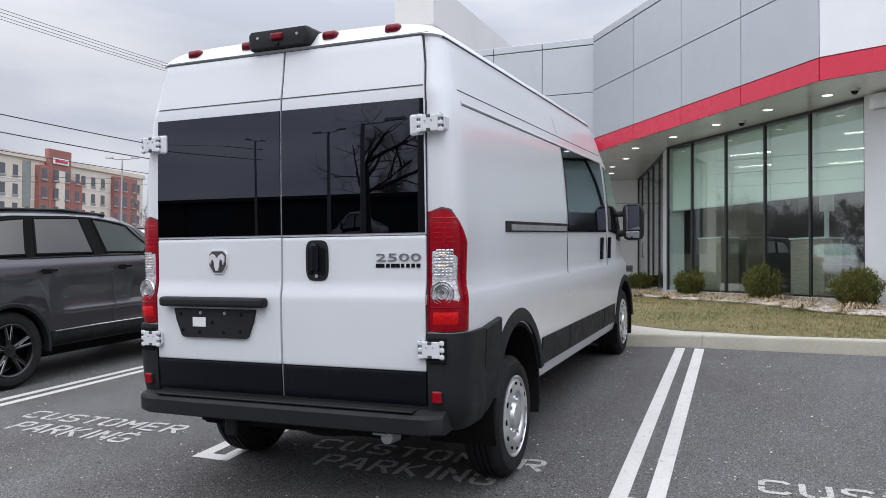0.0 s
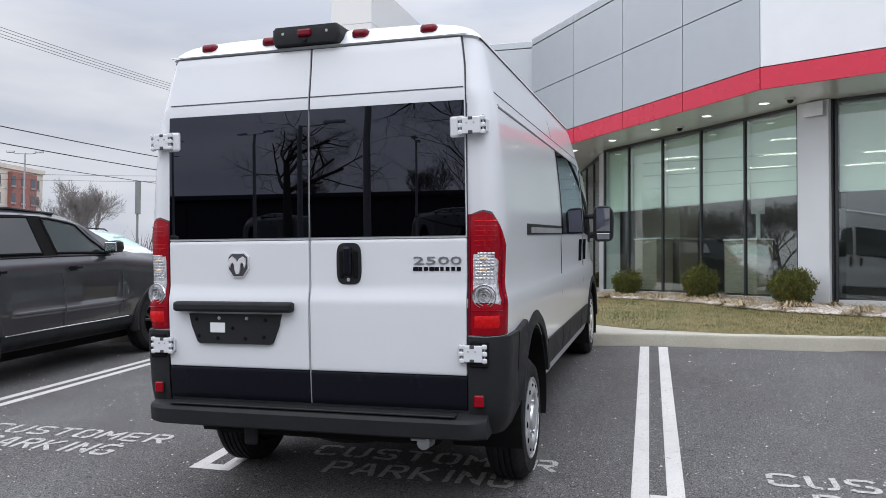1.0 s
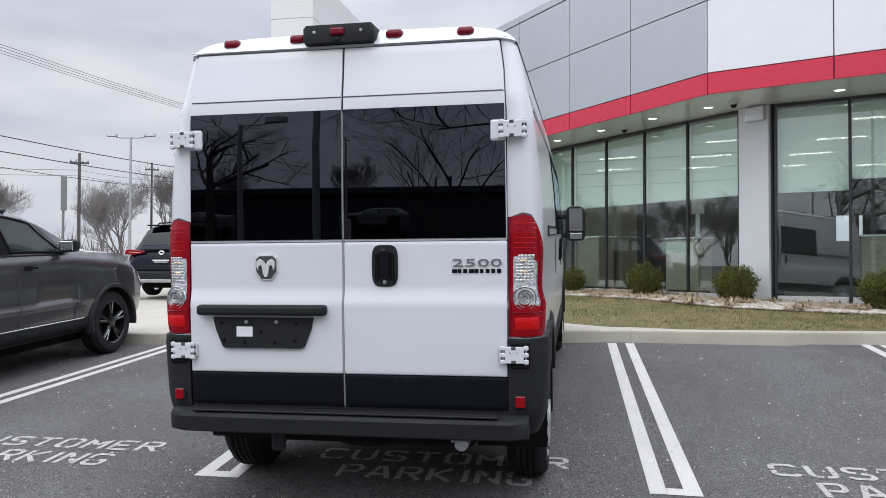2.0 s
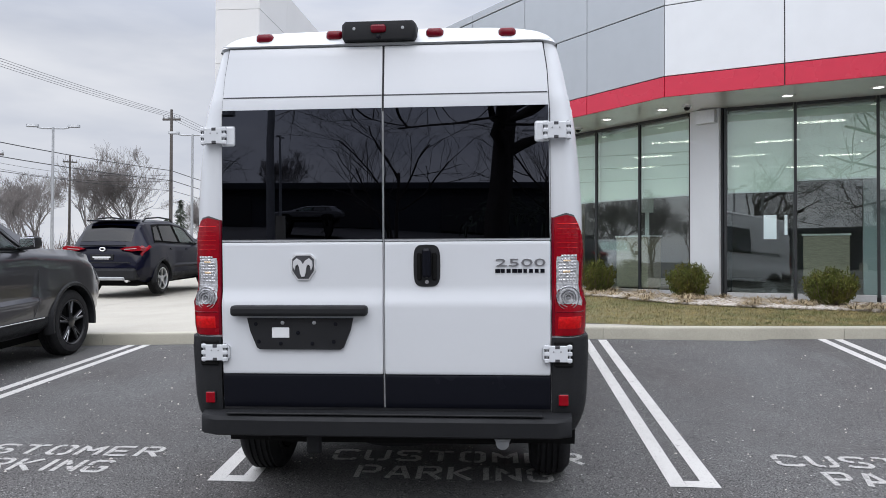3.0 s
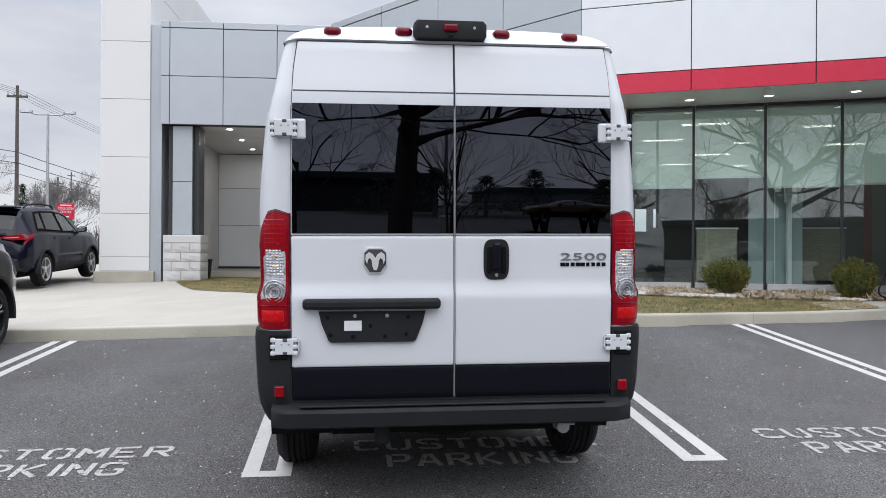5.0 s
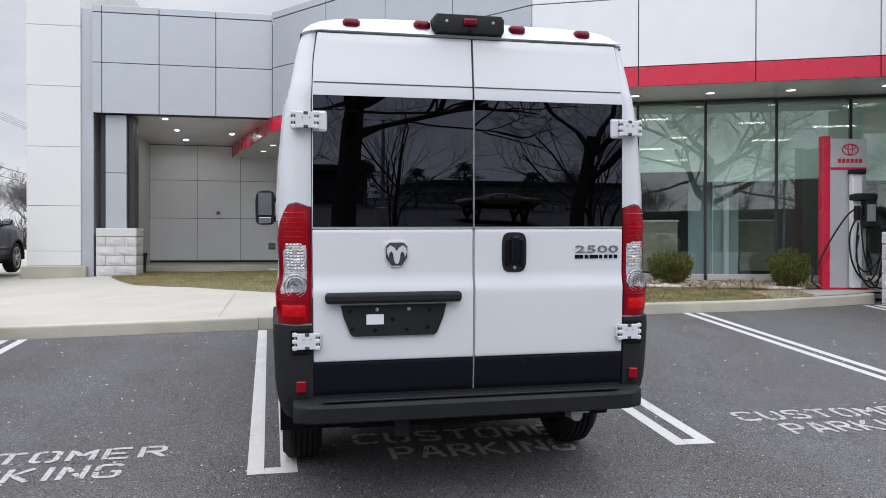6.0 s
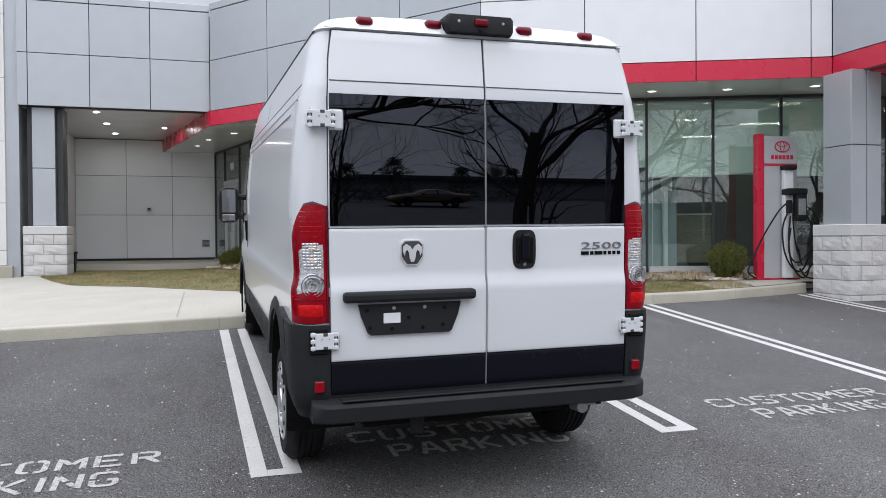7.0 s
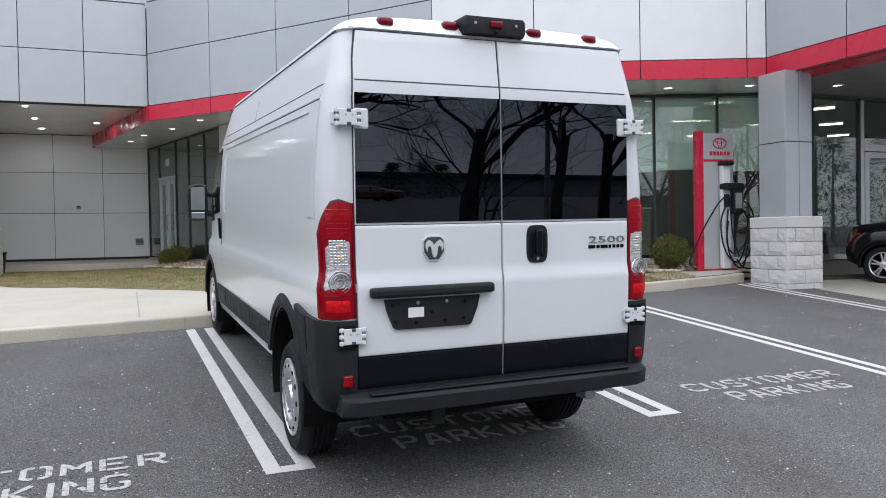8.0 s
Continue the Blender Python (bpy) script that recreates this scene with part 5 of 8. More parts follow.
    part("bowl", boxed(0.248, 0.272, yb - 0.012, yb - 0.004, 1.235, 1.375, 0.006), UNDERBODY_AND_SHADE, hd)
    part("lock", lathe(bmesh.new(), [(-0.014, 0.0), (-0.014, 0.010), (-0.004, 0.012)], "y", 14, Matrix.Translation((0.222, yb, 1.228))), CHROME, hd)
    # maker's badge as a plain shield, model number and name bar
    sh = [(-0.062, 0.045), (-0.04, 0.066), (0.04, 0.066), (0.062, 0.045), (0.062, -0.02), (0.03, -0.066), (-0.03, -0.066), (-0.062, -0.02)]
    bd = part("badge", prism(bmesh.new(), [(-0.415 + x, 1.305 + z) for x, z in sh], "y", yb - 0.010, yb + 0.004), BRIGHT_METAL, v, "chrome shield badge")
    part("shield_face", prism(bmesh.new(), [(-0.415 + x * 0.90, 1.305 + z * 0.90) for x, z in sh], "y", yb - 0.013, yb - 0.009), BADGE_DARK, bd)
    half = [(0.0, 0.014), (0.012, 0.034), (0.032, 0.046), (0.049, 0.032), (0.051, 0.006), (0.042, -0.016), (0.038, 0.006), (0.027, 0.016), (0.019, 0.002), (0.015, -0.028), (0.007, -0.048)]
    part("chrome_shape", prism(bmesh.new(), [(-0.415 + x, 1.305 + z) for x, z in half] + [(-0.415 - x, 1.305 + z) for x, z in half[:0:-1]], "y", yb - 0.022, yb - 0.012), BRIGHT_METAL, bd)
    text_part("model_number", "2500", 0.056, Matrix.Translation((0.695, yb - 0.002, 1.322)) @ Matrix.Rotation(math.pi / 2, 4, "X"), MODEL_GREY, v, 0.004, 0.25)
    for k, wd in enumerate((0.03, 0.022, 0.024, 0.03, 0.024, 0.02, 0.022, 0.022, 0.024)):
        part("name_bar", boxed(0.568 + k * 0.0283, 0.568 + k * 0.0283 + wd * 0.88, yb - 0.005, yb + 0.003, 1.272, 1.292, 0.001), GLOSS_BLACK, v)
    # number plate holder
    yp = body_at(1.0, 2) - 0.02
    part("plate_lamp_bar", boxed(-0.785, -0.078, yp - 0.055, yp + 0.005, 1.058, 1.112, 0.016, 2), BLACK_PLASTIC, v, "black plate lamp bar")
    ph = part("plate_holder", prism(bmesh.new(), [(-0.705, 1.045), (-0.155, 1.045), (-0.17, 0.98), (-0.205, 0.895), (-0.22, 0.885), (-0.64, 0.885), (-0.655, 0.895), (-0.69, 0.98)], "y", yp - 0.016, yp + 0.004), BLACK_PLASTIC, v, "empty black number plate holder")
    part("sticker", boxed(-0.575, -0.485, yp - 0.018, yp - 0.015, 0.945, 0.998, 0.002), WHITE_PAINT, ph, "small white sticker")
    for x, z in ((-0.66, 1.015), (-0.52, 1.022), (-0.355, 1.022), (-0.245, 1.015), (-0.645, 0.925), (-0.53, 0.915), (-0.365, 0.915), (-0.255, 0.925), (-0.44, 0.97)):
        part("screw", lathe(bmesh.new(), [(-0.021, 0.0), (-0.020, 0.008), (-0.014, 0.011)], "y", 10, Matrix.Translation((x, yp - 0.001, z))), GALV if z > 1.018 else GLOSS_BLACK, ph)
    # roof end: lamp strip
    lh = rear_slab("roof_trim", (-0.85, 0.85), 2.452, 2.456, 0.012, 0.0, VAN_WHITE, v, n=2)
    for x in (-0.635, -0.262, 0.262, 0.635):
        zc = 2.500 if abs(x) > 0.5 else 2.508
        c = part("marker_lamp", loft(bmesh.new(), [[(x + 0.046 * a * k, 0.186 - o, zc + 0.026 * b * k) for a, b in ((-1, -0.5), (-0.75, -1), (0.75, -1), (1, -0.5), (1, 0.5), (0.75, 1), (-0.75, 1), (-1, 0.5))] for k, o in ((1.0, -0.06), (1.0, 0.0), (0.9, 0.016), (0.62, 0.03))]), RED_DARK, v, "dark red clearance lamp", smooth=50)
    hs = part("brake_lamp_housing", loft(bmesh.new(), [[(-0.02 + 0.192 * a * k, 0.160 - o, 2.511 + 0.05 * b * k) for a, b in ((-1, -0.55), (-0.94, -1), (0.94, -1), (1, -0.55), (1, 0.65), (0.92, 1), (-0.92, 1), (-1, 0.65))] for k, o in ((1.0, -0.12), (1.0, 0.035), (0.97, 0.05), (0.9, 0.058))]), BLACK_PLASTIC, v, "black camera and brake lamp housing", smooth=40)
    part("brake_lamp", boxed(-0.060, 0.020, 0.088, 0.125, 2.498, 2.540, 0.012, 2), RED_DARK, hs)
    part("camera_eye", lathe(bmesh.new(), [(-0.012, 0.0), (-0.01, 0.012), (0.02, 0.014)], "y", 12, Matrix.Translation((-0.02, 0.105, 2.478))), GLOSS_BLACK, hs)
    for x in (-0.145, 0.105):
        part("screw", lathe(bmesh.new(), [(-0.006, 0.0), (-0.005, 0.008), (0.02, 0.009)], "y", 10, Matrix.Translation((x, 0.105, 2.521))), GALV, hs)

    # corner strips that wrap from the back to the flank
    def corner(z, s, t, lift):
        """A point round the rear corner: t 0 at the door's edge, 1 at the flank's flat."""
        w, yr = body_at(z, 1), body_at(z, 2)
        if t < 0.25:
            x, y, nx, ny = lerp(0.85, w - 0.10, t / 0.25), yr + 0.004, 0, -1
        elif t < 0.65:
            a = math.pi / 2 * (t - 0.25) / 0.4
            x, y = w - 0.10 + 0.10 * math.sin(a), yr + 0.004 + 0.13 * (1 - math.cos(a))
            nx, ny = math.sin(a), -math.cos(a)
        else:
            x, y, nx, ny = w, lerp(yr + 0.134, yr + 0.32, (t - 0.65) / 0.35), 1, 0
        return s * (x + nx * lift), y + ny * lift, z

    def wrap(name, z0, z1, t0, t1, lift, mat, s, parent, label="", top=None, nt=16, nz=8, thick=0.03):
        bm = bmesh.new()
        g = {}
        for k, l in enumerate((lift, lift - thick)):
            for j in range(nz + 1):
                for i in range(nt + 1):
                    t = lerp(t0, t1, i / nt)
                    zt = z1 if top is None else curve_at(top, i / nt)
                    z = lerp(z0, zt, j / nz)
                    edge = min(i, nt - i, j, nz - j)
                    g[k, j, i] = bm.verts.new(corner(z, s, t, l - (0.006 if (edge == 0 and k == 0) else 0)))
        for k in (0, 1):
            for j in range(nz):
                for i in range(nt):
                    bm.faces.new((g[k, j, i], g[k, j, i + 1], g[k, j + 1, i + 1], g[k, j + 1, i]))
        for i in range(nt):
            for j in (0, nz):
                bm.faces.new((g[0, j, i], g[0, j, i + 1], g[1, j, i + 1], g[1, j, i]))
        for j in range(nz):
            for i in (0, nt):
                bm.faces.new((g[0, j, i], g[0, j + 1, i], g[1, j + 1, i], g[1, j, i]))
        bmesh.ops.recalc_face_normals(bm, faces=bm.faces)
        return part(name, bm, mat, parent, label, smooth=40)

    for s in (-1, 1):
        lamp = wrap("tail_lamp", 0.955, 1.56, 0.02, 0.60, 0.014, RED_LENS, s, v, "red and clear tail lamp", top=[(0, 1.545), (0.45, 1.562), (0.62, 1.55), (0.8, 1.485), (1, 1.395)], nz=12)
        wrap("lamp_gasket", 0.948, 1.57, 0.0, 0.615, 0.006, SEAM, s, lamp, "dark seal", top=[(0, 1.554), (0.45, 1.572), (0.62, 1.562), (0.8, 1.497), (1, 1.405)], thick=0.02)
        for k in range(6):
            wrap("lens_rib", 1.392 + k * 0.024, 1.402 + k * 0.024, 0.10, 0.44, 0.0150, RED_BRIGHT, s, lamp, nz=2, thick=0.01)
        wrap("clear_lens", 1.082, 1.382, 0.09, 0.475, 0.0165, CLEAR_LENS, s, lamp, "clear ribbed lens", top=[(0, 1.382), (0.7, 1.382), (1, 1.34)], nz=6)
        wrap("lens_surround", 1.070, 1.079, 0.05, 0.50, 0.017, RED_DARK, s, lamp, nz=2, thick=0.01)
        fb = bmesh.new()
        rnd = random.Random(7)
        for r_ in range(9):
            for c_ in range(6):
                if c_ < 1 and r_ > 6:
                    continue
                p0, p1 = Vector(corner(1.229 + r_ * 0.0152, s, 0.16 + c_ * 0.042, 0.0172)), Vector(corner(1.240 + r_ * 0.0152, s, 0.197 + c_ * 0.042, 0.0172))
                out_ = Vector((s * 0.3, -1, rnd.uniform(-0.9, 0.9))).normalized() * 0.003
                vs = [fb.verts.new(w_) for w_ in (p0, Vector((p1.x, p1.y, p0.z)), p1, Vector((p0.x, p0.y, p1.z)), p0.lerp(p1, rnd.uniform(0.25, 0.75)) + out_)]
                for a_, b_ in ((0, 1), (1, 2), (2, 3), (3, 0)):
                    fb.faces.new((vs[a_], vs[b_], vs[4]))
        bmesh.ops.recalc_face_normals(fb, faces=fb.faces)
        part("reflector_bowl", fb, CLEAR_LENS, lamp, "bright faceted reflector")
        wrap("amber_bulb", 1.268, 1.285, 0.24, 0.34, 0.0205, AMBER, s, lamp, nz=3, nt=6, thick=0.006)
        wrap("amber_bulb", 1.325, 1.338, 0.24, 0.34, 0.0205, AMBER, s, lamp, nz=3, nt=6, thick=0.006)
        wrap("lens_waist", 1.208, 1.218, 0.12, 0.45, 0.0190, GALV, s, lamp, nz=2, thick=0.006)
        p, q = Vector(corner(1.146, s, 0.24, 0.016)), Vector(corner(1.146, s, 0.32, 0.016))
        nrm = Vector(((q - p).y, -(q - p).x, 0)).normalized() * (1 if s > 0 else -1)
        turn = nrm.to_track_quat("Y", "Z").to_matrix().to_4x4()
        for k, r in enumerate((0.058, 0.045, 0.032, 0.019, 0.009)):
            part("reflector_ring", lathe(bmesh.new(), [(-0.002, r - 0.006), (0.006 + 0.002 * k, r - 0.003), (0.006 + 0.002 * k, r), (-0.002, r + 0.003)], "y", 18 if k % 2 else 28, Matrix.Translation(p.lerp(q, 0.5)) @ turn, caps=False), (CHROME, CLEAR_LENS, CHROME, CLEAR_LENS, CHROME)[k], lamp, smooth=50)
        wrap("lens_border", 0.955, 1.55, 0.0, 0.055, 0.0175, RED_DARK, s, lamp, nt=4, thick=0.01)
        wrap("lens_border", 1.085, 1.385, 0.485, 0.52, 0.0172, RED_DARK, s, lamp, nt=4, thick=0.01)
        wrap("lower_red", 0.985, 1.062, 0.10, 0.46, 0.0165, RED_BRIGHT, s, lamp, nz=4, thick=0.01)
        # dark corner of the bumper, and its flank up to the wheel
        cnr = wrap("bumper_corner", 0.45, 0.945, 0.0, 1.0, 0.030, BLACK_PLASTIC, s, v, "grained black bumper corner", nz=10, thick=0.05)
        bm = bmesh.new()
        rings = []
        for k in range(8):
            y = lerp(body_at(0.6, 2) + 0.31, 0.66, k / 7)
            zt = lerp(0.945, 0.975, k / 7)
            zb = lerp(0.45, 0.60, (k / 7) ** 2)
            rings.append([(s * (side_x(zz) + o), y, zz) for zz, o in ((zb, -0.01), (zb, 0.026), (0.75, 0.029), (zt - 0.01, 0.029), (zt, 0.02), (zt, -0.01))])
        part("bumper_flank", loft(bm, rings), BLACK_PLASTIC, v, smooth=40)
        y = body_at(0.64, 2)
        rf = part("reflector", boxed(s * 0.878, s * 0.932, y - 0.042, y - 0.0, 0.604, 0.666, 0.006), BLACK_PLASTIC, v)
        part("lens", boxed(s * 0.881, s * 0.929, y - 0.047, y - 0.036, 0.607, 0.663, 0.004), RED_LENS, rf)
        part("hinge_pocket", boxed(s * 0.86, s * 0.955, body_at(0.86, 2) - 0.036, body_at(0.86, 2) - 0.01, 0.80, 0.93, 0.006), UNDERBODY_AND_SHADE, v)
        # flares and side cladding
        part("wheel_flare", arch_strip(1.08, 0.45, 0.455, 0.570, 12, 170, s * 0.96, s * 1.03), BLACK_PLASTIC, v, "black wheel arch flare", smooth=45)
        part("wheel_flare", arch_strip(5.0, 0.48, 0.455, 0.555, 5, 175, s * 0.94, s * 1.025), BLACK_PLASTIC, v, "black wheel arch flare", smooth=45)
        for y0, y1 in ((1.62, 2.41), (2.425, 3.80), (3.83, 4.40)):
            side_patch("side_cladding", [(y0, 0.55), (y1, 0.55), (y1, 0.735), (y0, 0.735)], BLACK_PLASTIC, v, s, 0.012, 0.02)
        # seams and swages
        side_line("drip_rail", [(0.24, 2.446), (1.5, 2.447), (2.6, 2.447), (3.80, 2.447)], 0.010, SEAM, v, s, 0.001)
        side_line("swage", [(0.27, 2.174), (1.2, 2.176), (2.2, 2.178), (3.97, 2.182)], 0.009, SEAM, v, s, 0.001)
        side_line("swage", [(0.28, 2.108), (1.2, 2.108), (2.2, 2.109), (3.95, 2.110)], 0.020, VAN_WHITE, v, s, 0.004)
        # dark bead: the swage's shadow laid on as colour
        side_line("swage_shadow", [(0.28, 2.097), (1.2, 2.097), (2.2, 2.098), (3.95, 2.099)], 0.006, SEAM, v, s, 0.001)
        if s > 0:
            side_line("panel_seam", [(2.37, 0.48), (2.38, 1.0), (2.38, 1.44)], 0.006, SEAM, v, s, 0.0)
        side_line("panel_seam", [(3.97, 0.48), (4.00, 1.0), (4.01, 1.44), (3.96, 2.09)], 0.007, SEAM, v, s, 0.0)
        side_line("panel_seam", [(2.28, 2.44), (2.32, 2.30), (2.37, 2.19)], 0.005, SEAM, v, s, 0.0)
        if s > 0:
            rail = side_patch("door_rail", [(0.84, 1.447), (2.37, 1.447), (2.37, 1.511), (0.84, 1.511)], BLACK_PLASTIC, v, s, 0.006, 0.02, "black sliding door rail")
            side_patch("rail_lip", [(0.94, 1.456), (2.33, 1.456), (2.33, 1.492), (0.94, 1.492)], GALV, rail, s, 0.010, 0.01)
            # black sheet stands for the cabin's darkness behind the side glass
            side_patch("window_backing", [(2.41, 1.462), (3.93, 1.462), (3.88, 2.088), (2.41, 2.088)], UNDERBODY_AND_SHADE, v, s, 0.003, 0.01)
            side_patch("side_window", [(2.39, 1.450), (3.95, 1.450), (3.90, 2.096), (2.39, 2.096)], PRIVACY, v, s, 0.008, 0.004, "dark tinted side window")
        else:
            side_patch("flank_post", [(0.25, 1.475), (0.42, 1.475), (0.45, 2.088), (0.25, 2.088)], VAN_WHITE, v, s, 0.009, 0.012)
            side_patch("flank_post", [(3.75, 1.46), (3.94, 1.46), (3.92, 2.088), (3.77, 2.088)], VAN_WHITE, v, s, 0.009, 0.012)
            side_patch("flank_rail", [(0.45, 2.045), (3.77, 2.050), (3.77, 2.088), (0.45, 2.088)], VAN_WHITE, v, s, 0.0085, 0.012)
        for y in ((3.74, 4.12) if s > 0 else (4.12,)):
            side_patch("side_handle", [(y - 0.030, 1.20), (y + 0.030, 1.20), (y + 0.025, 1.40), (y - 0.035, 1.40)], GLOSS_BLACK, v, s, 0.022, 0.026, "black pull handle")
        # same black sheet for the cabin's darkness at the front door
        fw = side_patch("window_backing", [(4.08, 1.47), (4.62, 1.44), (4.34, 2.00), (4.06, 2.06)], UNDERBODY_AND_SHADE, v, s, 0.003, 0.01)
        side_patch("front_door_window", [(4.06, 1.46), (4.66, 1.42), (4.36, 2.02), (4.04, 2.08)], DARK_GLASS, v, s, 0.008, 0.004, "front door glass")
        # mirror on its arms
        mr = part("mirror", loft(bmesh.new(), [[(s * (1.165 + 0.105 * a * k), yy, 1.555 + 0.188 * b * k) for a, b in ((-0.96, -0.72), (-0.82, -0.92), (-0.5, -1), (0.45, -1), (0.8, -0.93), (0.97, -0.74), (1, 0.35), (0.93, 0.72), (0.68, 0.93), (0.3, 1), (-0.45, 1), (-0.8, 0.93), (-0.97, 0.75))] for k, yy in ((0.94, 4.63), (1.0, 4.66), (1.0, 4.73), (0.8, 4.80), (0.4, 4.83))]), BLACK_PLASTIC, v, "black two-part door mirror", smooth=40)
        part("mirror_glass", prism(bmesh.new(), [(4.624, 1.475), (4.636, 1.475), (4.626, 1.715), (4.618, 1.715)], "x", s * 1.098, s * 1.236), MIRROR, mr, "upper mirror glass")
        part("mirror_glass", boxed(s * 1.100, s * 1.234, 4.620, 4.629, 1.388, 1.452, 0.003), MIRROR, mr, "lower wide-angle glass")
        part("mirror_arm", tube(bmesh.new(), [(s * 0.97, 4.57, 1.63), (s * 1.08, 4.69, 1.64)], 0.030, 8), BLACK_PLASTIC, mr)
        part("mirror_arm", tube(bmesh.new(), [(s * 0.98, 4.59, 1.43), (s * 1.08, 4.70, 1.44)], 0.035, 8), BLACK_PLASTIC, mr)
        side_patch("mirror_foot", [(4.54, 1.38), (4.68, 1.36), (4.66, 1.50), (4.56, 1.62)], BLACK_PLASTIC, v, s, 0.012, 0.02)
        part("head_lamp", loft(bmesh.new(), [[(s * (0.80 + dx), y + dy, z) for dx, dy in ((-0.1, 0.06), (0.14, -0.30), (0.10, -0.34), (-0.14, 0.0))] for z, y in ((0.98, 5.60), (1.10, 5.56), (1.22, 5.36))]), CLEAR_LENS, v)
    # rear step bumper
    rings = []
    for x in (-0.945, -0.93, -0.86, -0.5, 0, 0.5, 0.86, 0.93, 0.945):
        e = max(0, (abs(x) - 0.82)) ** 1.5 * 1.2
        rings.append([(x, -0.012 + e, 0.452), (x, -0.028 + e, 0.462), (x, -0.034 + e, 0.535), (x, -0.022 + e, 0.552), (x, 0.02 + e, 0.566), (x, 0.15, 0.57), (x, 0.17, 0.46)])
    bp = part("rear_bumper", loft(bmesh.new(), rings), BLACK_PLASTIC, v, "black step bumper", smooth=35)
    part("step_pad", boxed(-0.80, 0.80, -0.02, 0.05, 0.562, 0.572, 0.003), BLACK_PLASTIC, bp)
    # windscreen and grille
    part("windscreen", loft(bmesh.new(), [[(x * w, body_at(z, 3) - 0.30 * x * x * w + 0.012, z) for x in (-1, -0.6, 0, 0.6, 1)] + [(x * w, body_at(z, 3) - 0.30 * x * x * w - 0.01, z) for x in (1, 0.6, 0, -0.6, -1)] for z, w in ((1.44, 0.80), (1.8, 0.78), (2.12, 0.74))]), DARK_GLASS, v, "windscreen", smooth=40)
    part("grille", boxed(-0.55, 0.55, 5.80, 5.88, 0.72, 0.98, 0.02), BLACK_PLASTIC, v)
    part("front_bumper", boxed(-0.80, 0.80, 5.62, 5.90, 0.42, 0.68, 0.06, 2), BLACK_PLASTIC, v)
    return v


build_van()


# ---- parked cars ----
def car_section(c, y):
    """Half a cross-section at y from the tail, keel to roof: (mark, x, z); the flank is creased between the wheels."""
    top, belt, bot = curve_at(c["top"], y), curve_at(c["belt"], y), curve_at(c["bottom"], y)
    wb, wr = curve_at(c["wide"], y), curve_at(c["roof"], y)
    zm = bot + (belt - bot) * 0.42
    a, b = c["axles"][0] + c["arch"], c["axles"][1] - c["arch"]
    f = max(0.0, min(1.0, (y - a) / 0.25, (b - y) / 0.25))
    f = f * f * (3 - 2 * f)
    return [(0, 0, bot), (1, wb - 0.16, bot), (2, wb - 0.035, bot + 0.10), (2.3, wb - 0.026 - 0.018 * f, bot + 0.17), (2.75, wb - 0.008 - 0.030 * f, lerp(bot + 0.17, zm, 0.7)), (3, wb, zm), (3.15, wb - 0.002 - 0.024 * f, zm + 0.045),
            (4, wb - 0.004 - 0.012 * f, lerp(zm, belt, 0.62)), (4.6, wb - 0.022, lerp(zm, belt, 0.86)), (4.8, wb - 0.040, lerp(zm, belt, 0.95)), (5, wb - 0.065, belt),
            (6, lerp(wb - 0.06, wr, 0.9), lerp(belt, top, 0.84)), (7, wr * 0.88, lerp(belt, top, 0.96)), (8, wr * 0.5, top), (9, 0, top + 0.012)]


def car_point(c, y, w, s=1, lift=0.0):
    """A point on the skin: w runs along the section from keel (0) to roof middle (9); lift is outward."""
    def raw(yy, ww):
        p = car_section(c, yy)
        for (m0, x0, z0), (m1, x1, z1) in zip(p, p[1:]):
            if ww <= m1:
                f = (ww - m0) / (m1 - m0)
                return Vector((lerp(x0, x1, f), yy, lerp(z0, z1, f)))
        return Vector((p[-1][1], yy, p[-1][2]))
    v = raw(y, w)
    if lift:
        a, b = raw(y + 0.02, w) - raw(y - 0.02, w), raw(y, min(9, w + 0.05)) - raw(y, max(0, w - 0.05))
        n = b.cross(a)
        if n.length > 1e-9:
            n.normalize()
            if n.x < -0.2 or (abs(n.x) < 0.2 and n.z < 0):
                n = -n
            v = v + n * lift
    return Vector((s * v.x, v.y, v.z))


def car_patch(c, name, quad, mat, parent, s, lift=0.006, label="", nu=8, nv=5):
    """A thin piece that lies on the skin; quad: (y, w) lower rear, lower front, upper front, upper rear."""
    bm = bmesh.new()
    g = {}
    for k, l in enumerate((lift, lift - 0.012)):
        for j in range(nv + 1):
            for i in range(nu + 1):
                u, q = i / nu, j / nv
                y = lerp(lerp(quad[0][0], quad[1][0], u), lerp(quad[3][0], quad[2][0], u), q)
                w = lerp(lerp(quad[0][1], quad[1][1], u), lerp(quad[3][1], quad[2][1], u), q)
                g[k, j, i] = bm.verts.new(car_point(c, y, w, s, l))
    for k in (0, 1):
        for j in range(nv):
            for i in range(nu):
                bm.faces.new((g[k, j, i], g[k, j, i + 1], g[k, j + 1, i + 1], g[k, j + 1, i]))
    for i in range(nu):
        for j in (0, nv):
            bm.faces.new((g[0, j, i], g[0, j, i + 1], g[1, j, i + 1], g[1, j, i]))
    for j in range(nv):
        for i in (0, nu):
            bm.faces.new((g[0, j, i], g[0, j + 1, i], g[1, j + 1, i], g[1, j, i]))
    bmesh.ops.recalc_face_normals(bm, faces=bm.faces)
    return part(name, bm, mat, parent, label, smooth=50)


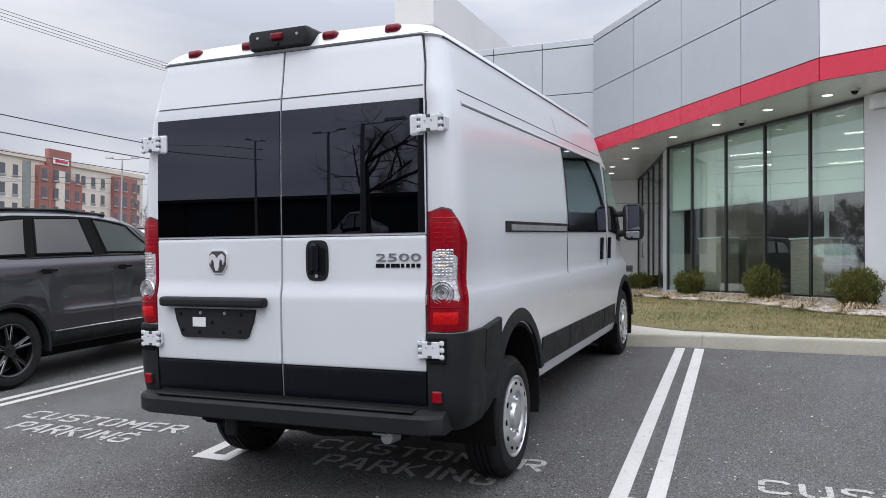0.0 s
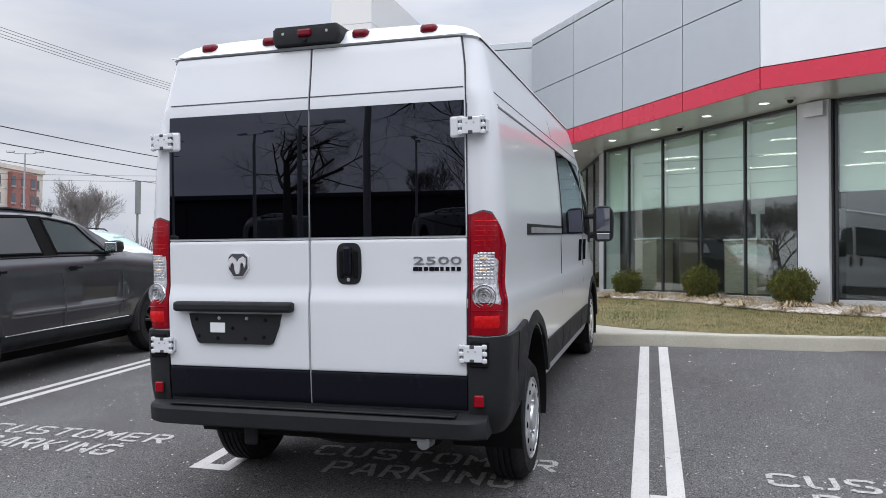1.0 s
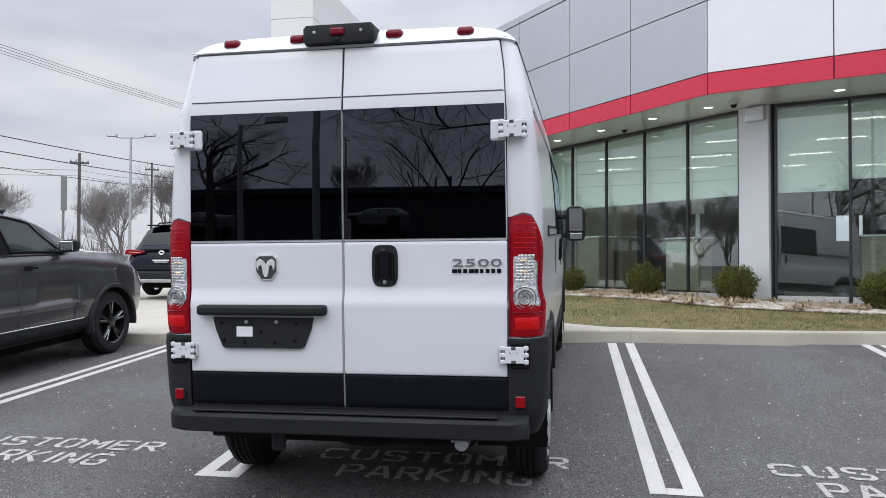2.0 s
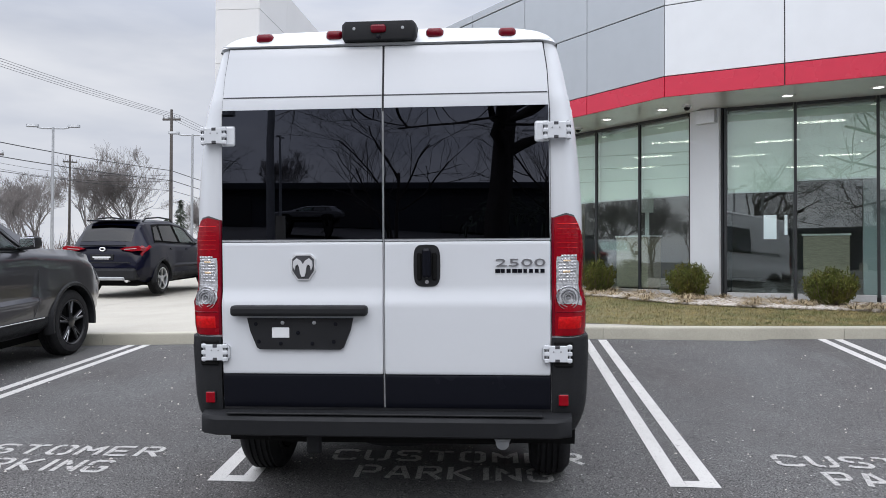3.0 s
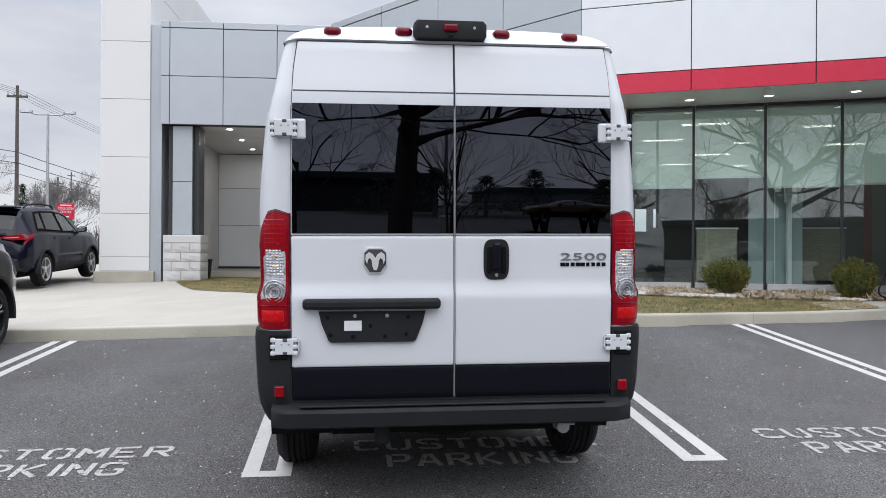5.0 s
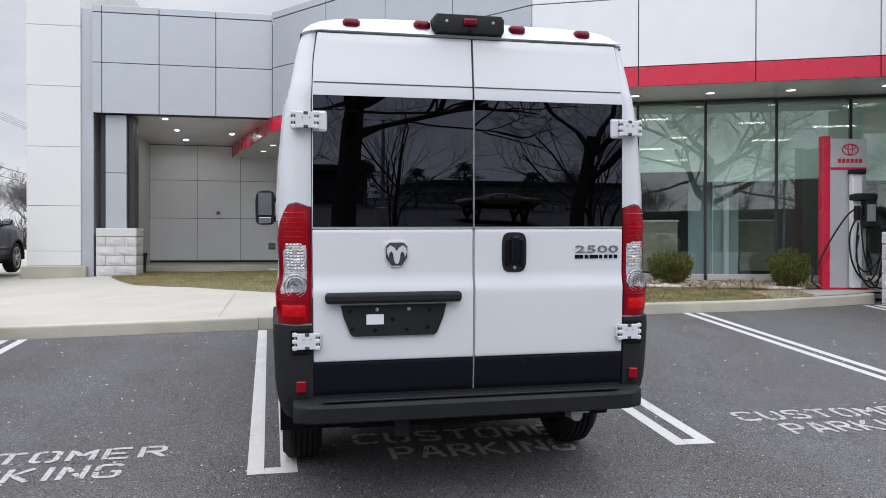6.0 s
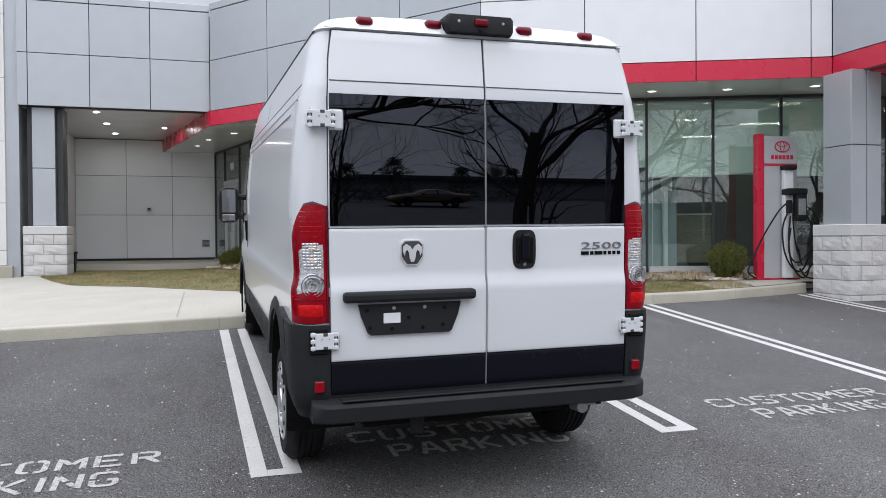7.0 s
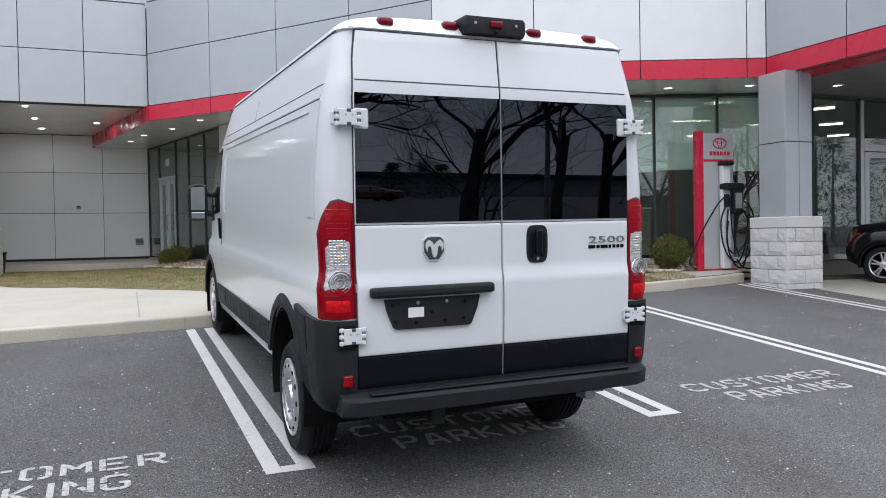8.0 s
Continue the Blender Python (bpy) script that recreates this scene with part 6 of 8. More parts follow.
def car_across(c, name, y0, y1, w_edge, mat, parent, lift=0.006, label="", nu=12, nv=6):
    """A pane over the whole width, from y0 to y1 along the top of the skin."""
    bm = bmesh.new()
    g = {}
    for k, l in enumerate((lift, lift - 0.012)):
        for j in range(nv + 1):
            for i in range(nu + 1):
                u = lerp(-1, 1, i / nu)
                w = lerp(9.0, w_edge, abs(u))
                g[k, j, i] = bm.verts.new(car_point(c, lerp(y0, y1, j / nv), w, 1 if u >= 0 else -1, l))
    for k in (0, 1):
        for j in range(nv):
            for i in range(nu):
                bm.faces.new((g[k, j, i], g[k, j, i + 1], g[k, j + 1, i + 1], g[k, j + 1, i]))
    bmesh.ops.remove_doubles(bm, verts=bm.verts, dist=1e-5)
    bmesh.ops.recalc_face_normals(bm, faces=bm.faces)
    return part(name, bm, mat, parent, label, smooth=50)


def car_line(c, name, pts, width, mat, parent, s, lift=0.0):
    return part(name, tube(bmesh.new(), [car_point(c, y, w, s, lift) for y, w in pts], width / 2, 6), mat, parent, smooth=60)


def build_car(c, m, label, paint, trim, wheel_style, rim_mat, detail=True, category="car"):
    v = thing(c["name"], m, label, category)
    ys = sorted({*np.linspace(0.0, c["length"], 60).round(4), *[y for y, _ in c["top"]]})
    rings = []
    for y in ys:
        h = car_section(c, y)
        rings.append([(x, y, z) for _, x, z in h] + [(-x, y, z) for _, x, z in h[-2:0:-1]])
    body = part("body", loft(bmesh.new(), rings), paint, v, "", smooth=32)
    R = c["arch"]
    cs = []
    for cy in c["axles"]:
        for s in (-1, 1):
            b = bmesh.new()
            prism(b, [(cy + R * math.cos(2 * math.pi * k / 32), c["tyre"] + 0.02 + R * math.sin(2 * math.pi * k / 32)) for k in range(32)], "x", s * (c["half"] - 0.36), s * (c["half"] + 0.3))
            cs.append(b)
    cut(body, cs)
    if c.get("open_pane"):
        b = bmesh.new()
        ring = [car_point(c, y, w) for y, w in c["open_pane"]]
        prism(b, [(p.y, p.z) for p in ring], "x", -1.2, 1.2)
        cut(body, [b])
        for s in (-0.36, 0.36):
            part("seat", loft(bmesh.new(), [[(s + 0.2 * a * k, yy, zz + 0.02) for a, yy, zz in ((-1, y0, z0), (1, y0, z0), (1, y0 + 0.14, z0), (-1, y0 + 0.14, z0))] for k, y0, z0 in ((1.0, c["seat_y"], 0.9), (1.0, c["seat_y"] - 0.10, 1.30), (0.55, c["seat_y"] - 0.13, 1.36), (0.6, c["seat_y"] - 0.16, 1.52))]), UNDERBODY_AND_SHADE, v, "dark seat back", smooth=40)
    for f in body.data.polygons:
        f.use_smooth = True
    body.data.set_sharp_from_angle(angle=radians(32))
    for cy in c["axles"]:
        for s in (-1, 1):
            wheel(v, s * (c["half"] - 0.02), cy, c["tyre"], c["tyre"], 0.24, c["rim"], s, wheel_style, rim_mat=rim_mat)
            part("arch_trim", arch_strip(cy, c["tyre"] + 0.02, R - 0.035, R + 0.03, -12, 192, s * (c["half"] - 0.08), s * (c["half"] + 0.012)), c.get("arch_mat", trim), v, smooth=45)
            part("arch_liner", boxed(s * (c["half"] - 0.38), s * (c["half"] - 0.355), cy - R, cy + R, 0.25, c["tyre"] + R), UNDERBODY_AND_SHADE, v)
    part("keel", boxed(-c["half"] + 0.3, c["half"] - 0.3, 0.3, c["length"] - 0.3, 0.22, 0.40, 0.02), UNDERBODY_AND_SHADE, v)
    a0, a1 = c["axles"]
    for s in (-1, 1):
        car_patch(c, "sill", [(a0 + R + 0.03, 1.3), (a1 - R - 0.03, 1.3), (a1 - R - 0.03, 2.35), (a0 + R + 0.03, 2.35)], trim, v, s, 0.012)
        for q in c["pillars"]:
            car_patch(c, "pillar_trim", q, UNDERBODY_AND_SHADE, v, s, 0.004, nu=16)
        for q, mat in c["panes"]:
            pane = car_patch(c, "window", q, mat, v, s, 0.010)
            rim_ = [(lerp(a[0], b[0], k / 5), lerp(a[1], b[1], k / 5)) for a, b in zip(q, q[1:] + q[:1]) for k in range(5)]
            part("window_frame", tube(bmesh.new(), [car_point(c, y, w_, s, 0.008) for y, w_ in rim_ + rim_[:1]], 0.013, 6), UNDERBODY_AND_SHADE, v)
        for pts in c["seams"]:
            car_line(c, "door_seam", pts, 0.008, SEAM, v, s, -0.001)
        for y in c["handles"]:
            car_patch(c, "door_handle", [(y, 4.36), (y + 0.20, 4.36), (y + 0.20, 4.46), (y, 4.46)], c.get("handle_mat", paint), v, s, 0.034)
            # black patch for the shade in the handle's cup; no recess is cut
            car_patch(c, "handle_cup", [(y + 0.04, 4.28), (y + 0.15, 4.28), (y + 0.15, 4.52), (y + 0.04, 4.52)], UNDERBODY_AND_SHADE, v, s, 0.003)
        if c["tail"]:
            q, mat = c["tail"]
            car_patch(c, "tail_lamp", q, mat, v, s, 0.012, "red tail lamp")
        if c["head"]:
            car_patch(c, "head_lamp", c["head"], HEAD_LENS, v, s, 0.010, "dark head lamp")
        my = c["mirror"]
        p = car_point(c, my, 5.1, s)
        mr = part("mirror", loft(bmesh.new(), [[(p.x + s * (0.13 + 0.10 * a * k), p.y + o, p.z + 0.08 + 0.075 * b * k) for a, b in ((-1, -0.6), (-0.6, -1), (0.7, -0.9), (1, -0.3), (0.9, 0.7), (0.4, 1), (-0.6, 0.9), (-1, 0.5))] for k, o in ((0.9, -0.06), (1, -0.03), (0.95, 0.05), (0.5, 0.10))]), trim, v, "door mirror", smooth=45)
        part("mirror_arm", tube(bmesh.new(), [p + Vector((-s * 0.02, 0, 0.0)), p + Vector((s * 0.08, 0, 0.04))], 0.022, 6), trim, mr)
        part("mirror_glass", boxed(p.x + s * 0.05, p.x + s * 0.21, p.y - 0.068, p.y - 0.06, p.z + 0.03, p.z + 0.135, 0.004), CHROME, mr)
        car_line(c, "window_trim", c["belt_line"], 0.016, c.get("belt_mat", trim), v, s, 0.004)
        if c.get("rails"):
            y0, y1 = c["rails"]
            part("roof_rail", tube(bmesh.new(), [car_point(c, y, 7.0, s, 0.0) + Vector((0, 0, h)) for y, h in ((y0, 0.0), (y0 + 0.12, 0.06), ((y0 + y1) / 2, 0.075), (y1 - 0.12, 0.06), (y1, 0.0))], 0.018, 8), BLACK_PLASTIC, v, "black roof rail", smooth=60)
    y0, y1 = c["windscreen"]
    car_across(c, "windscreen", y0, y1, 6.6, CAR_GLASS if c.get("see_through") else DARK_GLASS, v)
    y0, y1 = c["rear_window"]
    car_across(c, "rear_window", y0, y1, 6.7, TINTED_GLASS, v, label="dark rear window")
    return v


JEEP = dict(name="sport_utility_car", length=4.82, half=0.965, tyre=0.39, rim=0.262, arch=0.45, axles=(0.98, 3.895),
            top=[(0, 0.90), (0.03, 1.00), (0.10, 1.12), (0.16, 1.28), (0.30, 1.60), (0.42, 1.745), (0.60, 1.79), (1.2, 1.842), (1.9, 1.835), (2.35, 1.808), (2.65, 1.75), (2.95, 1.64), (3.25, 1.455), (3.42, 1.325), (3.6, 1.285), (4.1, 1.245), (4.45, 1.185), (4.62, 1.10), (4.74, 0.97), (4.82, 0.78)],
            belt=[(0, 0.80), (0.12, 1.05), (0.3, 1.24), (0.8, 1.285), (1.6, 1.275), (2.4, 1.265), (3.2, 1.255), (3.45, 1.235), (4.1, 1.165), (4.5, 1.06), (4.7, 0.92), (4.82, 0.72)],
            bottom=[(0, 0.44), (0.3, 0.36), (0.6, 0.34), (4.0, 0.33), (4.5, 0.34), (4.82, 0.46)],
            wide=[(0, 0.82), (0.08, 0.88), (0.3, 0.93), (0.9, 0.965), (3.9, 0.965), (4.4, 0.93), (4.7, 0.84), (4.82, 0.72)],
            roof=[(0, 0.70), (0.3, 0.68), (0.6, 0.69), (1.5, 0.72), (2.3, 0.71), (3.0, 0.72), (3.4, 0.80), (4.1, 0.86), (4.5, 0.80), (4.82, 0.6)],
            panes=[([(0.64, 5.12), (1.24, 5.12), (1.34, 5.92), (0.80, 5.88)], DARK_GLASS), ([(1.36, 5.12), (2.10, 5.12), (2.04, 5.95), (1.45, 5.93)], DARK_GLASS), ([(2.29, 5.12), (3.10, 5.12), (2.72, 5.92), (2.22, 5.95)], CAR_GLASS)],
            pillars=[[(0.60, 5.06), (2.31, 5.06), (2.24, 6.0), (0.78, 5.98)]], open_pane=[(2.31, 5.14), (3.04, 5.14), (2.69, 5.90), (2.24, 5.92)], seat_y=2.3,
            seams=[[(1.38, 5.95), (1.30, 5.0), (1.32, 4.0), (1.44, 3.0), (1.50, 2.4)], [(2.12, 5.98), (2.19, 5.0), (2.30, 4.2), (2.32, 3.0), (2.32, 2.3)], [(3.18, 4.9), (3.26, 4.0), (3.24, 3.0), (3.20, 2.4)], [(0.62, 6.3), (0.60, 6.05), (1.1, 6.12), (2.0, 6.12), (2.8, 6.05), (3.18, 5.05)]],
            handles=(1.34, 2.37), tail=([(0.06, 4.3), (0.42, 4.3), (0.40, 4.9), (0.10, 4.9)], RED_LENS), head=[(4.60, 4.0), (4.76, 3.9), (4.72, 4.6), (4.54, 4.7)], mirror=3.05,
            belt_line=[(0.60, 5.05), (1.4, 5.05), (2.3, 5.05), (3.12, 5.05)], windscreen=(2.74, 3.37), rear_window=(0.18, 0.40), see_through=True, handle_mat=GLOSS_BLACK)
jx, jy = -5.47, 0.99
jeep = build_car(JEEP, pose(jx, jy, lot_z(jx, jy + 2.4) - 2.4 * 0.0626, 3.58, -1.0, 0.3), "dark graphite grey sport utility car with black wheels", GREY_PAINT, BLACK_PLASTIC, "ten", BLACK_ALLOY)
for s in (-1, 1):
    car_line(JEEP, "sill_trim", [(1.50, 2.34), (2.2, 2.34), (3.34, 2.34)], 0.014, CHROME, jeep, s, 0.012)
    car_line(JEEP, "roof_rail", [(0.62, 6.85), (1.2, 6.9), (1.9, 6.9), (2.5, 6.85)], 0.03, BLACK_PLASTIC, jeep, s, 0.012)

RAV = dict(name="crossover_car", length=4.60, half=0.93, tyre=0.355, rim=0.24, arch=0.42, axles=(0.97, 3.66),
           top=[(0, 0.86), (0.03, 0.98), (0.10, 1.10), (0.20, 1.24), (0.36, 1.46), (0.50, 1.60), (0.66, 1.655), (1.3, 1.69), (1.9, 1.685), (2.3, 1.65), (2.65, 1.56), (3.0, 1.37), (3.3, 1.19), (3.5, 1.14), (4.0, 1.09), (4.3, 1.01), (4.48, 0.88), (4.60, 0.70)],
           belt=[(0, 0.78), (0.15, 1.0), (0.4, 1.12), (0.9, 1.14), (1.6, 1.11), (2.5, 1.08), (3.2, 1.06), (3.5, 1.04), (4.0, 0.99), (4.4, 0.86), (4.60, 0.64)],
           bottom=[(0, 0.42), (0.3, 0.33), (0.6, 0.28), (4.0, 0.28), (4.4, 0.30), (4.60, 0.42)],
           wide=[(0, 0.78), (0.1, 0.86), (0.35, 0.91), (0.9, 0.93), (3.7, 0.93), (4.2, 0.88), (4.45, 0.78), (4.60, 0.66)],
           roof=[(0, 0.64), (0.4, 0.60), (0.7, 0.62), (1.5, 0.65), (2.3, 0.64), (3.0, 0.68), (3.4, 0.76), (4.0, 0.80), (4.6, 0.5)],
           panes=[([(0.72, 5.15), (1.06, 5.12), (1.12, 5.9), (0.90, 5.85)], DARK_GLASS), ([(1.10, 5.12), (1.92, 5.10), (1.84, 5.93), (1.18, 5.9)], DARK_GLASS), ([(2.00, 5.10), (2.92, 5.10), (2.50, 5.9), (1.92, 5.93)], CAR_GLASS)],
           pillars=[[(0.68, 5.06), (2.02, 5.06), (1.94, 5.98), (0.88, 5.95)]], open_pane=[(2.02, 5.12), (2.86, 5.12), (2.47, 5.88), (1.94, 5.9)], seat_y=2.1,
           seams=[[(1.06, 5.9), (1.06, 5.0), (1.10, 4.0), (1.28, 3.0)], [(1.95, 5.95), (1.98, 5.0), (2.02, 4.0), (2.02, 2.4)], [(3.02, 4.9), (3.08, 4.0), (3.05, 2.5)]],
           handles=(1.30, 2.16), tail=None, head=[(4.1, 4.2), (4.42, 4.1), (4.38, 4.7), (4.05, 4.8)], mirror=2.86,
           belt_line=[(0.7, 5.05), (1.4, 5.05), (2.2, 5.05), (2.95, 5.05)], windscreen=(2.42, 3.20), rear_window=(0.17, 0.44), see_through=True, rails=(0.75, 2.2), handle_mat=NAVY_PAINT)
rx, ry = -8.2, 12.03
rav = build_car(RAV, pose(rx, ry, 0.545, 2.2, 0, 0.5), "navy blue crossover car with roof rails and two-tone wheels", NAVY_PAINT, BLACK_PLASTIC, "five", STEEL)
part("rear_bumper", boxed(-0.76, 0.76, -0.05, 0.25, 0.36, 0.62, 0.05, 2), BLACK_PLASTIC, rav)
part("number_plate", boxed(-0.26, 0.26, -0.02, 0.03, 0.80, 0.92, 0.005), BLACK_PLASTIC, rav, "dealer plate with unreadable pale bars")
part("plate_bar", boxed(-0.2, 0.2, -0.026, -0.018, 0.845, 0.875), WHITE_PAINT, rav)
part("plate_bar", boxed(-0.16, 0.16, -0.026, -0.018, 0.815, 0.83), WHITE_PAINT, rav)
part("maker_badge", lathe(bmesh.new(), [(-0.01, 0.03), (-0.016, 0.045), (-0.01, 0.06), (0.03, 0.06)], "y", 20, Matrix.Translation((0, 0.02, 1.03)) @ Matrix.Diagonal((1.2, 1, 0.8, 1)), caps=False), CHROME, rav)
part("tail_strip", boxed(-0.5, 0.5, 0.0, 0.08, 1.10, 1.125, 0.008), GLOSS_BLACK, rav)
part("diffuser", boxed(-0.52, 0.52, -0.065, 0.1, 0.36, 0.44, 0.02), GALV, rav, "silver lower diffuser")
part("tailgate_crease", boxed(-0.62, 0.62, -0.016, 0.04, 0.735, 0.755, 0.006), BLACK_PLASTIC, rav)
for s in (-1, 1):
    lamp = part("tail_lamp", prism(bmesh.new(), [(s * x_, z_) for x_, z_ in ((0.40, 1.035), (0.52, 1.075), (0.82, 1.105), (0.885, 1.06), (0.87, 1.00), (0.66, 0.985), (0.50, 1.01))], "y", -0.012, 0.20), RED_LENS, rav, "red and white tail lamp")
    part("lamp_band", prism(bmesh.new(), [(s * x_, z_) for x_, z_ in ((0.50, 1.035), (0.78, 1.055), (0.78, 1.04), (0.50, 1.022))], "y", -0.018, 0.0), CLEAR_LENS, lamp, "pale band")
    car_patch(RAV, "side_lamp", [(0.10, 4.50), (0.46, 4.62), (0.40, 4.90), (0.10, 4.92)], RED_LENS, rav, s, 0.012, "red wrap-round lamp")
    part("exhaust_tip", lathe(bmesh.new(), [(-0.02, 0.03), (-0.02, 0.045), (0.15, 0.045)], "y", 14, Matrix.Translation((s * 0.55, 0.0, 0.36))), CHROME, rav)
part("spoiler", boxed(-0.56, 0.56, 0.36, 0.64, 1.635, 1.668, 0.012), GLOSS_BLACK, rav)

SEDAN = dict(name="sedan_car", length=4.75, half=0.90, tyre=0.33, rim=0.225, arch=0.38, axles=(1.02, 3.80),
             top=[(0, 0.72), (0.04, 0.95), (0.12, 1.04), (0.5, 1.09), (0.85, 1.12), (1.2, 1.26), (1.6, 1.40), (2.1, 1.45), (2.5, 1.43), (2.9, 1.31), (3.3, 1.11), (3.5, 1.03), (4.0, 0.96), (4.4, 0.87), (4.65, 0.72), (4.75, 0.58)],
             belt=[(0, 0.66), (0.2, 0.93), (0.8, 0.98), (1.6, 0.96), (2.5, 0.94), (3.3, 0.92), (4.0, 0.86), (4.5, 0.74), (4.75, 0.52)],
             bottom=[(0, 0.40), (0.3, 0.26), (0.6, 0.20), (4.2, 0.20), (4.5, 0.22), (4.75, 0.36)],
             wide=[(0, 0.74), (0.1, 0.82), (0.4, 0.88), (1.0, 0.90), (3.8, 0.90), (4.4, 0.84), (4.65, 0.72), (4.75, 0.58)],
             roof=[(0, 0.66), (0.8, 0.62), (1.4, 0.56), (2.1, 0.56), (2.7, 0.58), (3.3, 0.70), (4.0, 0.76), (4.75, 0.45)],
             panes=[([(1.16, 5.15), (2.02, 5.12), (2.02, 5.92), (1.62, 5.85)], DARK_GLASS), ([(2.10, 5.12), (3.05, 5.12), (2.62, 5.88), (2.10, 5.92)], DARK_GLASS)],
             pillars=[[(1.12, 5.06), (3.08, 5.06), (2.64, 5.96), (1.6, 5.92)]],
             seams=[[(2.06, 5.95), (2.06, 5.0), (2.06, 4.0), (2.02, 2.4)], [(3.1, 4.9), (3.12, 4.0), (3.08, 2.5)]],
             handles=(1.35, 2.2), tail=([(0.02, 4.45), (0.26, 4.55), (0.22, 4.97), (0.03, 4.97)], RED_LENS), head=[(4.2, 4.2), (4.55, 4.0), (4.5, 4.6), (4.15, 4.8)], mirror=2.98,
             belt_line=[(1.1, 5.05), (1.8, 5.05), (2.4, 5.05), (3.08, 5.05)], windscreen=(2.62, 3.28), rear_window=(0.92, 1.5))
build_car({**SEDAN, "axles": (0.62, 3.42)}, pose(10.86, 6.83, lot_z(11.0, 5.9) + 0.008, 0, 0, -150), "black sedan car under the entrance porch", BLACK_PAINT, GLOSS_BLACK, "ten", STEEL)
build_car({**RAV, "name": "white_crossover_car"}, pose(-14.1, 12.0, yard_z(-11, 12.0), 0, 1.0, -90), "white crossover car parked on the concrete apron", WHITE_PAINT, GLOSS_BLACK, "ten", STEEL)


# ---- vehicle charger ----
def build_charger():
    c = thing("vehicle_charger", pose(8.05, 7.42, yard_z(8.0, 7.4) + 0.012, 0, 0, -8), "grey charging pylon with red edge, wall box and hanging cables", "charger")
    part("pylon", boxed(-0.26, 0.36, -0.06, 0.06, 0.02, 2.50, 0.006), material("pylon_grey", (0.40, 0.41, 0.42), rough=0.4, grain=0.03, stain=0.15), c)
    part("red_edge", boxed(-0.39, -0.262, -0.07, 0.07, 0.02, 2.54, 0.006), RED_PANEL, c, "red side panel")
    part("foot", boxed(-0.41, 0.40, -0.10, 0.10, 0.0, 0.03, 0.006), RED_PANEL, c)
    part("red_line", boxed(-0.255, 0.36, -0.066, -0.058, 1.985, 2.025, 0.002), RED_PANEL, c)
    def hoop(name, cx, cz, rx_, rz_, bar, parent, label=""):
        pts = [(cx + rx_ * math.cos(6.2832 * k / 36), -0.062, cz + rz_ * math.sin(6.2832 * k / 36)) for k in range(37)]
        return part(name, tube(bmesh.new(), pts, bar, 6), RED_PANEL, parent, label, smooth=60)

    em = hoop("emblem", 0.08, 2.32, 0.135, 0.092, 0.010, c, "red oval emblem")
    hoop("emblem_ring", 0.08, 2.322, 0.040, 0.085, 0.008, em)
    hoop("emblem_ring", 0.08, 2.362, 0.095, 0.040, 0.008, em)
    for k in range(6):
        part("name_bar", boxed(-0.13 + k * 0.072, -0.13 + k * 0.072 + 0.054, -0.066, -0.058, 2.10, 2.17, 0.002), RED_PANEL, c)
    post = part("post", boxed(0.04, 0.21, -0.20, -0.09, 0.03, 1.92, 0.015, 2), WHITE_PAINT, c, "pale charger post")
    part("post_cap", boxed(0.01, 0.25, -0.26, -0.08, 1.90, 1.985, 0.03, 2), BLACK_PLASTIC, post)
    part("bracket", boxed(0.08, 0.18, -0.09, -0.06, 0.9, 1.2), GALV, post)
    unit = part("charge_unit", boxed(0.19, 0.39, -0.32, -0.12, 1.02, 1.52, 0.03, 2), BLACK_PLASTIC, c, "black and grey charge unit")
    part("unit_face", boxed(0.22, 0.36, -0.326, -0.316, 1.12, 1.40, 0.004), GALV, unit)
    part("unit_top", boxed(0.03, 0.40, -0.33, -0.10, 1.46, 1.58, 0.03, 2), BLACK_PLASTIC, unit)
    part("holster", boxed(0.06, 0.15, -0.26, -0.14, 1.15, 1.38, 0.02, 2), BLACK_PLASTIC, unit)
    for pts, r in (([(0.10, -0.22, 1.35), (-0.10, -0.26, 1.2), (-0.36, -0.24, 0.8), (-0.52, -0.2, 0.45), (-0.62, -0.16, 0.15), (-0.50, -0.2, 0.04)], 0.014),
                   ([(0.10, -0.22, 1.20), (-0.04, -0.26, 0.9), (-0.02, -0.28, 0.5), (0.12, -0.28, 0.22), (0.30, -0.28, 0.16), (0.44, -0.26, 0.4), (0.52, -0.24, 0.8), (0.54, -0.22, 1.0)], 0.015),
                   ([(0.12, -0.24, 1.10), (0.05, -0.3, 0.7), (0.10, -0.3, 0.3), (0.26, -0.3, 0.06), (0.40, -0.3, 0.10), (0.50, -0.28, 0.5), (0.60, -0.26, 0.85), (0.56, -0.22, 1.02)], 0.015),
                   ([(0.56, -0.22, 1.02), (0.74, -0.24, 0.8), (0.90, -0.26, 0.4), (0.86, -0.3, 0.1), (0.62, -0.34, 0.03), (0.36, -0.34, 0.05), (0.24, -0.32, 0.2)], 0.015),
                   ([(0.40, -0.2, 1.3), (0.62, -0.22, 1.1), (0.66, -0.24, 0.6), (0.5, -0.26, 0.25), (0.36, -0.3, 0.12)], 0.013),
                   ([(0.42, -0.2, 1.15), (0.52, -0.24, 0.9), (0.44, -0.28, 0.5), (0.2, -0.3, 0.3), (0.05, -0.3, 0.5), (0.1, -0.28, 0.9)], 0.013),
                   ([(0.20, -0.26, 1.5), (0.12, -0.30, 1.2), (0.18, -0.3, 0.6), (0.30, -0.3, 0.25)], 0.012)):
        fine = []
        P = [Vector(p) for p in pts]
        for i in range(len(P) - 1):
            a, b, d, e = P[max(0, i - 1)], P[i], P[i + 1], P[min(len(P) - 1, i + 2)]
            for k in range(5):
                t = k / 5
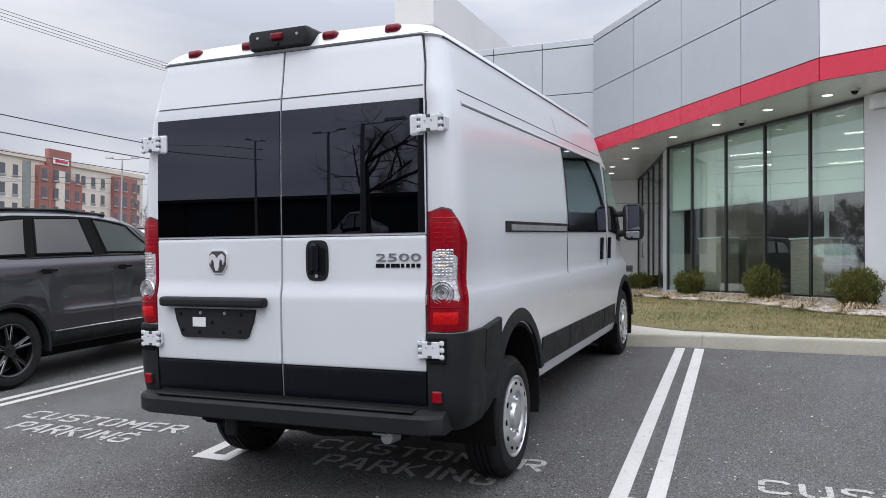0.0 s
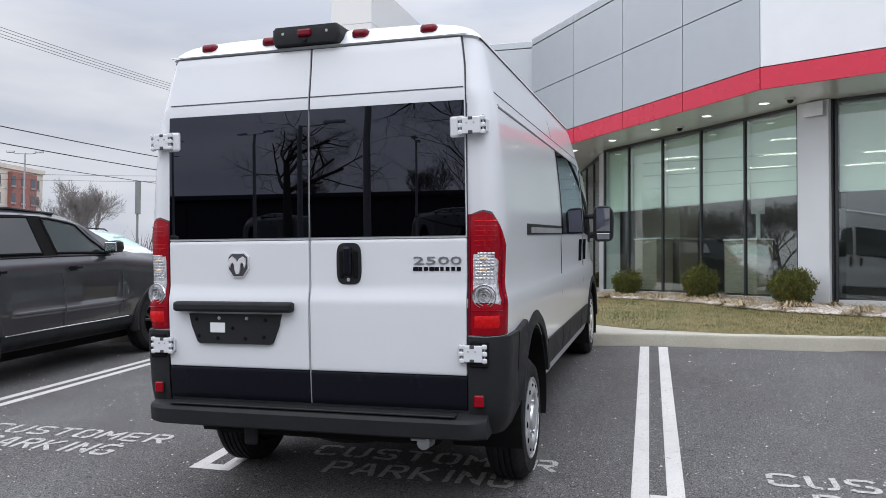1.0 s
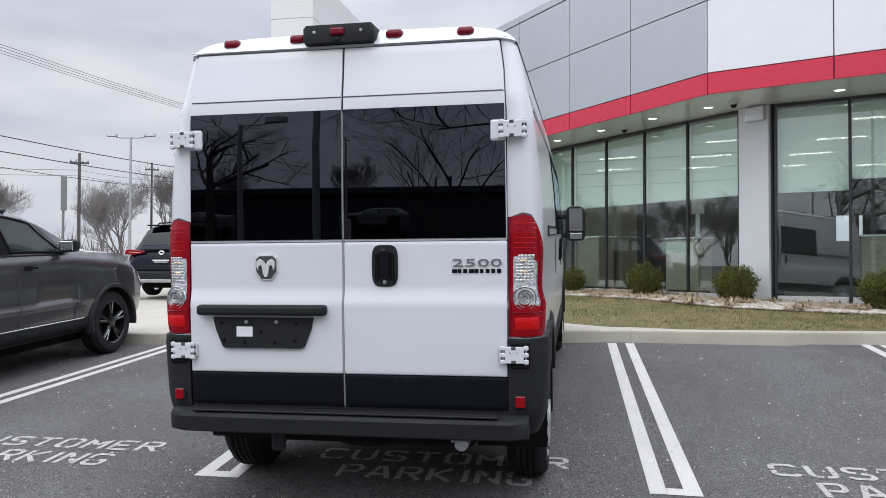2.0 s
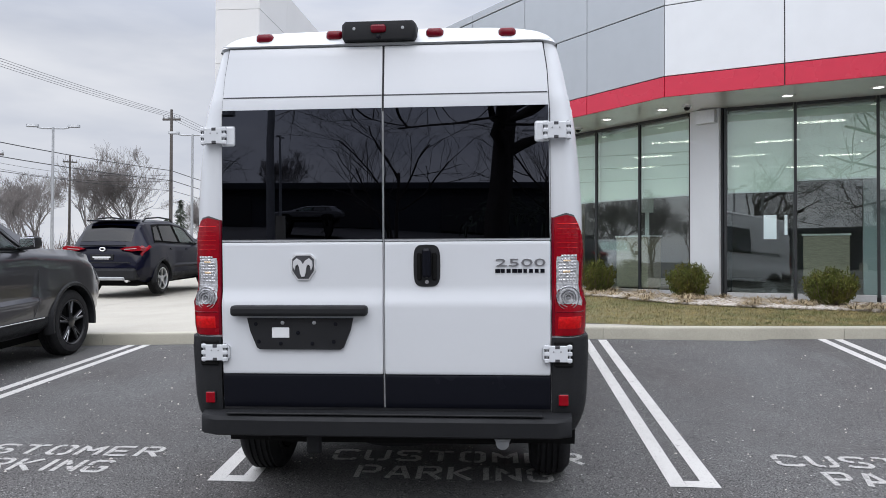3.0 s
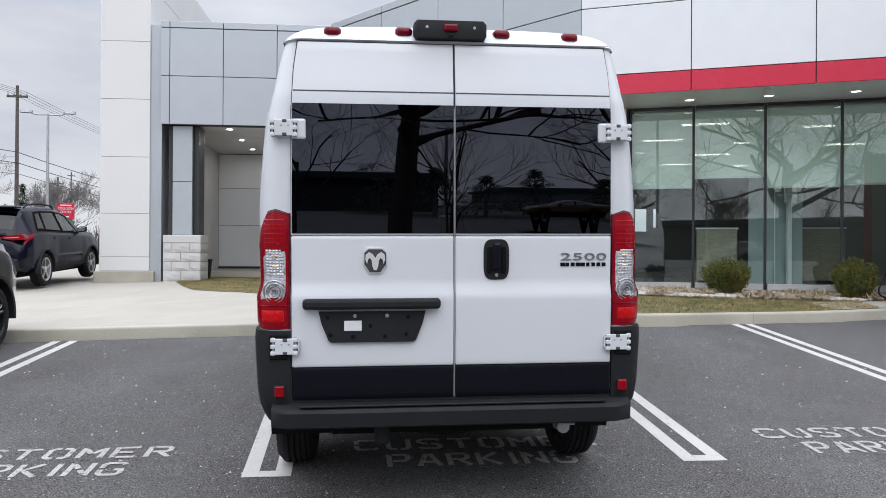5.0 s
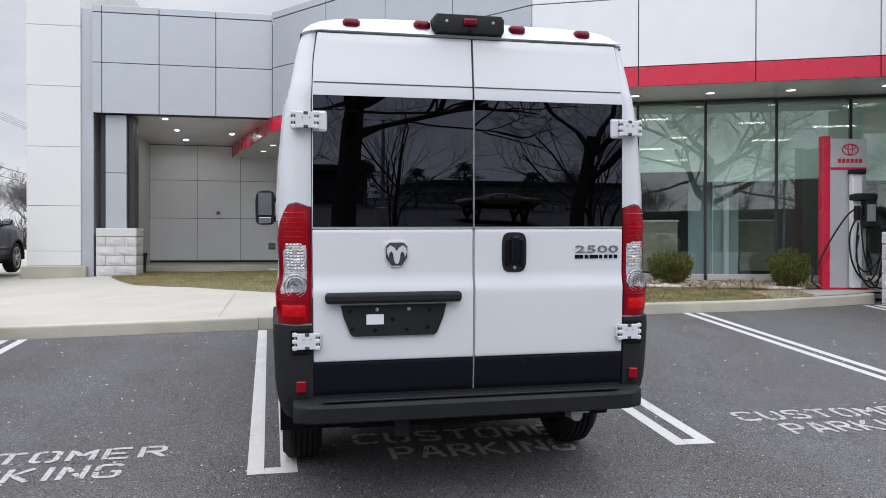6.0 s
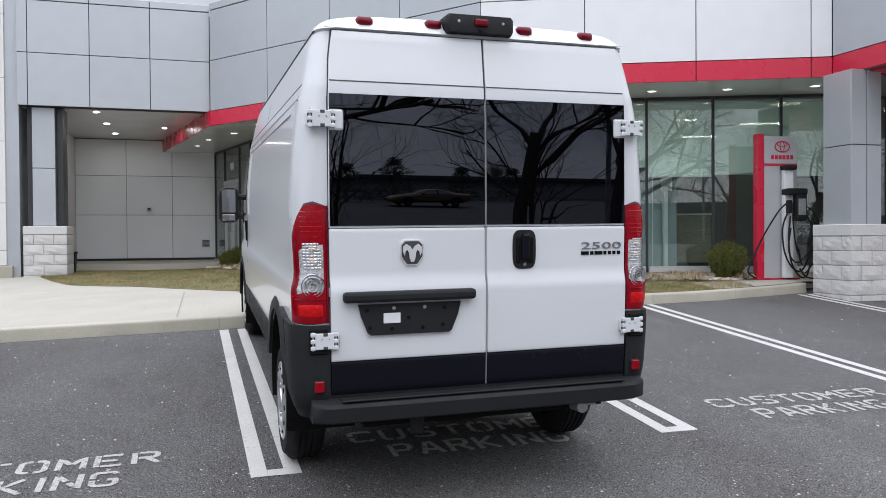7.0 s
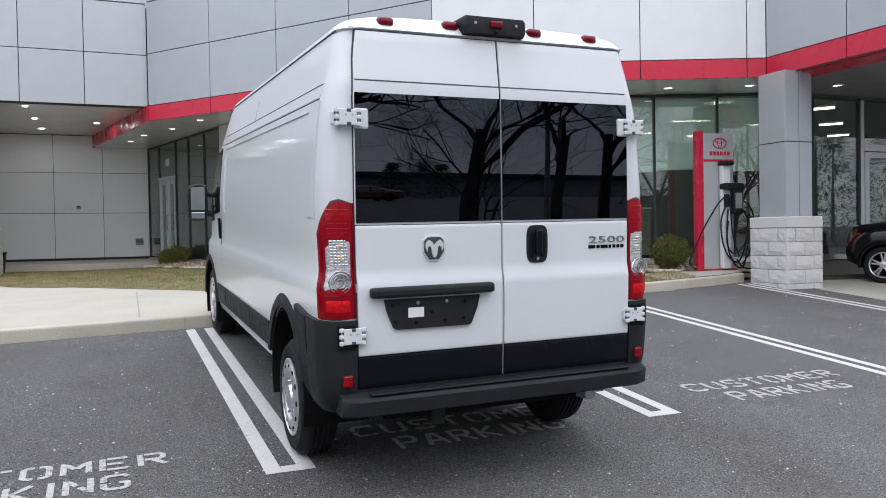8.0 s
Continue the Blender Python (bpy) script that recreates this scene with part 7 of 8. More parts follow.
                fine.append(0.5 * ((2 * b) + (d - a) * t + (2 * a - 5 * b + 4 * d - e) * t * t + (3 * b - a - 3 * d + e) * t ** 3))
        fine.append(P[-1])
        part("cable", tube(bmesh.new(), fine, r, 8), BLACK_PLASTIC, c, "black charging cable", smooth=60)


build_charger()
v = thing("junction_box", pose(8.75, 7.05, yard_z(8.0, 7.0)), "small grey junction post beside the charger", "box")
part("body", boxed(-0.07, 0.07, -0.05, 0.05, 0, 0.26, 0.01), GALV, v)
part("lid", boxed(-0.08, 0.08, -0.06, 0.06, 0.262, 0.285, 0.006), GALV, v)


# ---- shrubs ----
def shrub_parts(seed, w, h):
    """Twigs and leaf sprays of an evergreen shrub, narrow at its foot and ragged at the top; the leaves as points and faces."""
    rnd = random.Random(seed)
    tw, lf = bmesh.new(), ([], [])
    for i in range(210):
        a = rnd.uniform(0, 2 * math.pi)
        f = rnd.random() ** 0.6
        long = rnd.random() < 0.14
        up = h * (rnd.uniform(0.72, 1.0) * (1.02 - 0.30 * f * f) if rnd.random() < 0.62 else rnd.uniform(0.16, 0.7))
        wide = w * f * (1.0 - 0.45 * max(0.0, 1 - up / (0.55 * h)))
        if long:
            up, wide = up * rnd.uniform(1.02, 1.16), wide * 1.1
        p0, p1 = Vector((math.cos(a) * 0.05, math.sin(a) * 0.05, 0.0)), Vector((math.cos(a) * wide, math.sin(a) * wide, up))
        mid = p0.lerp(p1, 0.5) + Vector((math.cos(a) * wide * 0.18 + rnd.uniform(-0.03, 0.03), math.sin(a) * wide * 0.18 + rnd.uniform(-0.03, 0.03), -0.02))
        tube(tw, [p0, mid, p1], 0.006, 4, taper=[0.009, 0.006, 0.002])
        top = (p1 - mid).normalized()
        for k in range(26 if long else 62):
            t = rnd.uniform(0.30, 1.04) ** 0.8
            c = (p0.lerp(mid, t * 2) if t < 0.5 else mid.lerp(p1, t * 2 - 1)) + Vector([rnd.gauss(0, 0.012 if long else 0.026) for _ in range(3)])
            if c.z < 0.03:
                c.z = 0.03 + rnd.random() * 0.05
            d = (top * rnd.uniform(0.6, 1.4) + Vector((rnd.gauss(0, 0.6), rnd.gauss(0, 0.6), rnd.uniform(-0.2, 0.7)))).normalized()
            side = d.cross(Vector((rnd.gauss(0, 1), rnd.gauss(0, 1), rnd.gauss(0, 1)))).normalized()
            ln, wd = rnd.uniform(0.022, 0.044), rnd.uniform(0.006, 0.011)
            k0 = len(lf[0])
            lf[0].extend((c - side * wd * 0.4, c + d * ln * 0.5 - side * wd, c + d * ln, c + d * ln * 0.5 + side * wd, c + side * wd * 0.4))
            lf[1].append((k0, k0 + 1, k0 + 2, k0 + 3, k0 + 4))
    return tw, lf


SHRUBS = [(-0.75, 17.0, 0.40, 0.50, 1), (0.83, 13.25, 0.36, 0.56, 2), (2.25, 11.15, 0.38, 0.66, 3), (3.57, 9.45, 0.42, 0.62, 4), (5.47, 8.45, 0.46, 0.60, 5), (7.22, 7.66, 0.38, 0.66, 6), (-0.95, 16.2, 0.42, 0.40, 7)]
for x, y, w, h, seed in SHRUBS:
    s = thing("shrub", pose(x, y, yard_z(x, y) + 0.02, 0, 0, seed * 40), "small rounded evergreen shrub, olive green, in straw mulch", "shrub", group="shrubs before the glazing")
    tw, lf = shrub_parts(seed, w * 0.88, h * 0.95)
    part("branchwork", tw, TWIG, s)
    me = bpy.data.meshes.new("foliage")
    me.from_pydata(lf[0], [], lf[1])
    me.materials.append(LEAF)
    new("foliage", me).parent = s


# ---- grass, straw and stones ----
def in_strip(rnd, near, far):
    """A random point between two lines in plan."""
    def along(line, t):
        seg = [math.dist(a, b) for a, b in zip(line, line[1:])]
        d = t * sum(seg)
        for (a, b), s in zip(zip(line, line[1:]), seg):
            if d <= s + 1e-9:
                return lerp(a[0], b[0], d / s), lerp(a[1], b[1], d / s)
            d -= s
        return line[-1]
    t = rnd.random()
    a, b = along(near, t), along(far, t)
    k = rnd.random()
    return lerp(a[0], b[0], k), lerp(a[1], b[1], k)


def blades(name, count, near, far, mat, label, category, length, lean, width, lift, seed):
    rnd = random.Random(seed)
    verts, faces = [], []
    for i in range(count):
        x, y = in_strip(rnd, near, far)
        z = yard_z(x, y) + lift
        a, l = rnd.uniform(0, 6.283), rnd.uniform(*length)
        tilt = rnd.uniform(*lean)
        dx, dy, dz = math.cos(a) * math.sin(tilt) * l, math.sin(a) * math.sin(tilt) * l, math.cos(tilt) * l
        px, py = -math.sin(a) * width, math.cos(a) * width
        k = len(verts)
        verts += [(x - px, y - py, z), (x + px, y + py, z), (x + dx * 0.6 + px * 0.6, y + dy * 0.6 + py * 0.6, z + dz * 0.7), (x + dx, y + dy, z + dz), (x + dx * 0.6 - px * 0.6, y + dy * 0.6 - py * 0.6, z + dz * 0.7)]
        faces.append((k, k + 1, k + 2, k + 3, k + 4))
    me = bpy.data.meshes.new(name)
    me.from_pydata(verts, [], faces)
    me.materials.append(mat)
    return tagged(new(name, me), label, category, kind="stuff")


lawn_near = LAWN_EDGE[1:] + [kerb_back(2.3 + 0.3 * i) for i in range(16)]
lawn_far = [(-5.0, 16.4), (-1.7, 16.4)] + BED_EDGE[1:]
blades("grass", 60000, lawn_near, lawn_far, GRASS_BLADE, "short winter grass, straw brown and dull green", "grass", (0.02, 0.05), (0.2, 1.3), 0.003, 0.003, 11)
def tufts(name, count, seed):
    """Tussocks of dry straw on the planting bed: arched blades that droop outwards."""
    rnd = random.Random(seed)
    verts, faces = [], []
    for i in range(count):
        x0, y0 = in_strip(rnd, BED_EDGE, FACE_LINE)
        size = rnd.uniform(0.16, 0.30)
        for j in range(85):
            a, l, w = rnd.uniform(0, 6.283), size * rnd.uniform(0.55, 1.1), rnd.uniform(0.003, 0.006)
            x, y = x0 + rnd.gauss(0, size * 0.14), y0 + rnd.gauss(0, size * 0.14)
            z = yard_z(x, y) + 0.022
            c, q = math.cos(a), math.sin(a)
            k = len(verts)
            up = rnd.uniform(0.25, 0.55)
            for f, h in ((0.0, 0.0), (0.35, up * 0.8), (0.75, up * 0.85), (1.0, up * 0.45)):
                verts += [(x + c * l * f + q * w, y + q * l * f - c * w, z + h * l), (x + c * l * f - q * w, y + q * l * f + c * w, z + h * l)]
            faces += [(k, k + 1, k + 3, k + 2), (k + 2, k + 3, k + 5, k + 4), (k + 4, k + 5, k + 7, k + 6)]
    me = bpy.data.meshes.new(name)
    me.from_pydata(verts, [], faces)
    me.materials.append(STRAW)
    tagged(new(name, me), "flattened tussocks of dry straw grass in the planting bed", "dry grass", kind="stuff")


tufts("dry_grass", 75, 21)
blades("straw", 3500, BED_EDGE, FACE_LINE, STRAW, "loose dry straw mulch on the planting bed", "mulch", (0.08, 0.22), (1.2, 1.5), 0.004, 0.03, 12)


def build_stones():
    rnd = random.Random(5)
    bm = bmesh.new()
    ico = bmesh.new()
    bmesh.ops.create_icosphere(ico, subdivisions=1, radius=1.0)
    base = [v.co.copy() for v in ico.verts]
    fs = [[v.index for v in f.verts] for f in ico.faces]
    ico.free()
    verts, faces = [], []
    for i in range(4200):
        x, y = in_strip(rnd, BED_EDGE, FACE_LINE)
        r = rnd.uniform(0.02, 0.065)
        q = Euler((rnd.uniform(0, 6), rnd.uniform(0, 6), rnd.uniform(0, 6))).to_matrix()
        sc = Vector((r * rnd.uniform(0.8, 1.4), r * rnd.uniform(0.7, 1.1), r * rnd.uniform(0.45, 0.75)))
        k = len(verts)
        for b in base:
            p = q @ Vector((b.x * rnd.uniform(0.9, 1.1), b.y, b.z))
            verts.append((x + p.x * sc.x, y + p.y * sc.y, yard_z(x, y) + 0.03 + p.z * sc.z))
        faces += [[k + j for j in f] for f in fs]
    bm.free()
    me = bpy.data.meshes.new("stones")
    me.from_pydata(verts, [], faces)
    me.materials.append(STONE)
    tagged(new("stones", me), "pale river stones along the planting bed", "stones", kind="stuff")


build_stones()


def build_grit():
    """Small loose stones and grit lying on the asphalt."""
    rnd = random.Random(77)
    shape = ((1, 0, 0), (0, 1, 0), (-1, 0, 0), (0, -1, 0), (0, 0, 1))
    verts, faces = [], []
    for i in range(2200):
        x, y = rnd.uniform(-8, 9), rnd.uniform(-3.6, 5.3)
        r = rnd.choice((0.003, 0.004, 0.005, 0.006, 0.009)) * rnd.uniform(0.8, 1.3)
        turn, k = rnd.uniform(0, 6.283), len(verts)
        for a, b, c in shape:
            verts.append((x + r * (a * math.cos(turn) - b * math.sin(turn)) * rnd.uniform(0.8, 1.3), y + r * (a * math.sin(turn) + b * math.cos(turn)), lot_z(x, y) + c * r * 0.8))
        faces += [(k, k + 1, k + 4), (k + 1, k + 2, k + 4), (k + 2, k + 3, k + 4), (k + 3, k, k + 4)]
    me = bpy.data.meshes.new("grit")
    me.from_pydata(verts, [], faces)
    me.materials.append(STONE)
    tagged(new("grit", me), "scattered pale grit and small stones on asphalt", "grit", kind="stuff")


build_grit()


# ---- trees, poles and buildings round about ----
def bare_tree(seed, height, spread_, trunk_r, depth=5, sides=5, least=0.0, clear=0.45, stem=0.42, lift=0.22, first=5):
    """Trunk and limbs of a leafless tree as points and faces."""
    rnd = random.Random(seed)
    trunk, crown = ([], []), ([], [])

    def limb(store, pts, rs, k):
        """A tapered limb with k sides, added to lists of points and faces."""
        vs, fs = store
        base = len(vs)
        for i, p in enumerate(pts):
            d = pts[min(i + 1, len(pts) - 1)] - pts[max(i - 1, 0)]
            u = d.orthogonal().normalized()
            w = d.cross(u).normalized()
            for j in range(k):
                a = 6.2832 * j / k
                vs.append(p + u * (rs[i] * math.cos(a)) + w * (rs[i] * math.sin(a)))
        for i in range(len(pts) - 1):
            for j in range(k):
                a, b = base + i * k + j, base + i * k + (j + 1) % k
                fs.append((a, b, b + k, a + k))

    def grow(bm, p, d, length, r, level):
        n = 4 if level < 4 else 2
        pts, rs = [p], [r]
        for k in range(n):
            d = (d + Vector((rnd.gauss(0, 0.13 if level else 0.035), rnd.gauss(0, 0.13 if level else 0.035), rnd.gauss(0.03, 0.08)))).normalized()
            p = p + d * length / n
            pts.append(p)
            rs.append(max(least, lerp(r, r * 0.62, (k + 1) / n)))
        limb(bm, pts, rs, max(3, sides - level // 2))
        if level >= depth:
            return
        kids = 3 if level else first
        for k in range(kids + (1 if rnd.random() < 0.5 else 0)):
            t = rnd.uniform(0.35, 1.0) if level else rnd.uniform(clear, 1.0)
            i = min(n - 1, int(t * n))
            q = pts[i].lerp(pts[i + 1], t * n - i)
            a = rnd.uniform(0, 6.283)
            side = d.orthogonal().normalized()
            side = (side * math.cos(a) + d.cross(side) * math.sin(a))
            nd = (d * rnd.uniform(0.5, 1.0) + side * rnd.uniform(0.5, 1.0) * spread_ + Vector((0, 0, lift))).normalized()
            grow(crown, q, nd, length * rnd.uniform(0.55, 0.78), rs[i] * rnd.uniform(0.45, 0.62), level + 1)

    grow(trunk, Vector((0, 0, -0.2)), Vector((rnd.gauss(0, 0.05), rnd.gauss(0, 0.05), 1)), height * stem, trunk_r, 0)
    return trunk, crown


def plant_tree(x, y, z, seed, height, spread_, r, mat, label, group, depth=5, **more):
    t = thing("tree", pose(x, y, z, 0, 0, seed * 50), label, "tree", group=group)
    a, b = bare_tree(seed, height, spread_, r, depth, **more)
    for name, (vs, fs) in (("trunk", a), ("crown", b)):
        me = bpy.data.meshes.new(name)
        me.from_pydata(vs, [], fs)
        me.materials.append(mat)
        for f in me.polygons:
            f.use_smooth = True
        new(name, me).parent = t
    return t


far_a = plant_tree(-33.6, 63.0, 0.0, 3, 10.6, 0.66, 0.24, HAZED_BARK, "bare grey-brown broadleaf tree", "trees beyond the road", depth=6, sides=3, least=0.010, stem=0.46, first=7, lift=0.24, clear=0.34)
far_b = plant_tree(-37.0, 61.2, 0.0, 8, 9.8, 0.62, 0.22, HAZED_BARK, "bare grey-brown broadleaf tree", "trees beyond the road", depth=6, sides=3, least=0.010, stem=0.46, first=7, lift=0.24, clear=0.34)
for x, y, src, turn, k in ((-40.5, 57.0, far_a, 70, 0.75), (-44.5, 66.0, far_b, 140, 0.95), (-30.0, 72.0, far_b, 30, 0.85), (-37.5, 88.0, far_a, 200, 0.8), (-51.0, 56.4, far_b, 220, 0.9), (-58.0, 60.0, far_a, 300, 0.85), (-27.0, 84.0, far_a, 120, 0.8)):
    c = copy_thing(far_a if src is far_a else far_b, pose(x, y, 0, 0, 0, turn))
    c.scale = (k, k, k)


def scrub(name, x0, x1, y0, y1, count, h, seed, mat, label):
    """A belt of bare scrub: many thin upright twigs."""
    rnd = random.Random(seed)
    verts, faces = [], []
    for i in range(count):
        t = rnd.random()
        x, y = lerp(x0, x1, t) + rnd.gauss(0, 1.2), lerp(y0, y1, t) + rnd.gauss(0, 1.2)
        hh = h * (0.75 + 0.25 * math.sin(t * 37) + 0.2 * math.sin(t * 91)) * rnd.uniform(0.4, 1.0)
        z0 = rnd.uniform(0, hh * 0.7)
        dx, dy, w = rnd.gauss(0, 0.28) * hh * 0.4, rnd.gauss(0, 0.28) * hh * 0.4, rnd.uniform(0.012, 0.035)
        k = len(verts)
        verts += [(x - w, y - w, z0), (x + w, y + w, z0), (x + dx, y + dy, z0 + hh * 0.45)]
        faces.append((k, k + 1, k + 2))
    me = bpy.data.meshes.new(name)
    me.from_pydata(verts, [], faces)
    me.materials.append(mat)
    tagged(new(name, me), label, "scrub", kind="stuff")


RUSSET = material("russet_scrub", (0.15, 0.10, 0.085), rough=0.95, stain=0.7, stain_size=0.3, tint=(0.10, 0.085, 0.07))
FAR_GREY = material("silver_grey_car_paint", (0.12, 0.123, 0.127), rough=0.35, coat=0.5)
scrub("scrub", -62, -24, 50, 82, 9000, 4.6, 4, RUSSET, "belt of bare reddish brown scrub beyond the road")
scrub("scrub", -24, -18, 82, 120, 3000, 6.0, 5, RUSSET, "belt of bare reddish brown scrub beyond the road")


def conifer(x, y, z, h, w, seed):
    t = thing("conifer", pose(x, y, z), "dark evergreen conifer, some of them added out of view", "tree", group="conifers")
    rnd = random.Random(seed)
    bm = bmesh.new()
    tube(bm, [(0, 0, 0), (0, 0, h * 0.5), (0, 0, h)], 0.15, 6, taper=[0.16, 0.1, 0.02])
    part("trunk", bm, HAZED_BARK, t)
    verts, faces = [], []
    for i in range(1500):
        f = rnd.uniform(0.18, 1.0)
        a, r = rnd.uniform(0, 6.283), w * (1.05 - f) * rnd.uniform(0.3, 1.1) * (0.8 + 0.3 * math.sin(f * 40))
        c = Vector((math.cos(a) * r, math.sin(a) * r, h * f - 0.2 * r))
        q = Euler((rnd.uniform(-0.6, 0.6), rnd.uniform(-0.6, 0.6), a)).to_matrix()
        k = len(verts)
        l = rnd.uniform(0.15, 0.4)
        verts += [tuple(c + q @ Vector(p)) for p in ((0, -0.05, 0), (l, 0, -0.1), (0, 0.05, 0), (-0.05, 0, 0.05))]
        faces.append((k, k + 1, k + 2, k + 3))
    me = bpy.data.meshes.new("foliage")
    me.from_pydata(verts, [], faces)
    me.materials.append(bpy.data.materials.get("conifer_needle") or material("conifer_needle", (0.035, 0.05, 0.03), rough=0.9, grain=0.4, grain_size=2))
    ob = new("foliage", me)
    ob.parent = t


conifer(-32.2, 69.2, 0, 7.3, 2.2, 1)
conifer(-35.4, 73.0, 0, 5.6, 1.8, 2)
conifer(-25.5, 76.0, 0, 5.6, 1.9, 3)


def lamp_post(x, y, z, h, turn, arms=2):
    t = thing("street_lamp", pose(x, y, z, 0, 0, turn), "tall grey steel car park lamp with flat heads", "street lamp", group="car park lamps")
    part("pole", tube(bmesh.new(), [(0, 0, 0), (0, 0, h * 0.5), (0, 0, h)], 0.07, 10, taper=[0.085, 0.07, 0.055]), GALV, t, smooth=60)
    part("base", lathe(bmesh.new(), [(0, 0.28), (0.6, 0.26), (0.62, 0.0)], "z", 16), KERB_CON, t)
    for s in ((-1, 1) if arms == 2 else (1,)):
        part("arm", tube(bmesh.new(), [(0, 0, h - 0.05), (s * 0.5, 0, h - 0.05), (s * 0.75, 0, h)], 0.035, 6), GALV, t)
        part("head", loft(bmesh.new(), [[(s * (0.7 + a), b * w, h + 0.02 + c) for b, c in ((-1, 0), (1, 0), (0.8, 0.12), (-0.8, 0.12))] for a, w in ((0, 0.08), (0.15, 0.15), (0.45, 0.15), (0.55, 0.08))]), GALV, t)


lamp_post(-21.8, 31.7, -0.1, 7.9, 10)
lamp_post(-16.1, 34.8, -0.1, 8.0, 5)
lamp_post(-41.5, 39.0, -0.1, 9.2, 20)


def utility_pole(x, y, z, h, turn):
    t = thing("utility_pole", pose(x, y, z, 0, 0, turn), "weathered wooden utility pole with crossarm and insulators", "utility pole", group="utility poles")
    part("pole", tube(bmesh.new(), [(0, 0, 0), (0, 0, h)], 0.12, 10, taper=[0.15, 0.09]), POLE_WOOD, t, smooth=60)
    part("crossarm", boxed(-0.62, 0.62, -0.06, 0.06, h - 0.75, h - 0.62, 0.01), POLE_WOOD, t)
    for xx in (-0.55, -0.2, 0.2, 0.55):
        part("insulator", lathe(bmesh.new(), [(0, 0.05), (0.08, 0.06), (0.12, 0.04), (0.2, 0.03), (0.2, 0)], "z", 8, Matrix.Translation((xx, 0, h - 0.62))), GALV, t)


POLES = [(-25.3, 3.0, 11.8), (-22.9, 47.0, 11.8), (-20.6, 90.0, 11.8)]
for x, y, h in POLES:
    utility_pole(x, y, -0.1, h, 3)
for x, y, h in ((-40.9, 64.6, 11.3), (-33.2, 79.7, 9.0), (-53.0, 136.0, 15.0), (-34.1, 44.5, 9.2)):
    utility_pole(x, y, -0.1, h, 40)


def wire(a, b, sag, r=0.02):
    a, b = Vector(a), Vector(b)
    pts = []
    for k in range(13):
        t = k / 12
        p = a.lerp(b, t)
        p.z -= sag * 4 * t * (1 - t)
        pts.append(p)
    w = part("cable", tube(bmesh.new(), pts, r, 4), WIRE)
    tagged(w, "thin black overhead cable strung between poles", "cable", group="overhead cables")


for (xa, ya, ha), (xb, yb, hb) in zip(POLES, POLES[1:]):
    for o, dz, r in ((-0.55, -0.4, 0.011), (-0.2, -0.4, 0.011), (0.2, -0.4, 0.011), (0.55, -0.4, 0.011), (0.0, -4.2, 0.026), (0.1, -4.9, 0.026), (0.15, -5.6, 0.018)):
        wire((xa + o, ya, ha + dz - 0.1), (xb + o, yb, hb + dz - 0.1), 0.6, r)
xa, ya, ha = POLES[0]
for o, dz, r in ((-0.55, -0.4, 0.011), (0.55, -0.4, 0.011), (0.0, -4.2, 0.026), (0.1, -4.9, 0.026)):
    wire((xa + o, ya, ha + dz - 0.1), (-27.6, -40, 11.4 + dz), 0.6, r)
for dz in (-1.2, -1.6):
    wire((-34.1, 44.5, 9.1 + dz), (-22.9, 47.0, 8.4 + dz), 0.4, 0.015)
    wire((-34.1, 44.5, 9.1 + dz), (-80, 20.0, 11 + dz), 0.8, 0.015)

# signs on posts
for x, y, h, turn in ((-12.36, 14.2, 3.62, 52), (-10.9, 7.1, 3.3, 40)):
    t = thing("sign_post", pose(x, y, yard_z(x, y), 0, 0, turn), "grey steel sign post seen from its edge", "sign post", group="sign posts")
    hh = h - yard_z(x, y)
    part("post", boxed(-0.028, 0.028, -0.028, 0.028, 0, hh, 0.006), SIGN_BACK, t)
    part("plate", boxed(-0.075, 0.075, -0.05, -0.038, hh - 0.9, hh, 0.01), SIGN_BACK, t)
s = thing("road_sign", pose(-22.2, 53.0, 1.3, 0, 0, 22) @ Matrix.Diagonal((0.73, 0.73, 0.73, 1)), "red roadside sign with white words collision center", "sign")
part("post", boxed(-0.08, 0.08, -0.08, 0.08, -2.1, 3.0), GALV, s)
bd = part("board", boxed(-0.78, 0.78, -0.12, 0.12, 3.0, 4.6, 0.03), RED_PANEL, s)
part("name_bar", boxed(-0.5, 0.5, -0.135, -0.12, 4.32, 4.42), WHITE_PAINT, s)
text_part("word", "COLLISION", 0.34, Matrix.Translation((0, -0.13, 4.05)) @ Matrix.Rotation(math.pi / 2, 4, "X"), WHITE_PAINT, s, 0.01, 1.35)
text_part("word", "CENTER", 0.34, Matrix.Translation((0, -0.13, 3.7)) @ Matrix.Rotation(math.pi / 2, 4, "X"), WHITE_PAINT, s, 0.01, 1.0)
part("arrow_bar", boxed(-0.3, 0.3, -0.135, -0.12, 3.2, 3.32), WHITE_PAINT, s)
part("lower_board", boxed(-0.55, 0.75, -0.1, 0.1, 2.2, 2.9, 0.02), material("green_sign", (0.03, 0.16, 0.09), rough=0.4), s)
part("lower_bar", boxed(-0.35, 0.55, -0.115, -0.1, 2.5, 2.62), WHITE_PAINT, s)


# hotel across the road
TAN = material("tan_render", (0.62, 0.55, 0.47), rough=0.9, stain=0.3, stain_size=0.2, grain=0.05, grain_size=3)
BRICK_RED = material("red_brick_far", (0.29, 0.125, 0.105), rough=0.9, stain=0.4, stain_size=0.3, grain=0.15, grain_size=4)
HOTEL_GLASS = material("hotel_glass", (0.09, 0.10, 0.115), rough=0.15)


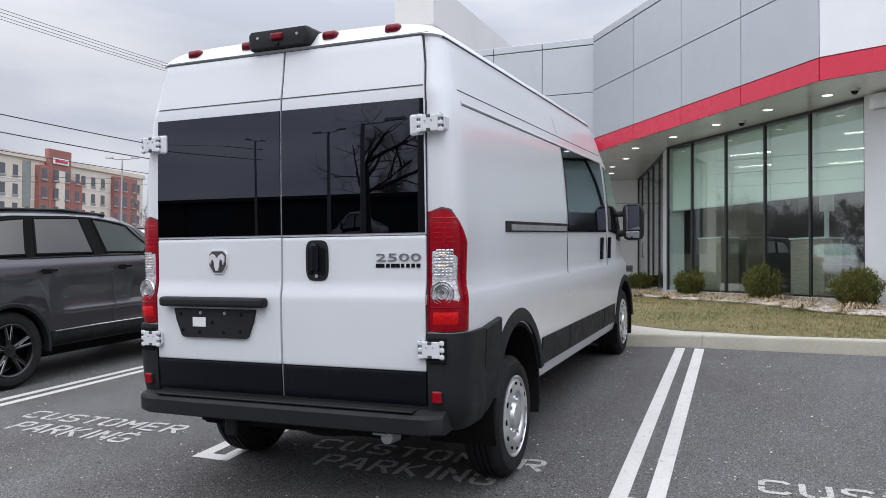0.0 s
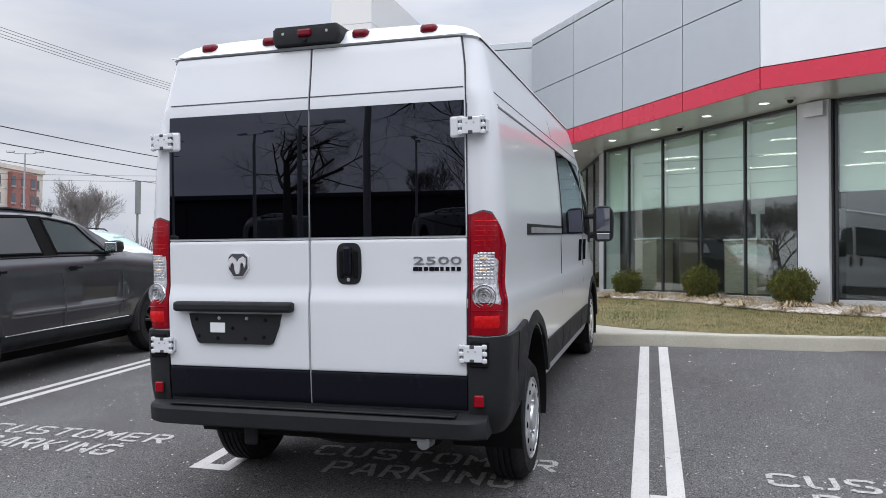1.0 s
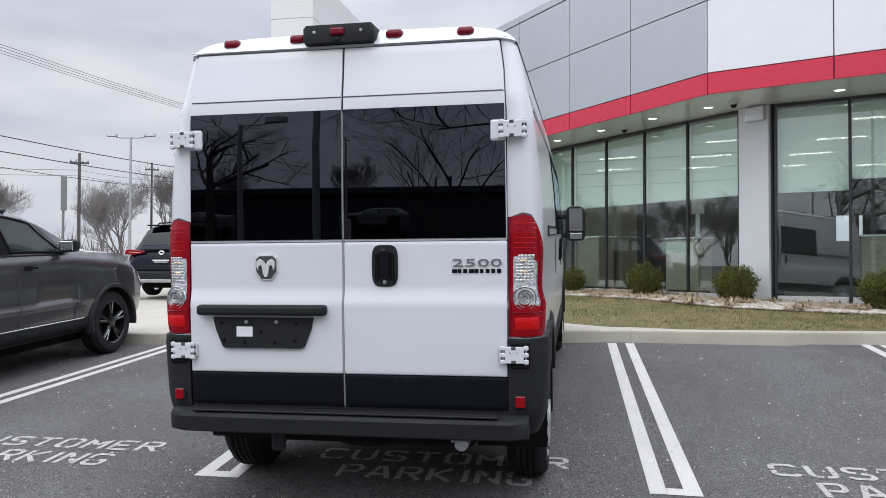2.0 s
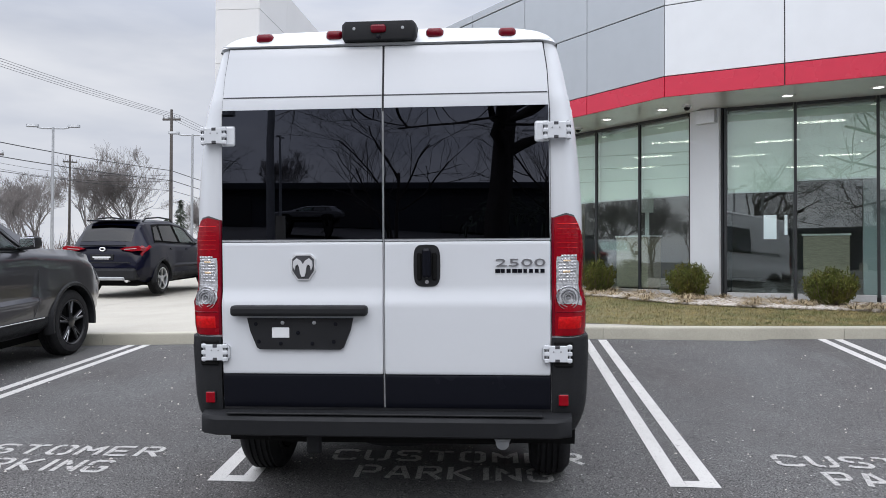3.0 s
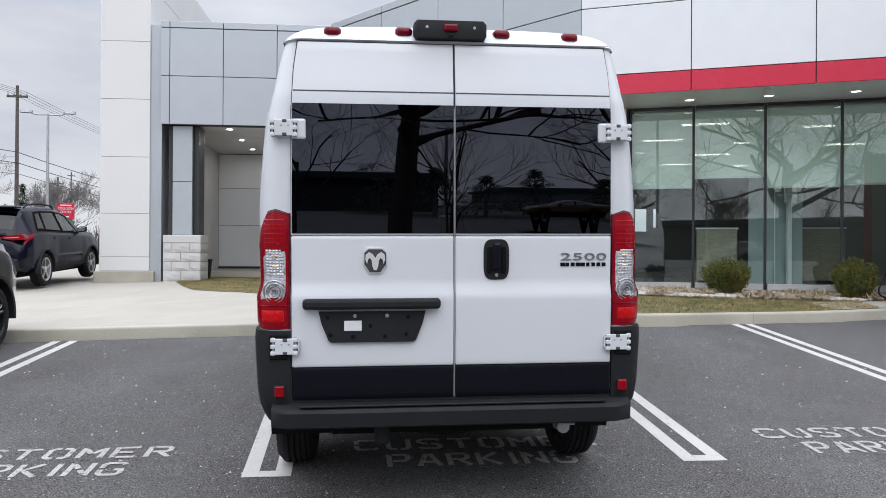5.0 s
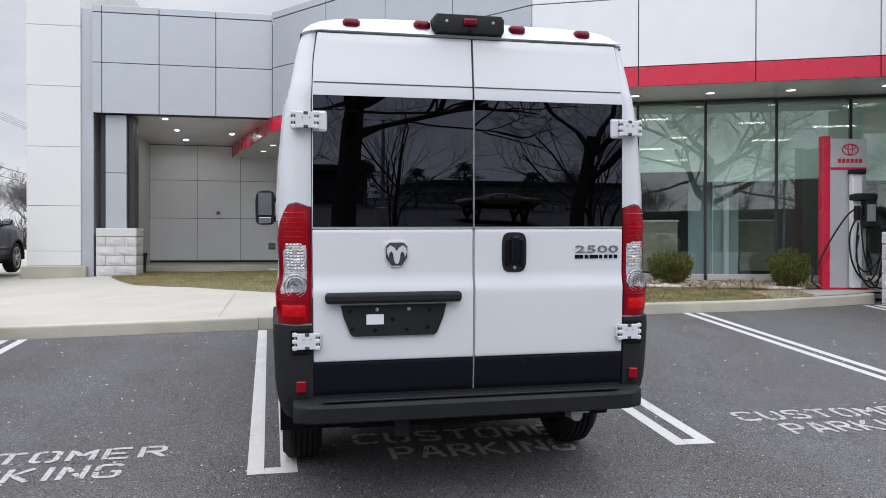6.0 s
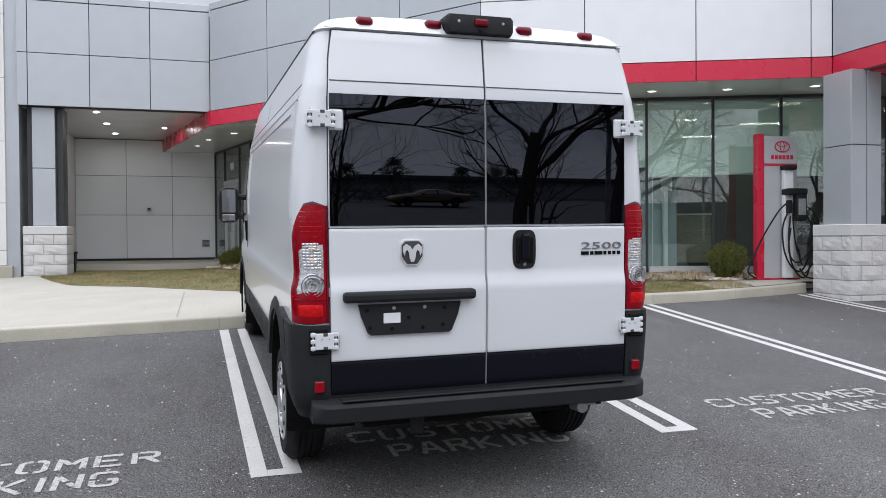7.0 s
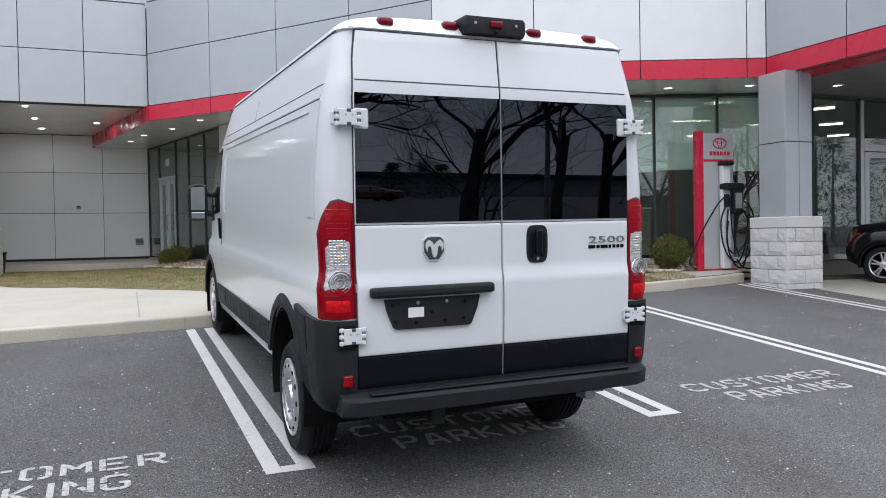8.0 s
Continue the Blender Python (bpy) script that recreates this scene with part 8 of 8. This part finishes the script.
def build_hotel():
    m, length = frame_of((-90.7, 107.3), (-80.5, 44.0))
    m = Matrix.Translation((0, 0, 0)) @ m
    h = thing("hotel", m, "six-storey tan hotel with red brick bays", "building")
    n = -1
    part("wall", boxed(20, length, -12, 0.0, 0, 14.6), TAN, h)
    part("parapet", boxed(19.8, length + 0.2, -12.2, 0.25, 14.6, 15.2), TAN, h)
    bays = ((36.4, 40.4, 16.3), (40.42, 42.0, 14.0), (34.2, 36.38, 12.6), (56.0, 62.5, 14.2), (22.3, 27.4, 14.2))
    for a, b, top in bays:
        part("brick_bay", boxed(a, b, 0.0, 0.7, 0, top), BRICK_RED, h)
    part("sign", boxed(37.0, 39.8, 0.72, 0.85, 14.4, 15.2, 0.05), WHITE_PAINT, h, "pale unreadable sign bar")
    part("sign_bar", boxed(37.3, 39.5, 0.86, 0.9, 14.65, 14.95), RED_PANEL, h)
    part("light_bay", boxed(37.6, 39.2, 0.7, 0.8, 0, 13.6), TAN, h)
    for f in range(6):
        z = 0.6 + f * 2.35
        x = 21.2
        while x < length - 1:
            bay = [1 for a, b, _ in bays if a - 0.3 < x < b + 0.3]
            y = 0.71 if bay else 0.01
            y += 0.1 if 37.2 < x < 39.6 else 0.0
            w = part("window", boxed(x - 0.40, x + 0.40, y, y + 0.05, z, z + 1.25, 0.02), HOTEL_GLASS, h)
            part("window_sill", boxed(x - 0.48, x + 0.48, y + 0.05, y + 0.12, z - 0.28, z - 0.04), GALV, w)
            x += 2.0
        part("string_course", boxed(20, length, 0.002, 0.05, z - 0.52, z - 0.42), WHITE_PAINT, h)


build_hotel()

# ---- the far side of the lot, behind the camera ----
def down(x, y):
    return lot_z(x, y)


tr1 = plant_tree(0.62, -14.4, down(0.62, -14.4), 21, 12.0, 1.5, 0.35, BARK, "large bare tree with wide crooked limbs across the lane", "lot trees", depth=6, clear=0.55, stem=0.50, lift=-0.02, first=7)
tr2 = plant_tree(5.35, -11.8, down(5.35, -11.8), 33, 9.5, 1.0, 0.20, BARK, "bare forked tree across the lane", "lot trees", depth=6, clear=0.62, stem=0.42, lift=0.16, first=4)
tr3 = plant_tree(6.1, -12.6, down(6.1, -12.6), 12, 5.5, 0.9, 0.07, BARK, "slender bare sapling across the lane", "lot trees", depth=5, clear=0.3, stem=0.6, lift=0.2, first=8)
copy_thing(tr3, pose(-1.9, -16.0, down(-1.9, -16.0), 0, 0, 80))
copy_thing(tr3, pose(2.0, -15.5, down(2.0, -15.5), 0, 0, 200))
for x, y, src, turn in ((8.58, -13.0, tr2, 120), (10.1, -13.0, tr2, 260), (24.0, -22.0, tr1, 200), (-22, -44, tr1, 200)):
    copy_thing(src, pose(x, y, down(x, y), 0, 0, turn))
lamp_post(-6.6, -13.7, down(-6.6, -13.7), 5.0, 10, arms=1)
lamp_post(-3.6, -10.4, down(-3.6, -10.4), 8.6, 190, arms=1)
lamp_post(-13.7, -24.4, down(-13.7, -24.4), 5.4, 30)
lamp_post(2.9, -23.1, down(2.9, -23.1), 4.6, 10)
lamp_post(-11.0, -38.0, down(-11, -38), 6.0, 80)
lamp_post(-24.0, -34.0, down(-24, -34), 6.5, 80)
lamp_post(9.4, -14.6, down(9.4, -14.6), 8.0, 100, arms=1)
DARK_SIDING = material("dark_siding", (0.03, 0.035, 0.045), rough=0.7, stain=0.3, stain_size=0.2)
PALE_SIDING = material("pale_siding", (0.22, 0.24, 0.26), rough=0.7, stain=0.3, stain_size=0.2)
t = thing("warehouse", pose(0, -52, down(0, -52)), "long dark blue-grey warehouse across the lot", "building")
part("wall", boxed(-70, 6, -20, 0, -1, 3.4), DARK_SIDING, t)
part("roof", boxed(-70.5, 6.5, -20.5, 0.6, 3.4, 3.9, 0.05), DARK_SIDING, t)
for k in range(8):
    part("bay_door", boxed(-66 + k * 9, -62 + k * 9, 0.002, 0.08, 0, 3.0, 0.02), JOINT, t)
t = thing("storage_building", pose(0, -66, down(0, -52)), "low pale building with a flat roof behind the lot", "building")
part("wall", boxed(14, 90, -20, 0, -1, 3.1), PALE_SIDING, t)
part("roof", boxed(13.5, 90.5, -20.5, 0.6, 3.1, 3.5, 0.05), DARK_SIDING, t)
for x, y, h, w, seed in ((1.5, -47, 3.3, 4.6, 11), (5.0, -45, 3.9, 5.2, 12), (8.5, -46, 3.5, 5.0, 13), (12.0, -47, 4.0, 5.0, 14), (16.5, -46, 3.4, 4.8, 15), (22.0, -50, 3.6, 5.0, 16)):
    conifer(x, y, down(x, y), h, w, seed)
for x, y, src, turn, k in ((-34, -76, far_a, 20, 0.7), (-20, -74, far_b, 80, 0.8), (2, -78, far_a, 150, 0.55), (34, -86, far_a, 290, 0.6)):
    c = copy_thing(src, pose(x, y, down(0, -52), 0, 0, turn))
    c.scale = (k, k, k)
# unseen tree belt to the west, added to darken the slanted glazing's reflections
for i in range(16):
    c = copy_thing((far_a, far_b)[i % 2], pose(-62 + 3 * (i % 3), -8 + 2.9 * i, down(-9, 0) - 0.3, 0, 0, 47 * i))
    k = 0.62 + 0.05 * (i * 7 % 5)
    c.scale = (k * 1.3, k * 1.3, k)
# conifer row out of view, added to darken what the porch glazing reflects
for i in range(22):
    conifer(32 + 1.5 * i + 2 * (i % 2), -36 + 1.9 * i, down(12, -7), 8.5 + (i * 5 % 4), 10.0, 40 + i)
AMBER_PAINT = material("amber_car_paint", (0.10, 0.05, 0.012), rough=0.35, coat=0.4)
for x, y, turn, spec, paint, lab in ((-9.0, -46.0, 84, {**RAV, "name": "silver_crossover_car", "open_pane": None}, FAR_GREY, "silver crossover car across the lane"), (-21.0, -45.0, 93, {**SEDAN, "name": "grey_sedan_car"}, FAR_GREY, "grey sedan car across the lot"), (13.6, -37.0, 87, {**SEDAN, "name": "amber_sedan_car"}, AMBER_PAINT, "amber yellow sedan car across the lane")):
    build_car(spec, pose(x, y, down(x, y), 0, 0, turn), lab, paint, BLACK_PLASTIC, "ten", BLACK_ALLOY)
